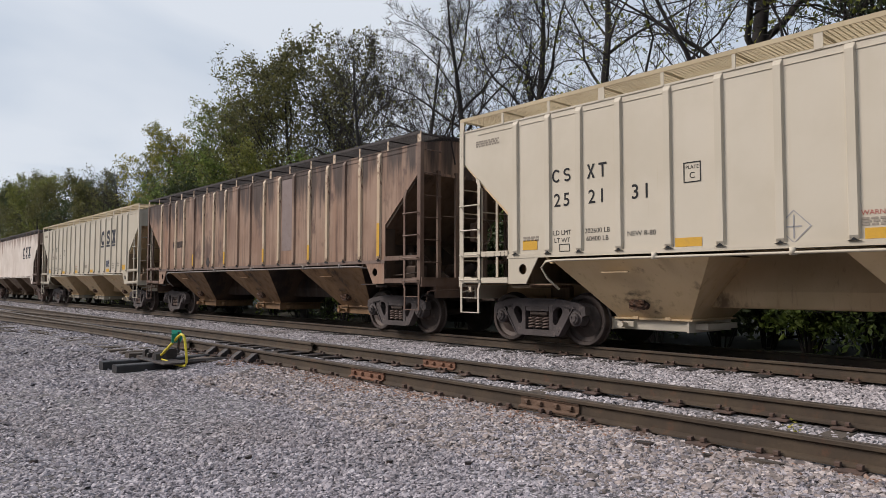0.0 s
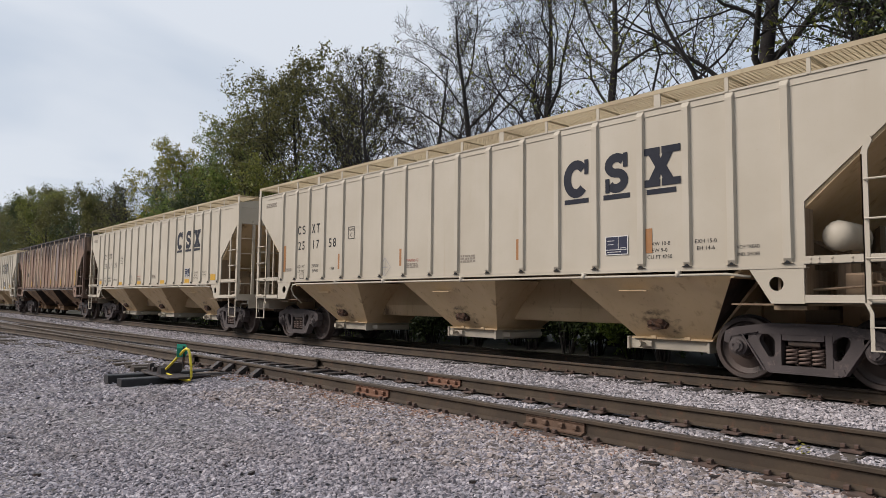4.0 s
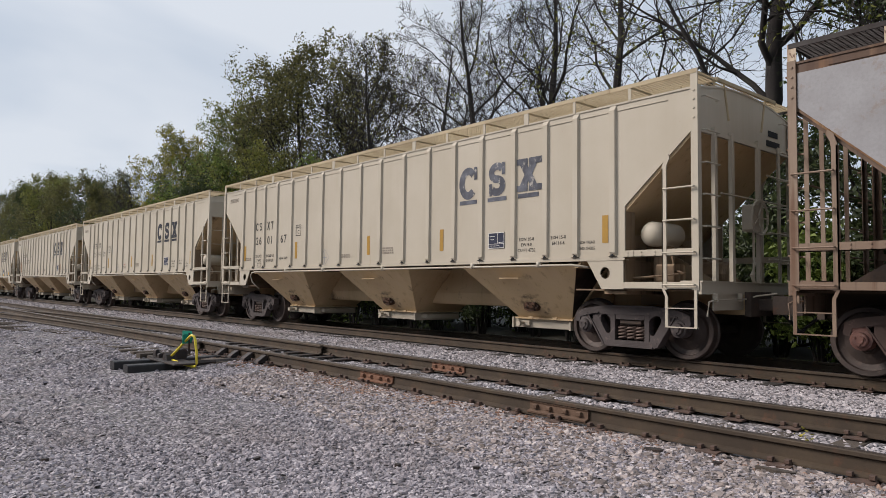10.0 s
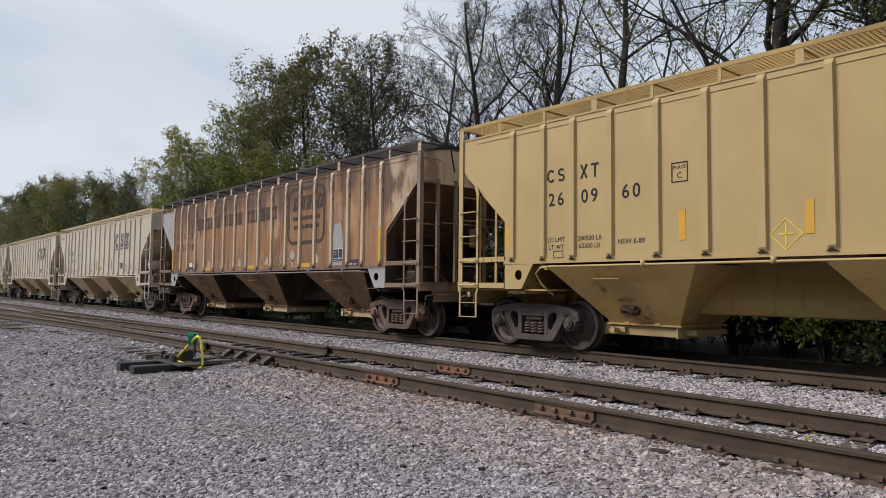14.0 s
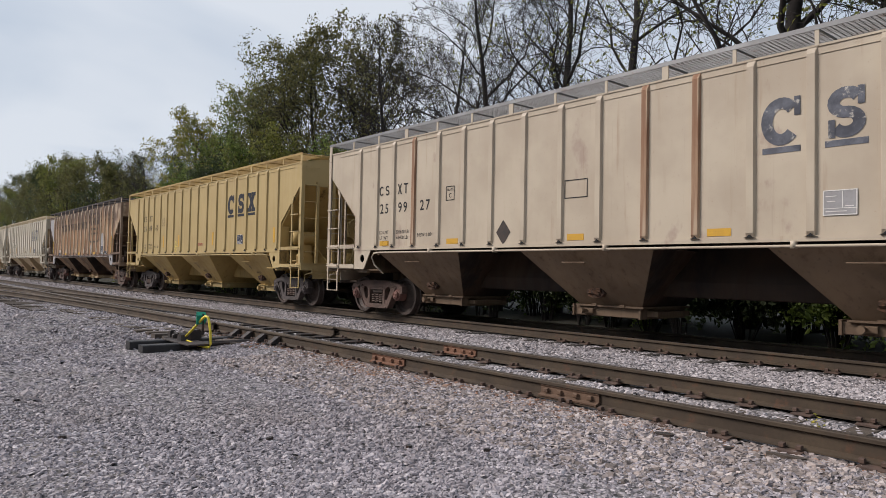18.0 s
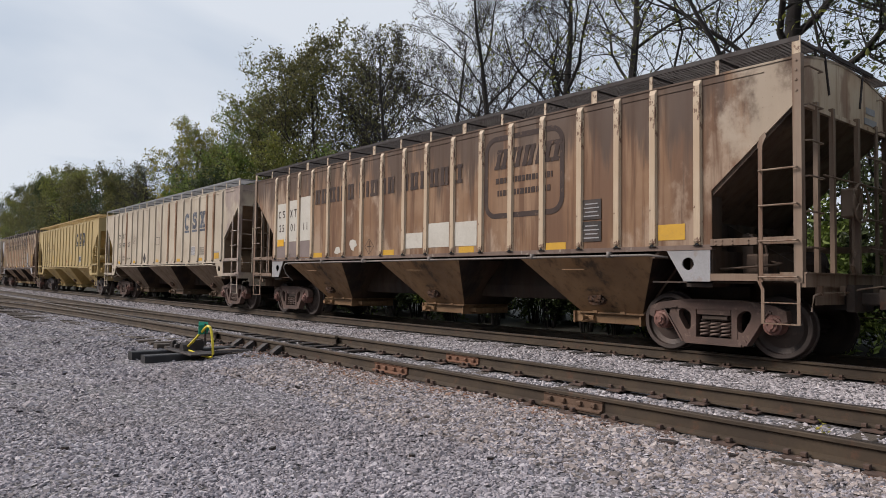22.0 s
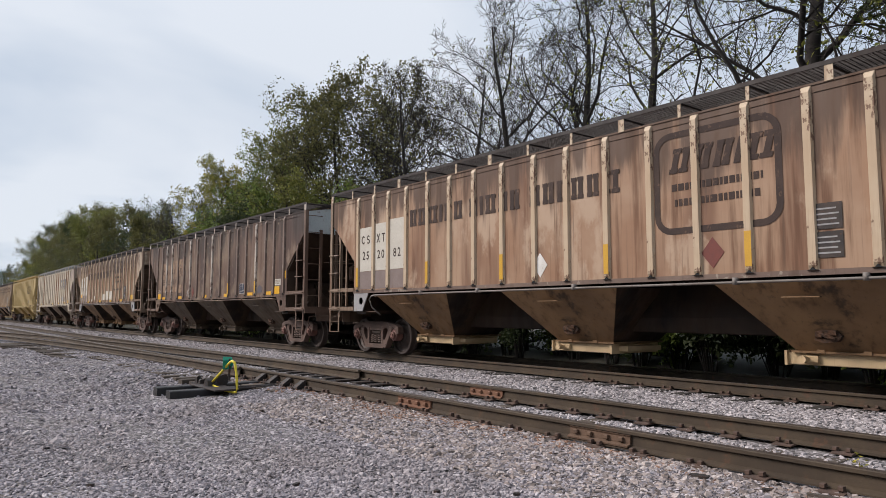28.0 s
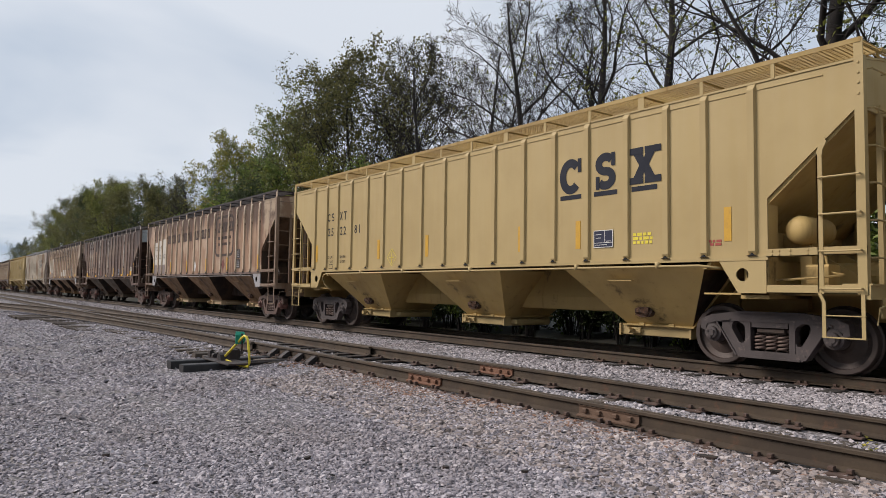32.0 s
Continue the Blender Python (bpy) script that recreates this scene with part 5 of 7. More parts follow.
def sign_shape(kind, x, z, h):
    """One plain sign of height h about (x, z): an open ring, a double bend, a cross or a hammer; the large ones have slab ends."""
    u = h / 0.6
    large = h > 0.4
    pen = (0.078 if large else 0.046) * u
    y = FACE - 0.002

    def slab(shape, x0, x1, z0, z1):
        d = y - 0.003
        shape.add([(x + x0 * u, d, z + z0 * u), (x + x1 * u, d, z + z0 * u), (x + x1 * u, d, z + z1 * u), (x + x0 * u, d, z + z1 * u)], [(0, 1, 2, 3)])
    if kind == "ring":
        s = ribbon(arc(x, z, 0.19 * u, 0.245 * u, 40, 318, 20), pen)
        if large:
            slab(s, 0.17, 0.25, 0.06, 0.31)
        return s
    if kind == "bend":
        s = ribbon(arc(x, z + 0.125 * u, 0.15 * u, 0.125 * u, 30, 262, 12) + arc(x, z - 0.125 * u, 0.15 * u, 0.125 * u, 82, -150, 12), pen * 0.94)
        if large:
            slab(s, 0.13, 0.21, 0.08, 0.31)
            slab(s, -0.21, -0.13, -0.31, -0.08)
        return s
    s = Shape()
    if kind == "cross":
        a, b, t = (0.27 if large else 0.2) * u, 0.30 * u, (0.2 if large else 0.11) * u
        c = t * 0.6
        ring = [(x - a, z + b), (x - a + t, z + b), (x, z + c), (x + a - t, z + b), (x + a, z + b), (x + c * 0.8, z), (x + a, z - b), (x + a - t, z - b), (x, z - c), (x - a + t, z - b), (x - a, z - b), (x - c * 0.8, z)]
        v = [(x, y, z)] + [(p[0], y, p[1]) for p in ring]
        s.add(v, [(0, i + 1, (i + 1) % 12 + 1) for i in range(12)])
        if large:
            for z0, z1 in ((0.19, 0.302), (-0.302, -0.19)):
                slab(s, -0.33, -0.015, z0, z1)
                slab(s, 0.015, 0.33, z0, z1)
        return s
    ring = [(x - 0.045 * u, z - 0.3 * u), (x + 0.045 * u, z - 0.3 * u), (x + 0.045 * u, z + 0.21 * u), (x + 0.2 * u, z + 0.21 * u), (x + 0.2 * u, z + 0.3 * u), (x - 0.2 * u, z + 0.3 * u), (x - 0.2 * u, z + 0.21 * u), (x - 0.045 * u, z + 0.21 * u)]
    return s.add([(p[0], y, p[1]) for p in ring], [tuple(range(8))])


def emblem(car, x, z, material):
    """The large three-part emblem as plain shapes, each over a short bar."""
    for i, kind in enumerate(("ring", "bend", "cross")):
        part("emblem_" + kind, sign_shape(kind, x + i * 0.80, z, 0.6), material, car, "painted shape of the emblem")
        flat(car, "emblem_underline", rectangle(x + i * 0.80, z - 0.42, 0.5, 0.08), material)


def small_mark(car, xs, z, h, material, lift=0.0):
    for kind, x in zip(("ring", "bend", "cross", "hammer"), xs):
        o = part("mark_" + kind, sign_shape(kind, x, z, h), material, car, "painted shape of the reporting mark")
        o.location.y = -lift


def road_marks(car, number, ink, built, limits, up=0.0, shift=0.0):
    """Reporting mark as plain blocks, the road number, weights, date, plate box and reflectors."""
    mid = lambda i: (RIBS[i] + RIBS[i + 1]) / 2 - 0.035 + shift
    x0, x1, x2 = mid(1), mid(2), mid(3)
    small_mark(car, (x0 - 0.115, x0 + 0.115, x1 - 0.115, x1 + 0.115), 2.95 + up, 0.235, ink)
    for x, n in ((x0, number[:2]), (x1, number[2:4]), (x2, number[4:])):
        words(car, n, x, 2.42 + up, 0.32, ink, 0.95)
    if limits:
        words(car, "LD LMT", x0, 1.93, 0.115, ink)
        words(car, "LT WT", x0, 1.80, 0.115, ink)
        words(car, limits[0], x1, 1.93, 0.115, ink)
        words(car, limits[1], x1, 1.80, 0.115, ink)
        if built:
            words(car, built, x2, 1.84, 0.115, ink)
        part("stencil_box", outline(x0 + 0.05, 1.71, 0.22, 0.13, 0.012), ink, car)
        if built:
            part("plate_box", outline(mid(4) + 0.02, 2.72 + up, 0.27, 0.3, 0.015), ink, car)
            words(car, "PLATE", mid(4) + 0.02, 2.77 + up, 0.075, ink)
            words(car, "C", mid(4) + 0.02, 2.63 + up, 0.13, ink)



# ---------------------------------------------------------------- the train
P_CREAM = [paint("cream_paint", tuple(c * k for c in (0.487, 0.437, 0.352)), tuple(c * k for c in (0.437, 0.386, 0.302)), (0.33, 0.235, 0.145), 0.14, (0.37, 0.31, 0.22), 0.25, s) for s, k in ((1, 0.92), (2, 1.0), (3, 0.95))]
P_GRIMY = paint("grimy_cream_paint", (0.27, 0.195, 0.12), (0.15, 0.10, 0.065), (0.08, 0.045, 0.028), 0.55, SOOT, 0.55, 31)
P_CREAM_BAY = paint("dusty_cream_paint", (0.57, 0.425, 0.255), (0.46, 0.335, 0.19), (0.15, 0.085, 0.045), 0.36, (0.13, 0.085, 0.05), 0.4, 4, (0.10, 0.066, 0.042), 0.08, smear=(0.045, 0.03, 0.022))
P_CREAM_BOARD = paint("cream_walkway", (0.42, 0.345, 0.22), (0.31, 0.245, 0.15), RUST, 0.3, SOOT, 0.2, 5)
P_WHITE = paint("chalky_white_paint", (0.45, 0.385, 0.297), (0.36, 0.298, 0.227), (0.22, 0.115, 0.065), 0.36, (0.26, 0.20, 0.155), 0.34, 6, (0.31, 0.235, 0.19), 0.06, 0.55, None, 0.0, None, 0.0, None, 0.0, (0.24, 0.185, 0.165))
P_DUSTY = paint("dusty_grey_paint", (0.6, 0.535, 0.475), (0.48, 0.41, 0.35), (0.26, 0.17, 0.125), 0.36, (0.26, 0.2, 0.165), 0.36, 38, None, 0.0, 0.55, None, 0.0, (0.42, 0.33, 0.27), 0.3, (0.2, 0.135, 0.105), 0.6)
P_WHITE_BAY = paint("brown_dusted_paint", (0.20, 0.138, 0.088), (0.11, 0.074, 0.048), DARK_RUST, 0.45, SOOT, 0.55, 7)
P_YELLOW = paint("straw_yellow_paint", (0.40, 0.30, 0.138), (0.35, 0.258, 0.115), (0.31, 0.2, 0.08), 0.1, (0.36, 0.265, 0.115), 0.25, 8)
P_YELLOW_BAY = paint("dusty_yellow_paint", (0.49, 0.345, 0.13), (0.37, 0.255, 0.10), (0.16, 0.095, 0.04), 0.35, (0.15, 0.10, 0.045), 0.4, 9, (0.09, 0.06, 0.03), 0.08, smear=(0.045, 0.03, 0.018))
P_YELLOW_BOARD = paint("yellow_walkway", (0.36, 0.25, 0.085), (0.24, 0.16, 0.06), RUST, 0.4, SOOT, 0.2, 10)
P_BROWN = [paint("rust_brown_paint", base, fade, (0.095, 0.043, 0.024), 0.62, (0.07, 0.045, 0.033), 0.52, seed, pale, 0.3, 0.55, None, 0.0, tone, 0.45, (0.075, 0.044, 0.03), 0.85, (0.40, 0.31, 0.215), 15.35)
           for seed, base, fade, pale, tone in ((11, (0.225, 0.115, 0.048), (0.30, 0.178, 0.092), (0.33, 0.215, 0.125), (0.13, 0.06, 0.03)), (12, (0.26, 0.147, 0.088), (0.35, 0.236, 0.158), (0.40, 0.29, 0.205), (0.165, 0.087, 0.053)))]
P_BROWN_PALE = paint("faded_rust_paint", (0.195, 0.104, 0.052), (0.27, 0.168, 0.1), (0.095, 0.044, 0.024), 0.68, (0.075, 0.048, 0.034), 0.55, 13, (0.325, 0.235, 0.165), 0.36, 0.55, None, 0.0, (0.12, 0.06, 0.032), 0.52, (0.066, 0.04, 0.027), 0.8, (0.38, 0.31, 0.235), 15.35)
P_BROWN_SLOPE = paint("brown_slope_paint", (0.135, 0.09, 0.062), (0.085, 0.055, 0.038), DARK_RUST, 0.45, SOOT, 0.5, 40, (0.04, 0.028, 0.022), 0.25)
P_BROWN_RIB = paint("cream_stained_post", (0.5, 0.405, 0.295), (0.4, 0.29, 0.19), (0.2, 0.095, 0.05), 0.6, (0.24, 0.165, 0.115), 0.5, 14, None, 0.0, 0.55, (0.12, 0.062, 0.04), 0.5)
P_BROWN_END = paint("cream_end_paint", (0.50, 0.41, 0.30), (0.40, 0.28, 0.18), (0.16, 0.075, 0.045), 0.55, (0.2, 0.13, 0.09), 0.5, 34, (0.23, 0.14, 0.09), 0.25)
P_BROWN_BAY = paint("oily_brown_paint", (0.26, 0.155, 0.078), (0.17, 0.10, 0.052), DARK_RUST, 0.5, SOOT, 0.55, 15, (0.028, 0.021, 0.018), 0.12, smear=(0.022, 0.017, 0.015))
# near-black for the shaded undersides as well as their grime
P_BLACK_SLOPE = paint("shade_black_grimy_paint", (0.075, 0.047, 0.031), (0.035, 0.024, 0.019), DARK_RUST, 0.4, SOOT, 0.6, 36, (0.018, 0.014, 0.013), 0.35)
P_DARK_BAY = paint("oily_dark_paint", (0.12, 0.088, 0.06), (0.075, 0.053, 0.037), DARK_RUST, 0.5, SOOT, 0.55, 37, (0.02, 0.016, 0.014), 0.3)
P_SOOTY = paint("sooty_brown_paint", (0.2, 0.121, 0.083), (0.3, 0.203, 0.144), (0.085, 0.048, 0.035), 0.62, SOOT, 0.62, 16, (0.09, 0.055, 0.043), 0.12, 0.55, None, 0.0, (0.24, 0.13, 0.08), 0.3, (0.04, 0.028, 0.024), 0.72)
P_DARK = paint("dark_brown_paint", (0.114, 0.068, 0.049), (0.155, 0.102, 0.073), (0.06, 0.032, 0.024), 0.6, SOOT, 0.42, 17, (0.2, 0.143, 0.1), 0.36, 0.55, (0.19, 0.142, 0.1), 0.34, (0.056, 0.033, 0.027), 0.62, (0.042, 0.029, 0.024), 0.68)
P_TAN_PATCH = paint("flaking_tan_paint", (0.29, 0.195, 0.125), (0.21, 0.135, 0.086), (0.12, 0.066, 0.046), 0.75, (0.085, 0.052, 0.038), 0.6, 27, (0.12, 0.076, 0.056), 0.3, 0.55, (0.10, 0.062, 0.047), 0.55)
P_DARK_RIB = paint("dark_brown_post", (0.125, 0.085, 0.068), (0.175, 0.125, 0.10), (0.07, 0.04, 0.03), 0.5, SOOT, 0.5, 18, None, 0.0, 0.55, (0.27, 0.225, 0.185), 0.3)
P_CHIPPED_RIB = paint("chipped_grey_post", (0.46, 0.42, 0.37), (0.37, 0.315, 0.265), (0.12, 0.06, 0.04), 0.4, (0.2, 0.14, 0.11), 0.4, 28, None, 0.0, 0.55, (0.09, 0.052, 0.038), 0.58)
P_DARK_RAIL = paint("rusted_ladder", (0.105, 0.064, 0.047), (0.18, 0.125, 0.095), RUST, 0.5, SOOT, 0.5, 19)
P_PALE_RAIL = paint("chipped_pale_ladder", (0.17, 0.115, 0.08), (0.25, 0.185, 0.135), RUST, 0.6, SOOT, 0.5, 35)
P_DARK_BOARD = paint("rusted_walkway", (0.024, 0.019, 0.018), (0.036, 0.027, 0.024), DARK_RUST, 0.4, (0.02, 0.016, 0.015), 0.4, 20)
P_GALV = surface("galvanised_walkway", (0.22, 0.225, 0.23), (0.14, 0.135, 0.135), (0.12, 0.08, 0.06), 2, 0.6, 0.55, 0.5, 0.1)
P_BLUE_END = surface("pale_blue_end_paint", (0.42, 0.47, 0.48), (0.36, 0.4, 0.41), (0.15, 0.09, 0.06), 1.4, 0.6, 0.7, 0, 0.1, 0, 0.3)


def cream(i):
    return dict(body=P_CREAM[i], bay=P_CREAM_BAY, slope=P_CREAM_BAY, under=P_GRIMY, gate=P_CREAM[i], board=P_CREAM_BOARD, frame=M_FRAME_GREY, tank=P_CREAM[i])


YELLOW = dict(body=P_YELLOW, bay=P_YELLOW_BAY, slope=P_YELLOW_BAY, under=P_YELLOW_BAY, gate=P_YELLOW, board=P_YELLOW_BOARD, frame=M_FRAME_GREY, tank=P_YELLOW_BAY)
P_STREAK = paint("rust_run_post", (0.36, 0.25, 0.16), (0.42, 0.34, 0.25), (0.17, 0.07, 0.035), 0.7, (0.12, 0.07, 0.045), 0.4, 22)
WHITE = dict(odd_ribs={3: P_STREAK, 10: P_STREAK, 11: P_STREAK, 15: P_STREAK, 16: P_STREAK}, body=P_WHITE, sill_paint=P_BLACK_SLOPE, bay=P_WHITE_BAY, slope=P_WHITE_BAY, under=P_WHITE_BAY, gate=P_WHITE_BAY, board=P_GALV, rail=P_WHITE, frame=M_FRAME, dark=True)


def brown(body):
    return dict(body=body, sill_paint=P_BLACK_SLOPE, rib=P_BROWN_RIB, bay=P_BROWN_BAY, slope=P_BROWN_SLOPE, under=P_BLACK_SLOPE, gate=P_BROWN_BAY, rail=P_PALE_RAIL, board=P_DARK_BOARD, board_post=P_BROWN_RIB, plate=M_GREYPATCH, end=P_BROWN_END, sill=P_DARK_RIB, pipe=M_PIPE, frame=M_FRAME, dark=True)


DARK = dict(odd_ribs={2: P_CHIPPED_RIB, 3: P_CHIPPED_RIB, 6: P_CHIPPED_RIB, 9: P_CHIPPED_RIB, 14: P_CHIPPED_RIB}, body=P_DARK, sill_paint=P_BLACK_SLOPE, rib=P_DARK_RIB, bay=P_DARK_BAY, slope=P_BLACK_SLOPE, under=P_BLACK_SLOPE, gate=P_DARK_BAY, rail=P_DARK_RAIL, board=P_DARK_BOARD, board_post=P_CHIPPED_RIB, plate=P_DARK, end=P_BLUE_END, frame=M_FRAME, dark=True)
SOOTED = dict(brown(P_SOOTY), rail=P_DARK_RAIL, rib=P_BROWN_RIB, end=P_SOOTY, plate=P_SOOTY, frame=M_FRAME_GREY, dark=False, odd_ribs={i: P_SOOTY for i in (1, 4, 8, 9, 12, 15)})


def upright_strips(car, spots, material=M_REFLECT, h=0.45):
    for x in spots:
        flat(car, "reflector", rectangle(x, 1.85, 0.115, h), material, "upright yellow reflector strip")


def post_strips(car, posts, h=0.4):
    """Yellow bands painted on the feet of single posts."""
    for i in posts:
        s = Shape()
        w, d = 0.05, 0.046
        s.prism_z([(RIBS[i] - w, -SIDE - d - 0.004), (RIBS[i] + w, -SIDE - d - 0.004), (RIBS[i] + w, -SIDE - d + 0.003), (RIBS[i] - w, -SIDE - d + 0.003)], 1.72, 1.72 + h)
        part("post_band", s, M_REFLECT, car, "yellow band on a post")


def low_strips(car, spots, w=0.42, z=1.64, h=0.13, material=M_REFLECT):
    for x in spots:
        flat(car, "reflector", rectangle(x, z, w, h), material, "yellow reflector strip")


def diamond(car, x, z, material, r=0.22, hollow=True):
    if hollow:
        s = Shape()
        v = [(x + a * k, FACE - 0.002, z + b * k) for k in (r, r - 0.018) for a, b in ((0, -1), (1, 0), (0, 1), (-1, 0))]
        s.add(v, [(i, (i + 1) % 4, 4 + (i + 1) % 4, 4 + i) for i in range(4)])
        s.box(x - 0.009, x + 0.009, FACE - 0.002, FACE + 0.001, z - r * 0.7, z + r * 0.7)
        s.box(x - r * 0.45, x + r * 0.45, FACE - 0.002, FACE + 0.001, z - 0.01, z + 0.008)
        part("placard_frame", s, material, car, "diamond placard frame")
    else:
        flat(car, "placard", [(x, z - r), (x + r * 0.8, z), (x, z + r), (x - r * 0.8, z)], material, "diamond placard")


def label_plate(car, x, z=1.85, w=0.42, h=0.30, material=M_LABEL, label="dark blue stencilled label plate"):
    flat(car, "label_plate", rectangle(x, z, w, h), material, label, FACE - 0.006)
    part("label_border", outline(x, z + h / 2, w, h, 0.012), M_WHITE, car, "thin white border").location.y = -0.009
    for r, (a, b) in enumerate(((0.08, 0.4), (0.12, 0.36), (0.66, 0.9), (0.08, 0.7))):
        flat(car, "label_line", rectangle(x - w / 2 + w * (a + b) / 2, z + h * (0.74 - 0.2 * r), w * (b - a), h * 0.03), M_WHITE, "", FACE - 0.009)
    flat(car, "label_rule", rectangle(x + w * 0.08, z + h * 0.28, 0.008, h * 0.66), M_WHITE, "", FACE - 0.009)
    flat(car, "label_rule", rectangle(x, z + h * 0.26, w * 0.94, 0.008), M_WHITE, "", FACE - 0.009)


def stacked_plates(car, x, z, w=0.40, h=0.34):
    """Two dark stencil plates, one over the other."""
    for k in (0, 1):
        flat(car, "stencil_plate", rectangle(x, z + k * (h + 0.03), w, h), M_IRON, "dark stencilled plate", FACE - 0.006)
        for r in range(4):
            flat(car, "plate_line", rectangle(x, z + k * (h + 0.03) + h * (0.15 + 0.2 * r), w * (0.8 - 0.15 * (r % 2)), 0.02), M_GREYPATCH, "", FACE - 0.010)


def emblem_at(car, ink):
    emblem(car, 11.72, 3.17, ink)


def dimensions(car, ink):
    """The stencilled sizes on two panels, and the wheel notes."""
    for k, text in enumerate(("EXW 10-8", "EW 9-0", "CU FT 4750")):
        words(car, text, 13.28, 1.96 - 0.10 * k, 0.084, ink)
    for k, text in enumerate(("EXH 15-0", "EH 14-6")):
        words(car, text, 14.02, 1.96 - 0.10 * k, 0.084, ink)
    for k, text in enumerate(("2 INCH TREAD", "COND. SHOES")):
        words(car, text, 14.6, 1.85 - 0.1 * k, 0.07, ink, 0.85)


def scrawl(car, x, z, w, h, seed, material):
    """A painted scribble that cannot be read."""
    rng = random.Random(seed)
    n = 8
    pts = [(x - w / 2 + w * k / n + rng.uniform(-0.03, 0.03), z + (h if k % 2 else 0) * rng.uniform(0.6, 1.0)) for k in range(n + 1)]
    part("scrawl", ribbon(pts, 0.014), material, car, "thin painted scribble")


def cream_car(x, tone, number, built, limits, upright=True, ink=M_BLACK, emblem_ink=M_NAVY, up=0.0, browned=False):
    car = hopper_car(x, "cream painted covered hopper car with dark emblem and lettering", dict(cream(tone), tank=P_CREAM[tone] if upright else None))
    road_marks(car, number, ink, built, limits, up)
    emblem_at(car, emblem_ink)
    bars(car, 0.75, 3.72, 0.62, 0.13, 3, M_PRINT)
    bars(car, RIBS[0] + 0.35, 1.84, 0.35, 0.1, 2, M_PRINT)
    diamond(car, 6.31, 1.84, M_GREYPATCH)
    label_plate(car, 12.52)
    dimensions(car, M_BLACK)
    bars(car, 9.05, 1.84, 0.42, 0.16, 3, M_PRINT)
    bars(car, 7.30, 1.79, 0.4, 0.11, 3, M_PRINT)
    if browned:
        upright_strips(car, (1.62,), M_UMBER, 0.72)
        upright_strips(car, (4.4, 6.9, 10.4, 13.1), M_UMBER, 0.38)
    elif upright:
        upright_strips(car, (1.62, 4.80, 8.27, 10.92, 15.0), M_MUSTARD)
    else:
        low_strips(car, (4.84, 7.34, 10.02, 12.5))
        low_strips(car, (14.76,), 0.4, 1.70, 0.2)
        low_strips(car, (1.81,), 0.34, 1.70, 0.17)
    if emblem_ink is M_NAVY:
        words(car, "WARNING", 7.30, 1.93, 0.085, M_REDINK)
    return car


def slab_row(car, x0, widths, z, h, step, material, slant=0.0):
    """A long painted name as a row of plain flanged posts, as wide as its signs; a negative width is a gap."""
    x, d = x0, FACE - 0.005
    for w in widths:
        if w > 0:
            count = max(1, round(w / 0.17))
            s = Shape()
            for k in range(count):
                a, b = x + w * k / count, x + w * (k + 1) / count - 0.02
                m = (a + b) / 2
                t = 0.05
                ring = [(a, z), (b, z), (b, z + 0.075), (m + t, z + 0.075), (m + t, z + h - 0.075), (b, z + h - 0.075), (b, z + h), (a, z + h), (a, z + h - 0.075), (m - t, z + h - 0.075), (m - t, z + 0.075), (a, z + 0.075)]
                s.add([(px + slant * (pz - z) / h, d, pz) for px, pz in ring], [tuple(range(12))])
            part("slab_sign", s, material, car, "faded painted flanged posts")
        x += abs(w) + step


def system_car(x, body, number, P=None, patch=True):
    """A rust-brown car with a long faded name and a round-cornered panel."""
    car = hopper_car(x, "rust-streaked brown covered hopper car with a faded painted name", dict(P or brown(body)))
    mid = lambda i: (RIBS[i] + RIBS[i + 1]) / 2
    if patch:
        for i in (0, 1, 2):
            flat(car, "number_patch", rectangle(mid(i), 2.12, RIBS[i + 1] - RIBS[i] - 0.16, 1.13 + 0.05 * i), M_NUMBERPATCH, "cream number patch")
            flat(car, "primer_patch", rectangle(mid(i), 1.66, RIBS[i + 1] - RIBS[i] - 0.16, 0.45), M_MAUVE, "mauve repainted field")
    ink = M_BROWNINK
    face = FACE - 0.003
    for i, n in ((0, number[:2]), (1, number[2:4]), (2, number[4:])):
        words(car, n, mid(i), 2.42, 0.3, ink, 0.95, face - 0.002)
    small_mark(car, (mid(0) - 0.12, mid(0) + 0.12, mid(1) - 0.12, mid(1) + 0.12) if patch else (mid(0), mid(1), mid(2), mid(3)), 2.93, 0.22, ink, 0.005)
    slab_row(car, 3.82, (0.28, 0.30, 0.38, 0.12, 0.27, 0.30, -0.10, 0.27, 0.12, 0.33, 0.28, 0.28, -0.14, 0.28, 0.30, 0.28, 0.30, 0.28, 0.38), 3.08, 0.39, 0.062, ink)
    part("panel_outline", outline(11.6, 3.07, 2.04, 1.6, 0.10, 0.3), ink, car, "round-cornered painted frame")
    slab_row(car, 10.85, (0.34, 0.3, 0.28, 0.12, 0.42), 3.22, 0.38, 0.05, ink, 0.1)
    bars(car, 11.62, 2.9, 1.45, 0.15, 1, ink)
    bars(car, 11.62, 2.66, 1.35, 0.15, 1, ink)
    return car


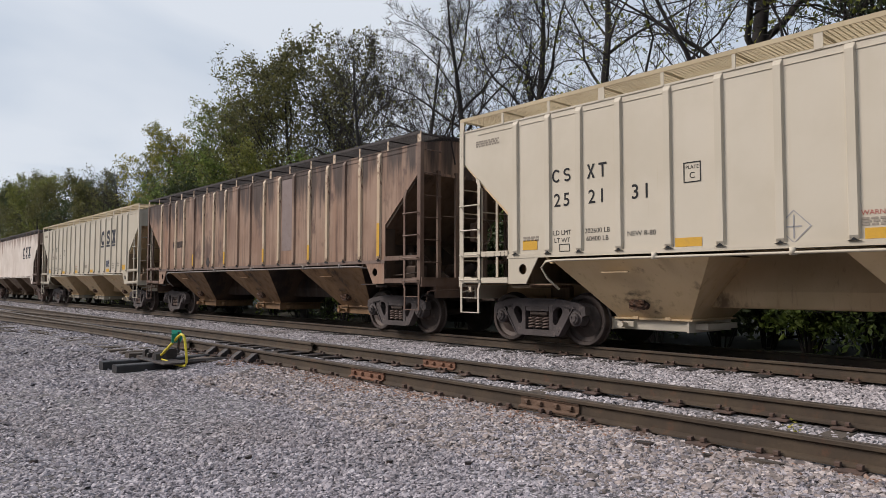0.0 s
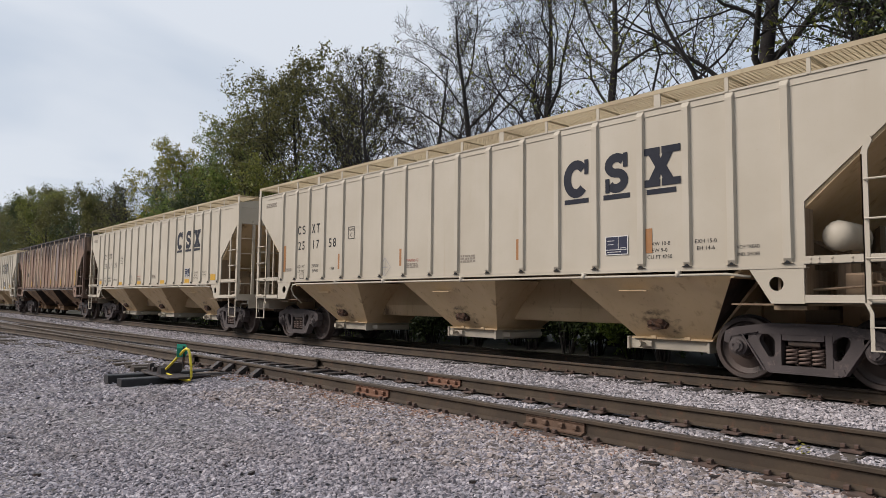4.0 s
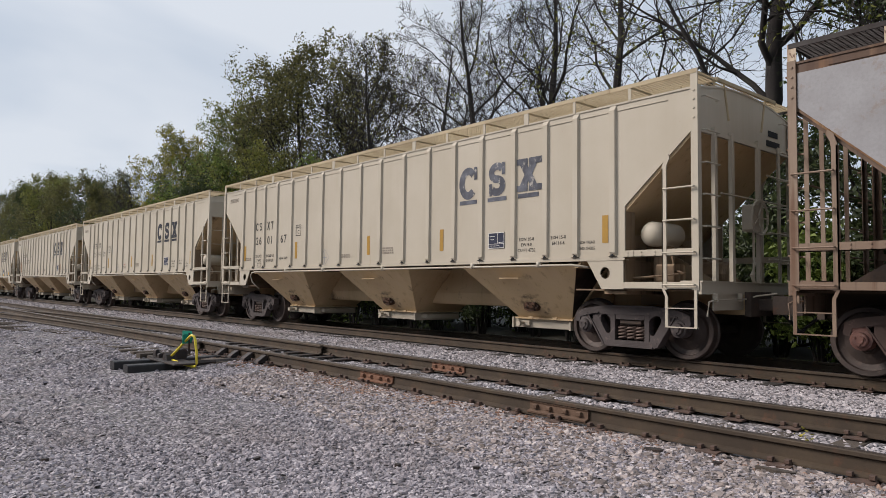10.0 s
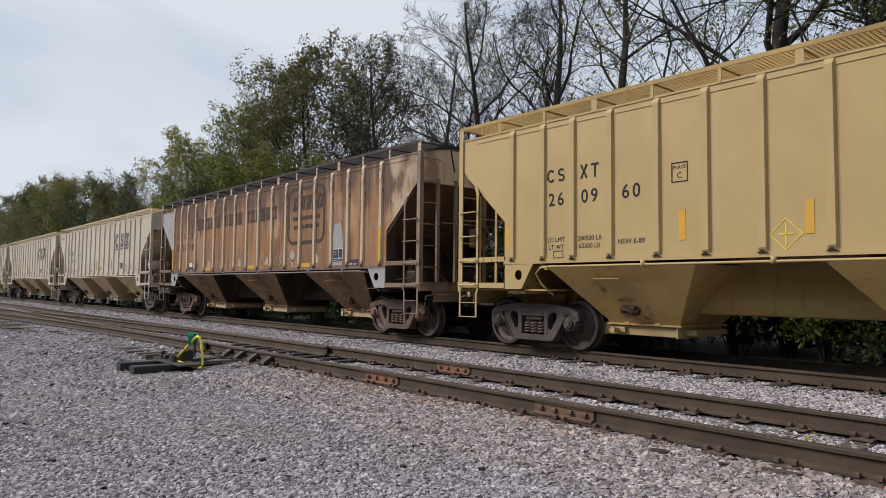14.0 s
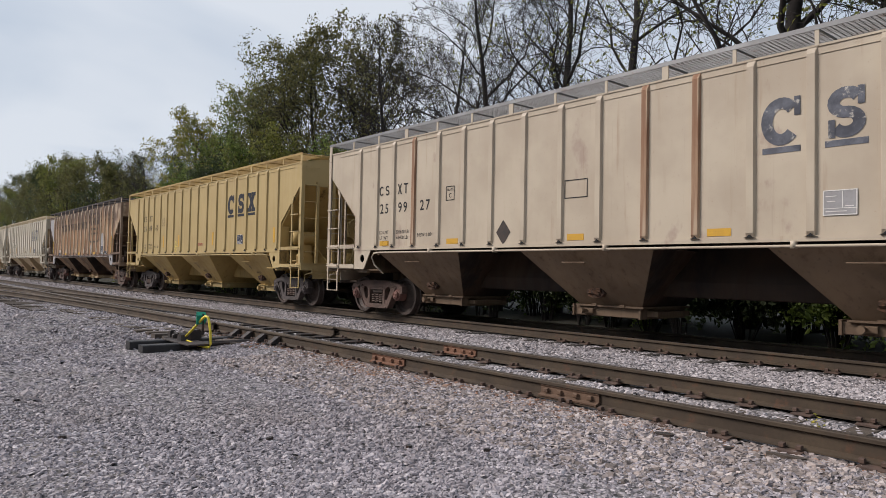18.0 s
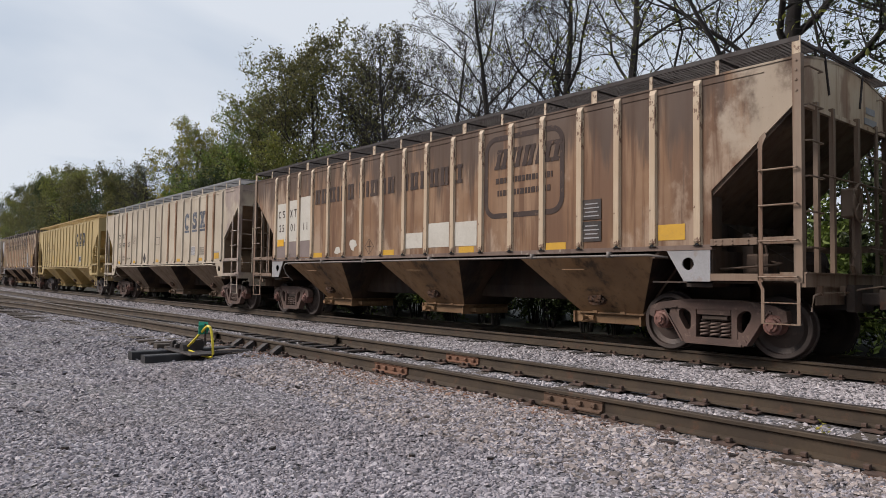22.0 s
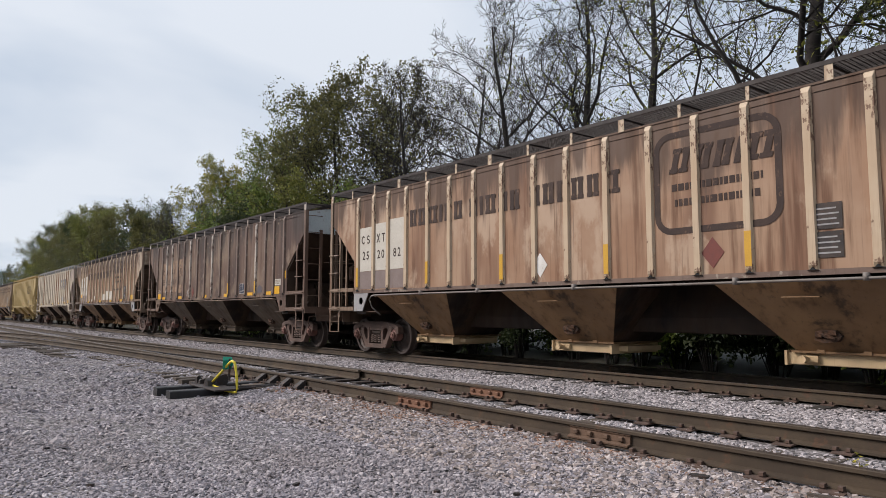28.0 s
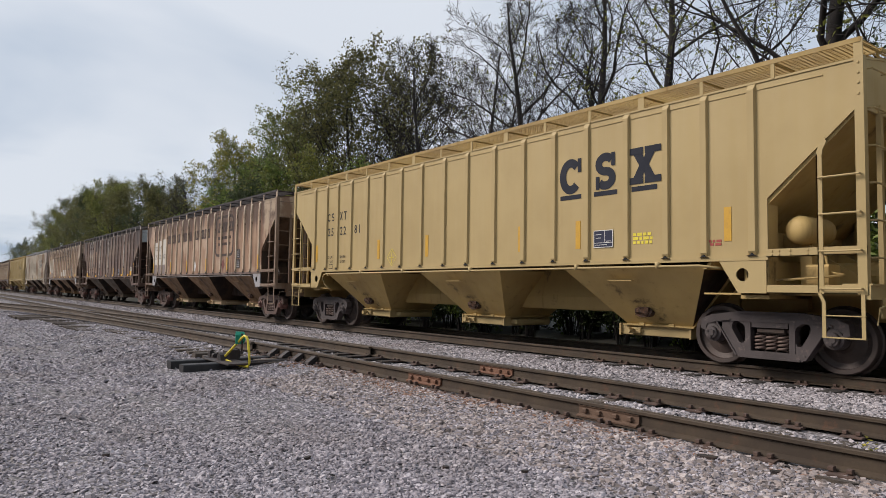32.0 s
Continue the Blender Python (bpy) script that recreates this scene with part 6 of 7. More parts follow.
def build_train():
    c = cream_car(-102.3, 0, "259040", "NEW 5-81", ("202100 LB", "60900 LB"))
    c = cream_car(-84.5, 1, "251984", "NEW 8-80", ("202600 LB", "60400 LB"))
    c = hopper_car(-66.7, "dusty smooth-sided covered hopper car with a brown-stained roof edge", dict(body=P_DUSTY, bay=P_WHITE_BAY, slope=P_BLACK_SLOPE, under=P_BLACK_SLOPE, gate=P_WHITE_BAY, rail=P_DARK_RAIL, board=P_DARK_BOARD, frame=M_FRAME, end=P_DUSTY, smooth=True))
    emblem(c, 12.6, 3.1, M_NAVY)
    bars(c, 3.2, 2.3, 1.2, 0.3, 2, M_BROWNINK)
    c = cream_car(-48.9, 0, "260115", "NEW 3-89", ("201500 LB", "61500 LB"), False)
    # sooty car
    c = hopper_car(-31.2, "soot-stained rusty brown covered hopper car with pale posts", SOOTED)
    flat(c, "grey_panel", rectangle(10.95, 2.0, 0.62, 1.95), M_MAUVE, "grey-mauve faded panel")
    post_strips(c, (17,), 0.75)
    post_strips(c, (4, 7, 10, 13), 0.38)
    bars(c, 3.2, 2.3, 1.2, 0.3, 1, M_BROWNINK)
    diamond(c, 5.7, 1.8, M_IRON, 0.2, False)
    # cars that pass close by
    cream_car(-13.35, 1, "252131", "NEW 8-80", ("202600 LB", "60400 LB"), False)
    cream_car(4.65, 0, "251758", "1-84", ("203100", "59900"), browned=True)
    cream_car(22.56, 2, "259439", "NEW 12-80", ("201500 LB", "61500 LB"))
    cream_car(40.42, 0, "260167", "NEW 3-89", ("201500 LB", "61500 LB"), True, M_BLACK, M_FADED, -0.1)
    c = system_car(58.33, P_BROWN[0], "252210", dict(brown(P_BROWN[0]), gate=P_CREAM_BAY), False)
    post_strips(c, (0, 17), 0.8)
    low_strips(c, (4.84, 8.26, 11.65), 0.46, 1.64, 0.12)
    label_plate(c, 13.3, 1.74, 0.46, 0.34)
    flat(c, "shoe_plate", rectangle(13.98, 1.64, 0.5, 0.15), M_LABEL, "dark blue stencilled plate")
    words(c, "COND. SHOES", 13.98, 1.66, 0.06, M_WHITE, 0.9, FACE - 0.004)
    flat(c, "shoe_plate", rectangle(3.25, 1.62, 0.46, 0.16), M_LABEL, "dark blue stencilled plate")
    words(c, "COND. SHOES", 3.25, 1.65, 0.06, M_WHITE, 0.85, FACE - 0.004)
    flat(c, "grey_corner", [(0.12, 3.49), (1.27, 2.44), (1.43, 2.44), (1.43, 3.95), (0.12, 3.95)], M_GREYPATCH, "pale grey repainted corner")
    for k, (sx, sw) in enumerate(((5.6, 0.5), (6.5, 0.55), (7.35, 0.6), (9.2, 0.5), (10.05, 0.6), (10.35, 0.5))):
        scrawl(c, sx, 1.72, sw, 0.4, k, M_CHALK)
    for k, bx in enumerate((4.9, 7.4, 9.3, 12.2)):
        flat(c, "paint_flake", [(bx - 0.11, 1.78), (bx + 0.07, 1.74), (bx + 0.15, 1.83), (bx + 0.09, 1.92), (bx + 0.01, 2.0), (bx - 0.08, 1.92)], M_CHALK, "patch of flaked pale paint")
    flat(c, "primer_patch", [(12.94, 1.66), (13.5, 1.66), (13.52, 2.3), (13.42, 2.75), (13.1, 2.7), (12.96, 2.2)], M_GREYPATCH, "grey primer patch")
    flat(c, "number_plate", rectangle(3.25, 1.80, 0.26, 0.14), M_WHITE, "small white plate")
    diamond(c, 3.75, 1.82, M_IRON, 0.2, False)
    diamond(c, 10.9, 1.98, M_GREYPATCH, 0.2, False)
    flat(c, "primer_patch", [(10.85, 1.66), (10.95, 1.66), (10.97, 1.86), (10.83, 1.86)], M_GREYPATCH, "grey drip below a placard")
    c = hopper_car(76.25, "straw yellow covered hopper car with dark lettering", YELLOW)
    road_marks(c, "260960", M_BLACK, "NEW 6-89", ("200500 LB", "62500 LB"), 0.15)
    emblem_at(c, M_NAVY)
    diamond(c, 6.45, 1.86, M_YELLOW)
    label_plate(c, 12.52)
    upright_strips(c, (1.36, 4.95, 6.75, 10.2, 14.95))
    bars(c, 9.05, 1.84, 0.42, 0.1, 2, M_REDINK)
    c = hopper_car(94.38, "chalky white covered hopper car with rust runs and a brown underside", WHITE)
    road_marks(c, "259927", M_BLACK, "NEW 2-89", ("201600 LB", "61400 LB"))
    emblem_at(c, M_FADED)
    low_strips(c, (2.55, 5.0, 8.25, 10.85, 13.2), 0.36, 1.66, 0.11)
    flat(c, "reflector", rectangle(14.72, 1.72, 0.42, 0.2), M_REFLECT, "faded yellow reflector")
    flat(c, "primer_patch", rectangle(14.72, 1.93, 0.44, 0.05), M_GREYPATCH, "grey paint patch")
    diamond(c, 6.5, 1.85, M_IRON, 0.24, False)
    part("stencil_box", outline(8.25, 2.55, 0.5, 0.32, 0.015), M_BLACK, c)
    label_plate(c, 12.45, 1.88, 0.4, 0.32, M_GREYPATCH, "faded grey stencilled label plate")
    bars(c, 13.3, 1.86, 0.42, 0.3, 4, M_PRINT)
    c = system_car(112.20, P_BROWN_PALE, "250111", None, True)
    flat(c, "reflector", rectangle(1.80, 2.0, 0.4, 0.2), M_BRIGHT, "yellow reflector", FACE - 0.006)
    flat(c, "paint_flake", [(4.86, 1.74), (5.02, 1.7), (5.18, 1.76), (5.13, 1.87), (5.06, 1.9), (4.95, 1.88)], M_NUMBERPATCH, "patch of flaked cream paint")
    flat(c, "paint_flake", [(5.6, 1.93), (5.7, 1.8), (5.8, 1.77), (5.84, 1.86), (5.95, 1.9), (5.9, 2.02), (5.75, 2.06), (5.62, 2.03)], M_NUMBERPATCH, "patch of flaked cream paint")
    part("stencil_box", outline(2.52, 1.68, 0.3, 0.17, 0.014), M_CHALK, c)
    low_strips(c, (4.0, 7.3, 10.05, 12.43), 0.46, 1.63, 0.13)
    flat(c, "reflector", rectangle(14.72, 1.72, 0.46, 0.24), M_REFLECT, "yellow reflector")
    for x, w, h in ((8.25, 0.7, 0.34), (9.14, 0.72, 0.52), (10.0, 0.72, 0.5)):
        flat(c, "number_patch", rectangle(x, 1.77, w, h), M_NUMBERPATCH, "cream paint patch")
    stacked_plates(c, 13.22, 1.75)
    diamond(c, 6.5, 1.86, M_BROWNINK, 0.2)
    c = hopper_car(130.12, "dark brown flaking covered hopper car with tan number patches", DARK)
    for i, z, h in ((1, 1.95, 1.3), (2, 1.95, 1.2), (3, 1.95, 1.36), (4, 2.62, 0.72), (4, 1.9, 0.34)):
        flat(c, "number_patch", rectangle((RIBS[i] + RIBS[i + 1]) / 2, z, RIBS[i + 1] - RIBS[i] - 0.16, h), P_TAN_PATCH, "tan number patch")
    for i, n in ((1, "25"), (2, "25"), (3, "88")):
        words(c, n, (RIBS[i] + RIBS[i + 1]) / 2 - 0.1, 2.28, 0.34, M_BROWNINK, 0.95, FACE - 0.004)
    small_mark(c, [(RIBS[i] + RIBS[i + 1]) / 2 - 0.1 for i in (1, 2, 3, 4)], 2.82, 0.26, M_BROWNINK, 0.006)
    low_strips(c, (2.5, 4.85, 7.95, 10.25, 12.5, 14.05), 0.44, 1.62, 0.12, M_BRIGHT)
    low_strips(c, (1.8, 14.65), 0.42, 1.65, 0.24, M_BRIGHT)
    diamond(c, 6.5, 1.88, M_DARKRED, 0.2, False)
    scrawl(c, 1.8, 1.9, 0.25, 0.22, 3, M_WHITE)
    scrawl(c, 5.9, 1.72, 0.3, 0.3, 5, M_WHITE)
    flat(c, "number_plate", rectangle(14.72, 1.92, 0.44, 0.2), M_NUMBERPATCH, "white stencilled plate")
    bars(c, 14.72, 1.945, 0.34, 0.15, 3, M_PRINT, FACE - 0.004)
    flat(c, "number_plate", rectangle(14.28, 1.62, 0.12, 0.14), M_GREYPATCH, "small grey plate")
    label_plate(c, 11.8, 1.72, 0.5, 0.34)
    flat(c, "blue_patch", [(13.1, 1.7), (13.48, 1.72), (13.52, 1.88), (13.3, 1.98), (13.14, 1.9)], M_BLUEGREY, "faded blue overspray")
    flat(c, "reflector", rectangle(15.24, 2.12, 0.1, 0.24), M_BRIGHT, "upright yellow reflector")
    post_strips(c, [min(range(18), key=lambda i: abs(RIBS[i] - x)) for x in (10.5, 12.9)], 0.4)
    c = system_car(148.31, P_BROWN[1], "252082", dict(brown(P_BROWN[1]), gate=P_CREAM_BAY), True)
    post_strips(c, (0, 4, 7, 10, 13, 17), 0.5)
    for x, m in ((8.05, M_WHITE), (11.55, M_DARKRED)):
        diamond(c, x, 1.95, m, 0.23, False)
    stacked_plates(c, 13.15, 1.78)
    c = hopper_car(166.30, "straw yellow covered hopper car with a dark emblem", YELLOW)
    road_marks(c, "252281", M_BLACK, "", ("201900", "61100"), 0.17, -0.05)
    emblem_at(c, M_NAVY)
    diamond(c, 5.75, 1.88, M_YELLOW)
    label_plate(c, 12.48)
    bars(c, 13.3, 1.86, 0.4, 0.2, 3, M_YELLOW)
    bars(c, 14.55, 1.78, 0.36, 0.1, 2, M_REDINK)
    upright_strips(c, (1.62, 5.11, 7.25, 10.4, 11.9, 14.78), h=0.5)
    cream_car(184.2, 1, "253310", "NEW 8-80", ("202600 LB", "60400 LB"))


build_train()
build_tracks()


# ---------------------------------------------------------------- trees
def grow(rng, height, radius, lean, spread, first, levels, counts, droop, reach):
    """Branches of one tree as polylines: (level, points, radii). The limbs leave a winding trunk widely and bend up again."""
    out = []

    def limb(p, d, length, r, level):
        n = (9, 7, 5, 3, 2)[level]
        pts, rad = [p.copy()], [r]
        for k in range(n):
            wander = rng.normal(0, 1, 3) * (0.075 if level == 0 else 0.2 if level == 1 else 0.26)
            d = d + wander + np.array([0, 0, (0.11 if level else 0.06) * droop])
            d = d / np.linalg.norm(d)
            p = p + d * length / n
            pts.append(p.copy())
            rad.append(max(0.006, r * (1 - (0.86 if level == 0 else 0.76) * (k + 1) / n)))
        out.append((level, pts, rad))
        if level >= levels:
            return
        f = first if level == 0 else 0.18
        for k in range(counts[level]):
            v = (k + rng.uniform(0.1, 0.95)) / counts[level]
            u = f + (1 - f) * v
            i = min(n - 1, int(u * n))
            q = pts[i] + (pts[i + 1] - pts[i]) * (u * n - i)
            axis = pts[i + 1] - pts[i]
            axis = axis / np.linalg.norm(axis)
            side = np.cross(axis, rng.normal(0, 1, 3))
            side = side / (np.linalg.norm(side) + 1e-6)
            a = radians(rng.uniform(44, 74) - 22 * v if level == 0 else rng.uniform(28, 66)) * spread
            nd = axis * math.cos(a) + side * math.sin(a)
            ln = length * (reach * rng.uniform(0.30, 0.46) * (1.0 - 0.62 * v ** 1.6) if level == 0 else rng.uniform(0.38, 0.66) * (1.1 - 0.45 * u))
            limb(q, nd, ln, max(0.007, rad[i] * (rng.uniform(0.26, 0.5) if level == 0 else rng.uniform(0.4, 0.62))), level + 1)
    d0 = np.array([lean[0], lean[1], 1.0])
    limb(np.zeros(3), d0 / np.linalg.norm(d0), height, radius, 0)
    return out


def tube_arrays(branches, sides_of):
    V, F, n0 = [], [], 0
    for level, pts, rad in branches:
        sides = sides_of(level)
        ang = np.arange(sides) * 2 * np.pi / sides
        ca, sa = np.cos(ang)[:, None], np.sin(ang)[:, None]
        m = len(pts)
        for i in range(m):
            d = pts[min(i + 1, m - 1)] - pts[max(i - 1, 0)]
            d = d / (np.linalg.norm(d) + 1e-9)
            a = np.cross(d, (0.31, 0.95, 0.05))
            a /= np.linalg.norm(a) + 1e-9
            b = np.cross(d, a)
            V.append(pts[i] + rad[i] * (ca * a + sa * b))
        for i in range(m - 1):
            for k in range(sides):
                F.append((n0 + i * sides + k, n0 + i * sides + (k + 1) % sides, n0 + (i + 1) * sides + (k + 1) % sides, n0 + (i + 1) * sides + k))
        n0 += m * sides
    me = bpy.data.meshes.new("limbs")
    me.from_pydata(np.concatenate(V).tolist(), [], F)
    me.shade_smooth()
    return me


def leaf_mesh(rng, centres, size, spread, per):
    """Small pointed leaves, folded along the middle, scattered round the twig points."""
    c = np.repeat(np.asarray(centres), per, axis=0)
    n = len(c)
    c = c + rng.normal(0, spread, (n, 3))
    a = rng.normal(0, 1, (n, 3))
    a /= np.linalg.norm(a, axis=1)[:, None]
    b = np.cross(a, rng.normal(0, 1, (n, 3)))
    b /= np.linalg.norm(b, axis=1)[:, None]
    s = size * rng.uniform(0.6, 1.4, (n, 1))
    nrm = np.cross(a, b)
    verts = np.stack([c - a * s, c - b * s * 0.55 + nrm * s * 0.25, c + a * s * 1.1, c + b * s * 0.55 + nrm * s * 0.25], 1).reshape(-1, 3)
    me = bpy.data.meshes.new("leaves")
    me.vertices.add(4 * n)
    me.vertices.foreach_set("co", verts.ravel())
    me.loops.add(4 * n)
    me.loops.foreach_set("vertex_index", np.arange(4 * n, dtype=np.int32))
    me.polygons.add(n)
    me.polygons.foreach_set("loop_start", np.arange(0, 4 * n, 4, dtype=np.int32))
    me.update(calc_edges=True)
    me.shade_flat()
    return me


def tree(x, y, height, radius, seed, leaves=0, leaf=None, leaf_size=0.07, spread=1.0, first=0.3, counts=(13, 7, 5, 4), lean=(0, 0), label="", low=0.0, high=9e9, blur=0.22, base=-0.7, droop=1.0, reach=1.0):
    rng = np.random.default_rng(seed)
    br = grow(rng, height, radius, lean, spread, first, len(counts), counts, droop, reach)
    top = max(p[2] for b in br for p in b[1])
    k = height / top
    br = [(l, [p * k for p in pts], rad) for l, pts, rad in br]
    if leaves > 3000:
        # a full crown stands over its foot
        mean = np.mean([p for l, pts, rad in br if l >= 2 for p in pts], axis=0)
        br = [(l, [p - np.array([mean[0], mean[1], 0]) * p[2] / mean[2] for p in pts], rad) for l, pts, rad in br]
    ob = tagged(new("tree"), label or "bare dark-branched tree with few leaves", "tree", "trees behind the tracks")
    ob.location = (x, y, base)
    trunk = [b for b in br if b[0] <= 1]
    twigs = [b for b in br if b[0] > 1]
    part("trunk", tube_arrays(trunk, lambda l: 9 if l == 0 else 6), M_BARK, ob)
    tagged(part("branchwork", tube_arrays(twigs, lambda l: 4 if l == 2 else 3), M_TWIG, ob), kind="stuff")
    if leaves:
        tips = np.array([p for l, pts, r in br if l >= len(counts) - 1 for p in pts[1:]])
        ok = (tips[:, 2] > low) & (tips[:, 2] < high)
        tips = tips[ok]
        pick = tips[rng.integers(0, len(tips), leaves // 3)]
        part("crown", leaf_mesh(rng, pick, leaf_size, blur, 3), leaf or M_LEAF_GREEN, ob)
    return ob


def shrub(x, y, w, h, seed, leaf, count=2600, size=0.068, label="dense green undergrowth shrub"):
    """A bush: thin stems from the ground and leaves in uneven clumps."""
    rng = np.random.default_rng(seed)
    ob = tagged(new("shrub"), label, "shrub", "undergrowth behind the tracks")
    ob.location = (x, y, -0.75)
    stems, tips = [], []
    for k in range(16):
        a, r = rng.uniform(0, 6.283), rng.uniform(0.15, 1) ** 0.6
        end = np.array([w / 2 * r * math.cos(a), w / 2 * r * 0.7 * math.sin(a), h * rng.uniform(0.45, 1.0) * (1.1 - 0.45 * r)])
        mid = end * np.array([0.45, 0.45, 0.6]) + rng.normal(0, 0.12, 3)
        stems.append((2, [np.array([0.12 * math.cos(a), 0.12 * math.sin(a), 0]), mid, end], [0.025, 0.016, 0.006]))
        tips += [mid + (end - mid) * u + rng.normal(0, 0.16 * w / 2, 3) * np.array([1, 0.8, 0.9]) for u in rng.uniform(-0.3, 1.05, 14)]
    tips = [t for t in tips if t[2] > 0.05]
    tagged(part("stemwork", tube_arrays(stems, lambda l: 4), M_TWIG, ob), kind="stuff")
    pick = np.array(tips)[rng.integers(0, len(tips), count // 4)]
    part("foliage", leaf_mesh(rng, pick, size, 0.13, 4), leaf, ob)
    return ob


def build_trees():
    bare = "tall bare tree with dark limbs and sparse leaves"
    # tall, nearly bare trees beside the train
    tree(-9.7, 19.5, 18.5, 0.40, 21, 2600, M_LEAF_OLIVE, 0.07, 1.0, 0.28, (15, 9, 6, 4), (0.03, 0), bare, blur=0.14)
    tree(-13.6, 19.5, 18.0, 0.26, 22, 2600, M_LEAF_OLIVE, 0.065, 1.0, 0.25, (16, 8, 6, 4), (0.04, 0), bare, blur=0.14)
    tree(-16.9, 19.5, 17.5, 0.30, 23, 500, M_LEAF_OLIVE, 0.06, 1.0, 0.28, (16, 9, 6, 4), (0.0, 0), bare, blur=0.12)
    tree(-20.5, 19.5, 15.4, 0.24, 24, 350, M_LEAF_BROWN, 0.06, 1.0, 0.30, (14, 8, 6, 4), (-0.05, 0), bare, blur=0.12)
    tree(-23.8, 20.0, 14.2, 0.18, 25, 700, M_LEAF_OLIVE, 0.06, 0.85, 0.25, (16, 8, 5, 4), (0.02, 0), bare, blur=0.12)
    tree(-28.6, 20.4, 15.0, 0.20, 26, 1600, M_LEAF_BROWN, 0.06, 0.8, 0.2, (18, 8, 6, 4), (0.0, 0), bare, blur=0.12)
    tree(-5.8, 20.0, 18.5, 0.26, 27, 3600, M_LEAF_OLIVE, 0.07, 1.0, 0.3, (15, 8, 6, 4), (0.03, 0), bare, blur=0.14)
    tree(-2.0, 21.5, 18.0, 0.26, 28, 3600, M_LEAF_OLIVE, 0.07, 1.0, 0.3, (14, 8, 5, 4), (0.0, 0), bare, blur=0.14)
    for k, (x, y, h) in enumerate(((-4.6, 18.6, 12.5), (-2.2, 18.2, 11.0), (0.6, 18.8, 11.5))):
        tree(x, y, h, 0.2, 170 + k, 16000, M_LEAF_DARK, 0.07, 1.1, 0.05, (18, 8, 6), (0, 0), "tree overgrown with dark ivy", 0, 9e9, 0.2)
    # leafy trees further along
    leafy = "leafy tree turning olive in autumn"
    thin = "tree with brown-green thinning leaves"
    gold = "rounded tree with yellowing leaves"
    half = "spreading half-bare tree with thin twigs"
    for i, (x, y, h, leaf, n, name, wide) in enumerate((
            (-31.4, 20.8, 14.6, M_LEAF_BROWN, 5000, thin, 0.85), (-37.0, 20.5, 16.2, M_LEAF_BROWN, 19000, "dense round tree with brown-green leaves", 1.05), (-33.8, 21.5, 14.4, M_LEAF_BROWN, 9000, thin, 0.9),
            (-43.4, 20.5, 14.8, M_LEAF_OLIVE, 15000, leafy, 1.15), (-48.2, 20.8, 13.6, M_LEAF_GREEN, 14000, leafy, 1.2), (-55.2, 20.5, 13.9, M_LEAF_YELLOW, 18000, gold, 1.1), (-51.8, 21.0, 12.4, M_LEAF_OLIVE, 11000, leafy, 1.15),
            (-60.0, 20.5, 12.4, M_LEAF_OLIVE, 5000, thin, 1.1), (-66.0, 20.5, 12.2, M_LEAF_BROWN, 2400, half, 1.15), (-73.5, 20.5, 11.4, M_LEAF_BROWN, 1500, half, 1.2))):
        tree(x, y, h * 1.05, 0.25, 131 + i, n, leaf, 0.08, wide, 0.12, (20, 8, 5, 4), (0, 0), name, 0, 9e9, 0.16, reach=1.25)
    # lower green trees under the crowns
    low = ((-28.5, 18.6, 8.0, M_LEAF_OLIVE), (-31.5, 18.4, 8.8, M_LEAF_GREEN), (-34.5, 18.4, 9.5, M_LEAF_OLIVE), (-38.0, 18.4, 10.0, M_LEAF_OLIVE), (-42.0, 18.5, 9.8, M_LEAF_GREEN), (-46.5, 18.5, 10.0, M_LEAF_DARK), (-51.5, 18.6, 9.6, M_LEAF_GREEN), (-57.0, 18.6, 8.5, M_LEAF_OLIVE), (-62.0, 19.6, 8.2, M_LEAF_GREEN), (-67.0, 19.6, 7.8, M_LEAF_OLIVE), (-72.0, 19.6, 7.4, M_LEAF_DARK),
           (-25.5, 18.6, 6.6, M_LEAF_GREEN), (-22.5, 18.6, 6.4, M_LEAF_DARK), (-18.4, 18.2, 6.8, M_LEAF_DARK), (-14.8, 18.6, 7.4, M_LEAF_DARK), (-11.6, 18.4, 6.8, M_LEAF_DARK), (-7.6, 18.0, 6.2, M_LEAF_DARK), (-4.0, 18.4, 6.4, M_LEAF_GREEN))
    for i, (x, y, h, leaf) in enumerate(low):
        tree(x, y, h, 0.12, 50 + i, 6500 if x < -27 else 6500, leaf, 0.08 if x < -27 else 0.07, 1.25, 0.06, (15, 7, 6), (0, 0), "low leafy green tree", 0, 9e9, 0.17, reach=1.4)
    # far woods along the line
    far = [(-79, 22, 11.0), (-84.5, 21, 13.4), (-91, 23, 15.6), (-97, 22, 16.2), (-104, 21, 16.8), (-111, 22, 18.2), (-119, 22, 17.2), (-128, 22, 17.6), (-138, 23, 18.6), (-150, 23, 20.4), (-168, 24, 21), (-186, 25, 19.5), (-212, 26, 18), (-245, 27, 18), (-300, 28, 19)]
    for i, (x, y, h) in enumerate(far):
        tree(x, y, h, 0.25, 70 + i, 15000, (M_LEAF_OLIVE, M_LEAF_BROWN, M_LEAF_DARK, M_LEAF_BROWN)[i % 4] if i != 12 else M_LEAF_YELLOW, 0.105, 1.3, 0.06, (16, 8, 5), (0, 0), "distant rounded tree in autumn leaf", 0, 9e9, 0.26, reach=1.35)
    # undergrowth along the far edge of the ballast
    rng = random.Random(9)
    x = 5.0
    k = 0
    row = []
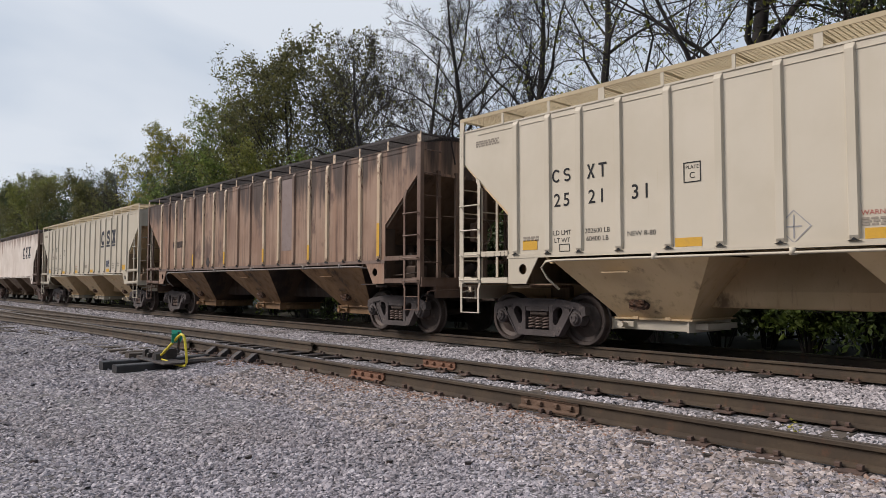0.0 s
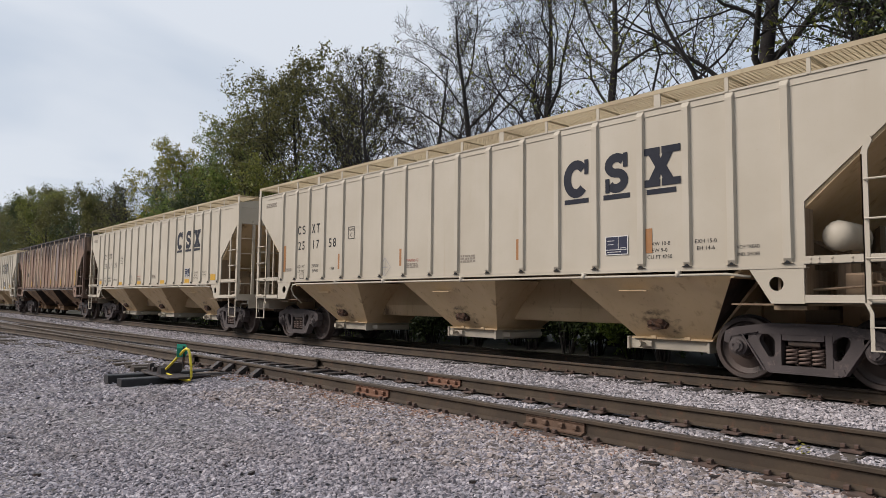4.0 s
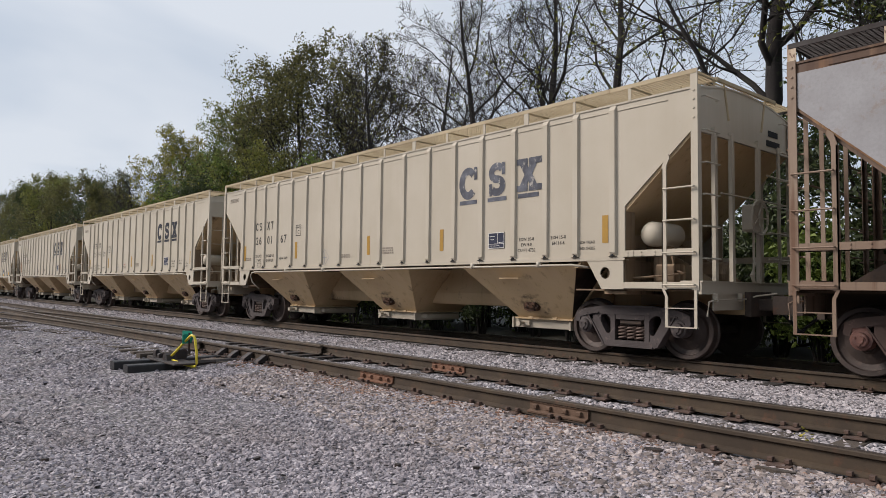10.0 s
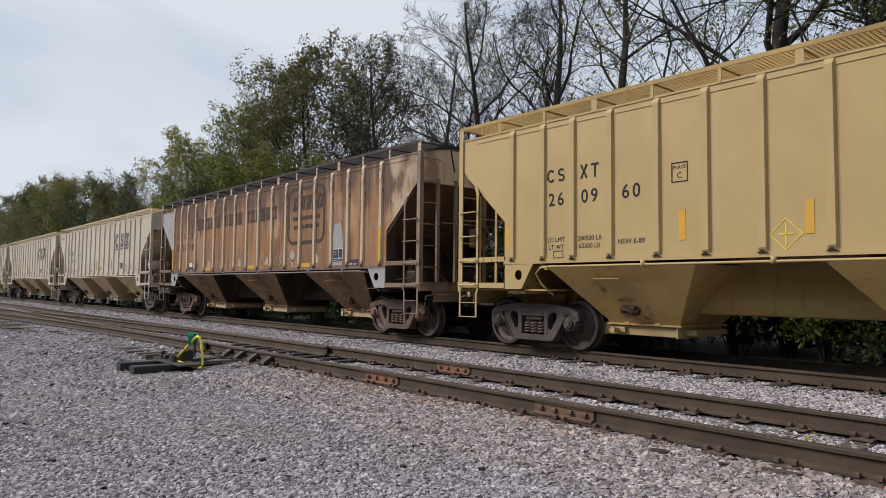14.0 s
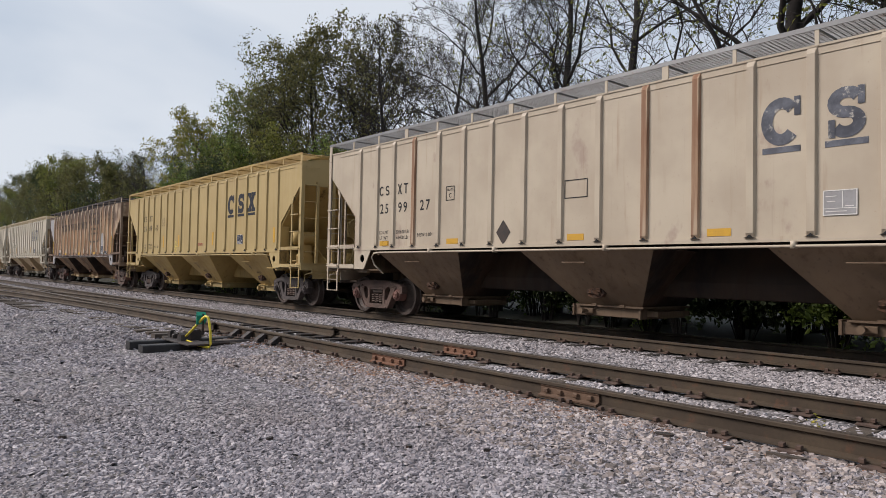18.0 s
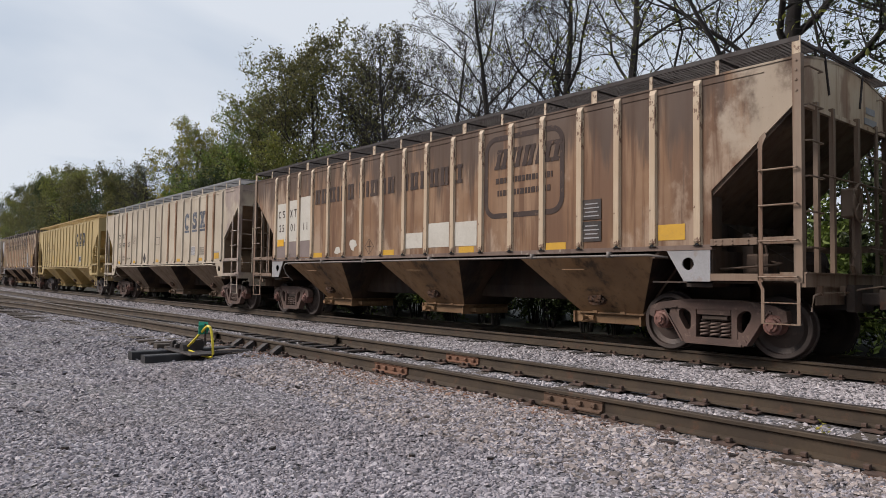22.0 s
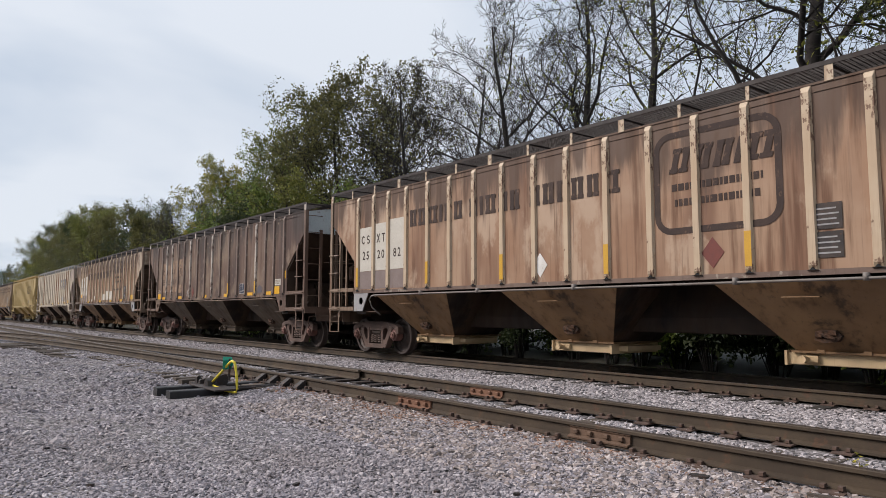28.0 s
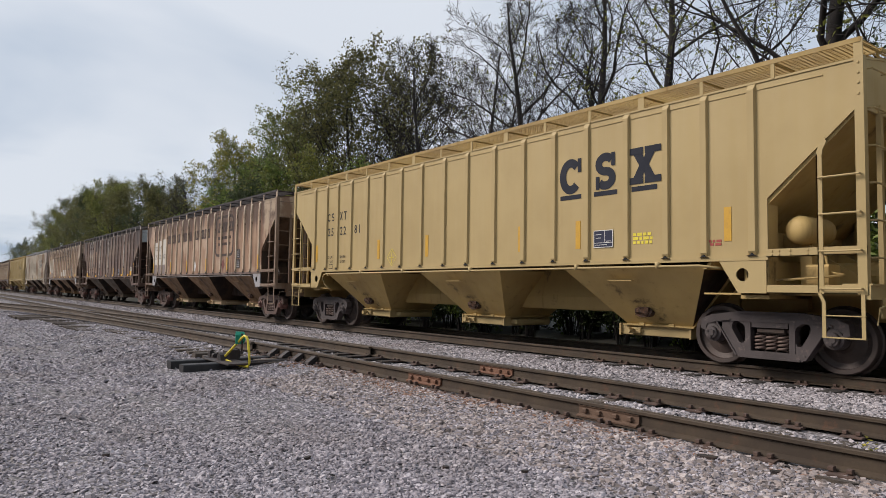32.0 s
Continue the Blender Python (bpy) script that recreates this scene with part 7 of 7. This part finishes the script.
    while x > -64:
        w, h = rng.uniform(2.4, 3.4), rng.uniform(4.4, 6.4)
        # three shrubs in four take the leaf colour darkened for shade
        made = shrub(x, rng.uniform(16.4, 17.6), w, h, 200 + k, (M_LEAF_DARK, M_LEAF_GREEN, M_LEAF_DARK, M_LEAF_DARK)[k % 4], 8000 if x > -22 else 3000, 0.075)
        row.append(made)
        x -= rng.uniform(0.95, 1.5) if x > -30 else rng.uniform(1.5, 2.4)
        k += 1
    # a second, deeper row that closes the wood behind
    for i in range(44):
        m = pose(9.0 - 1.9 * i, rng.uniform(19.5, 24.0), -0.75, 0, 0, rng.uniform(0, 360))
        copy_thing(row[i % 16], m)


build_trees()


# ---------------------------------------------------------------- switch stand
def build_switch_stand():
    st = tagged(new("switch_stand"), "low black switch stand with a yellow handle and green target", "switch stand")
    st.location = (-11.6, 4.2, -0.2)
    tie = Shape()
    tie.box(-2.1, 2.1, -0.115, 0.115, -0.2, 0.0, 0.014)
    tie = tie.mesh("head_tie")
    for x in (-12.33, -11.62):
        t = tagged(part("head_tie", tie, M_TARTIE), "long black tarred timber head tie", "timber", "head ties of the switch")
        t.matrix_basis = pose(x, 5.52, -0.195, 0, 0, 90)
    base = Shape()
    base.box(-0.75, 0.5, -0.2, 0.2, 0.0, 0.025, 0.004)
    base.box(-0.55, -0.25, 0.08, 0.29, 0.025, 0.19, 0.03)
    base.prism_y([(-0.34, 0.02), (-0.12, 0.02), (-0.16, 0.12), (-0.22, 0.15), (-0.3, 0.12)], -0.1, 0.06)
    part("base", base, M_IRON, st, "dark iron stand casting")
    latch = Shape()
    latch.box(-0.95, -0.83, -0.05, 0.05, 0.0, 0.15, 0.02)
    latch.box(-1.0, -0.76, -0.1, 0.1, 0.0, 0.03)
    latch.tube([(-0.9, 0.0, 0.14), (-0.72, 0.05, 0.09)], 0.02)
    latch.box(-0.72, -0.64, -0.06, 0.04, 0.0, 0.1, 0.02)
    part("latch", latch, M_IRON, st, "black foot latch")
    spindle = Shape()
    spindle.tube([(0.25, 0.12, 0.15), (0.25, 0.12, 0.50)], 0.02, 8)
    part("spindle", spindle, M_IRON, st)
    for rot, dz in ((25, 0.03), (115, -0.02)):
        tg = Shape()
        tg.prism_y([(-0.15, 0.35), (0.04, 0.35), (0.08, 0.42), (0.04, 0.5), (-0.15, 0.5)], -0.004, 0.004)
        ob = part("target", tg, M_GREEN, st, "green enamel target plate")
        ob.matrix_basis = pose(0.25, 0.12, dz, 0, 0, rot)
    h = Shape()
    h.tube([(-0.22, -0.02, 0.06), (0.1, 0.02, 0.25), (0.40, 0.06, 0.44), (0.47, 0.075, 0.475), (0.53, 0.09, 0.46), (0.555, 0.10, 0.41), (0.575, 0.12, 0.22), (0.58, 0.13, 0.03), (0.55, 0.12, -0.02), (0.49, 0.10, -0.03), (0.2, 0.04, -0.01), (-0.22, -0.02, 0.04)], 0.021, 8)
    part("handle", h.mesh("handle", True), M_YELLOW, st, "bent yellow throw handle")
    rod = Shape()
    rod.tube([(0.2, 0.25, 0.02), (0.2, 1.5, 0.0)], 0.022, 8)
    part("connecting_rod", rod, M_IRON, st)


def build_weeds():
    for k, (x, y) in enumerate(((-1.75, 6.55), (-2.35, 5.9))):
        rng = np.random.default_rng(900 + k)
        w = tagged(new("weed"), "small yellow-green weed between the rails", "weed")
        w.location = (x, y, -0.2)
        part("leaves", leaf_mesh(rng, [(0, 0, 0.05 + 0.02 * i) for i in range(6)], 0.018, 0.03, 4), M_LEAF_YELLOW, w)


def build_chips():
    """Dark flat pieces that lie loose on the gravel: bark, slate and tie splinters."""
    spots = ((-2.19, 5.05, 0.15, 0.07, 20), (-3.1, 4.93, 0.10, 0.045, 5), (-2.57, 4.95, 0.055, 0.035, 50), (-4.23, 3.23, 0.035, 0.022, 10), (-3.75, 3.6, 0.03, 0.02, 70), (-5.19, 2.55, 0.04, 0.025, 120), (-6.24, 1.26, 0.04, 0.025, 30))
    for k, (x, y, a, b, turn_by) in enumerate(spots):
        rng = random.Random(60 + k)
        ring = [(a * math.cos(6.28319 * i / 7) * rng.uniform(0.75, 1.1), b * math.sin(6.28319 * i / 7) * rng.uniform(0.75, 1.1)) for i in range(7)]
        s = Shape()
        s.prism_z(ring, -0.02, 0.012)
        ob = tagged(part("flat_stone", s, M_IRON if k else M_TIE), "dark flat chip lying on the gravel", "stone", "dark chips on the gravel")
        ob.matrix_basis = pose(x, y, lie(x, y) + 0.014, rng.uniform(-6, 6), rng.uniform(-6, 6), turn_by)


build_switch_stand()
build_weeds()
build_chips()
build_gravel()


# ---------------------------------------------------------------- movement
ROLLED = ((0.0, -3.41), (0.5, 0.0), (2.0, 10.22), (3.5, 20.31), (5.0, 30.2), (6.5, 39.97), (8.0, 49.6), (9.5, 59.05), (11.0, 68.4), (12.5, 77.58), (14.0, 86.67), (15.5, 95.61), (17.0, 104.48), (18.5, 113.15), (20.0, 121.61), (21.5, 129.98), (23.0, 138.26), (24.5, 146.5), (26.0, 154.65), (27.5, 162.74), (29.0, 170.72), (30.5, 178.67), (32.0, 186.6))


def travel(t):
    """Metres that the train has rolled to the left since half a second into the clip; it slows slightly."""
    return float(np.interp(t, [k[0] for k in ROLLED], [k[1] for k in ROLLED]))


def motions():
    for car, x in CARS:
        walk(car, [(k * 0.5, pose(x - travel(k * 0.5), MAIN, 0)) for k in range(65)])
    for w in WHEELS:
        x, y, z = w.location
        walk(w, [(k * 0.1, pose(x, y, z, 0, -math.degrees(travel(k * 0.1) / WHEEL_R), 0)) for k in range(321)])


motions()
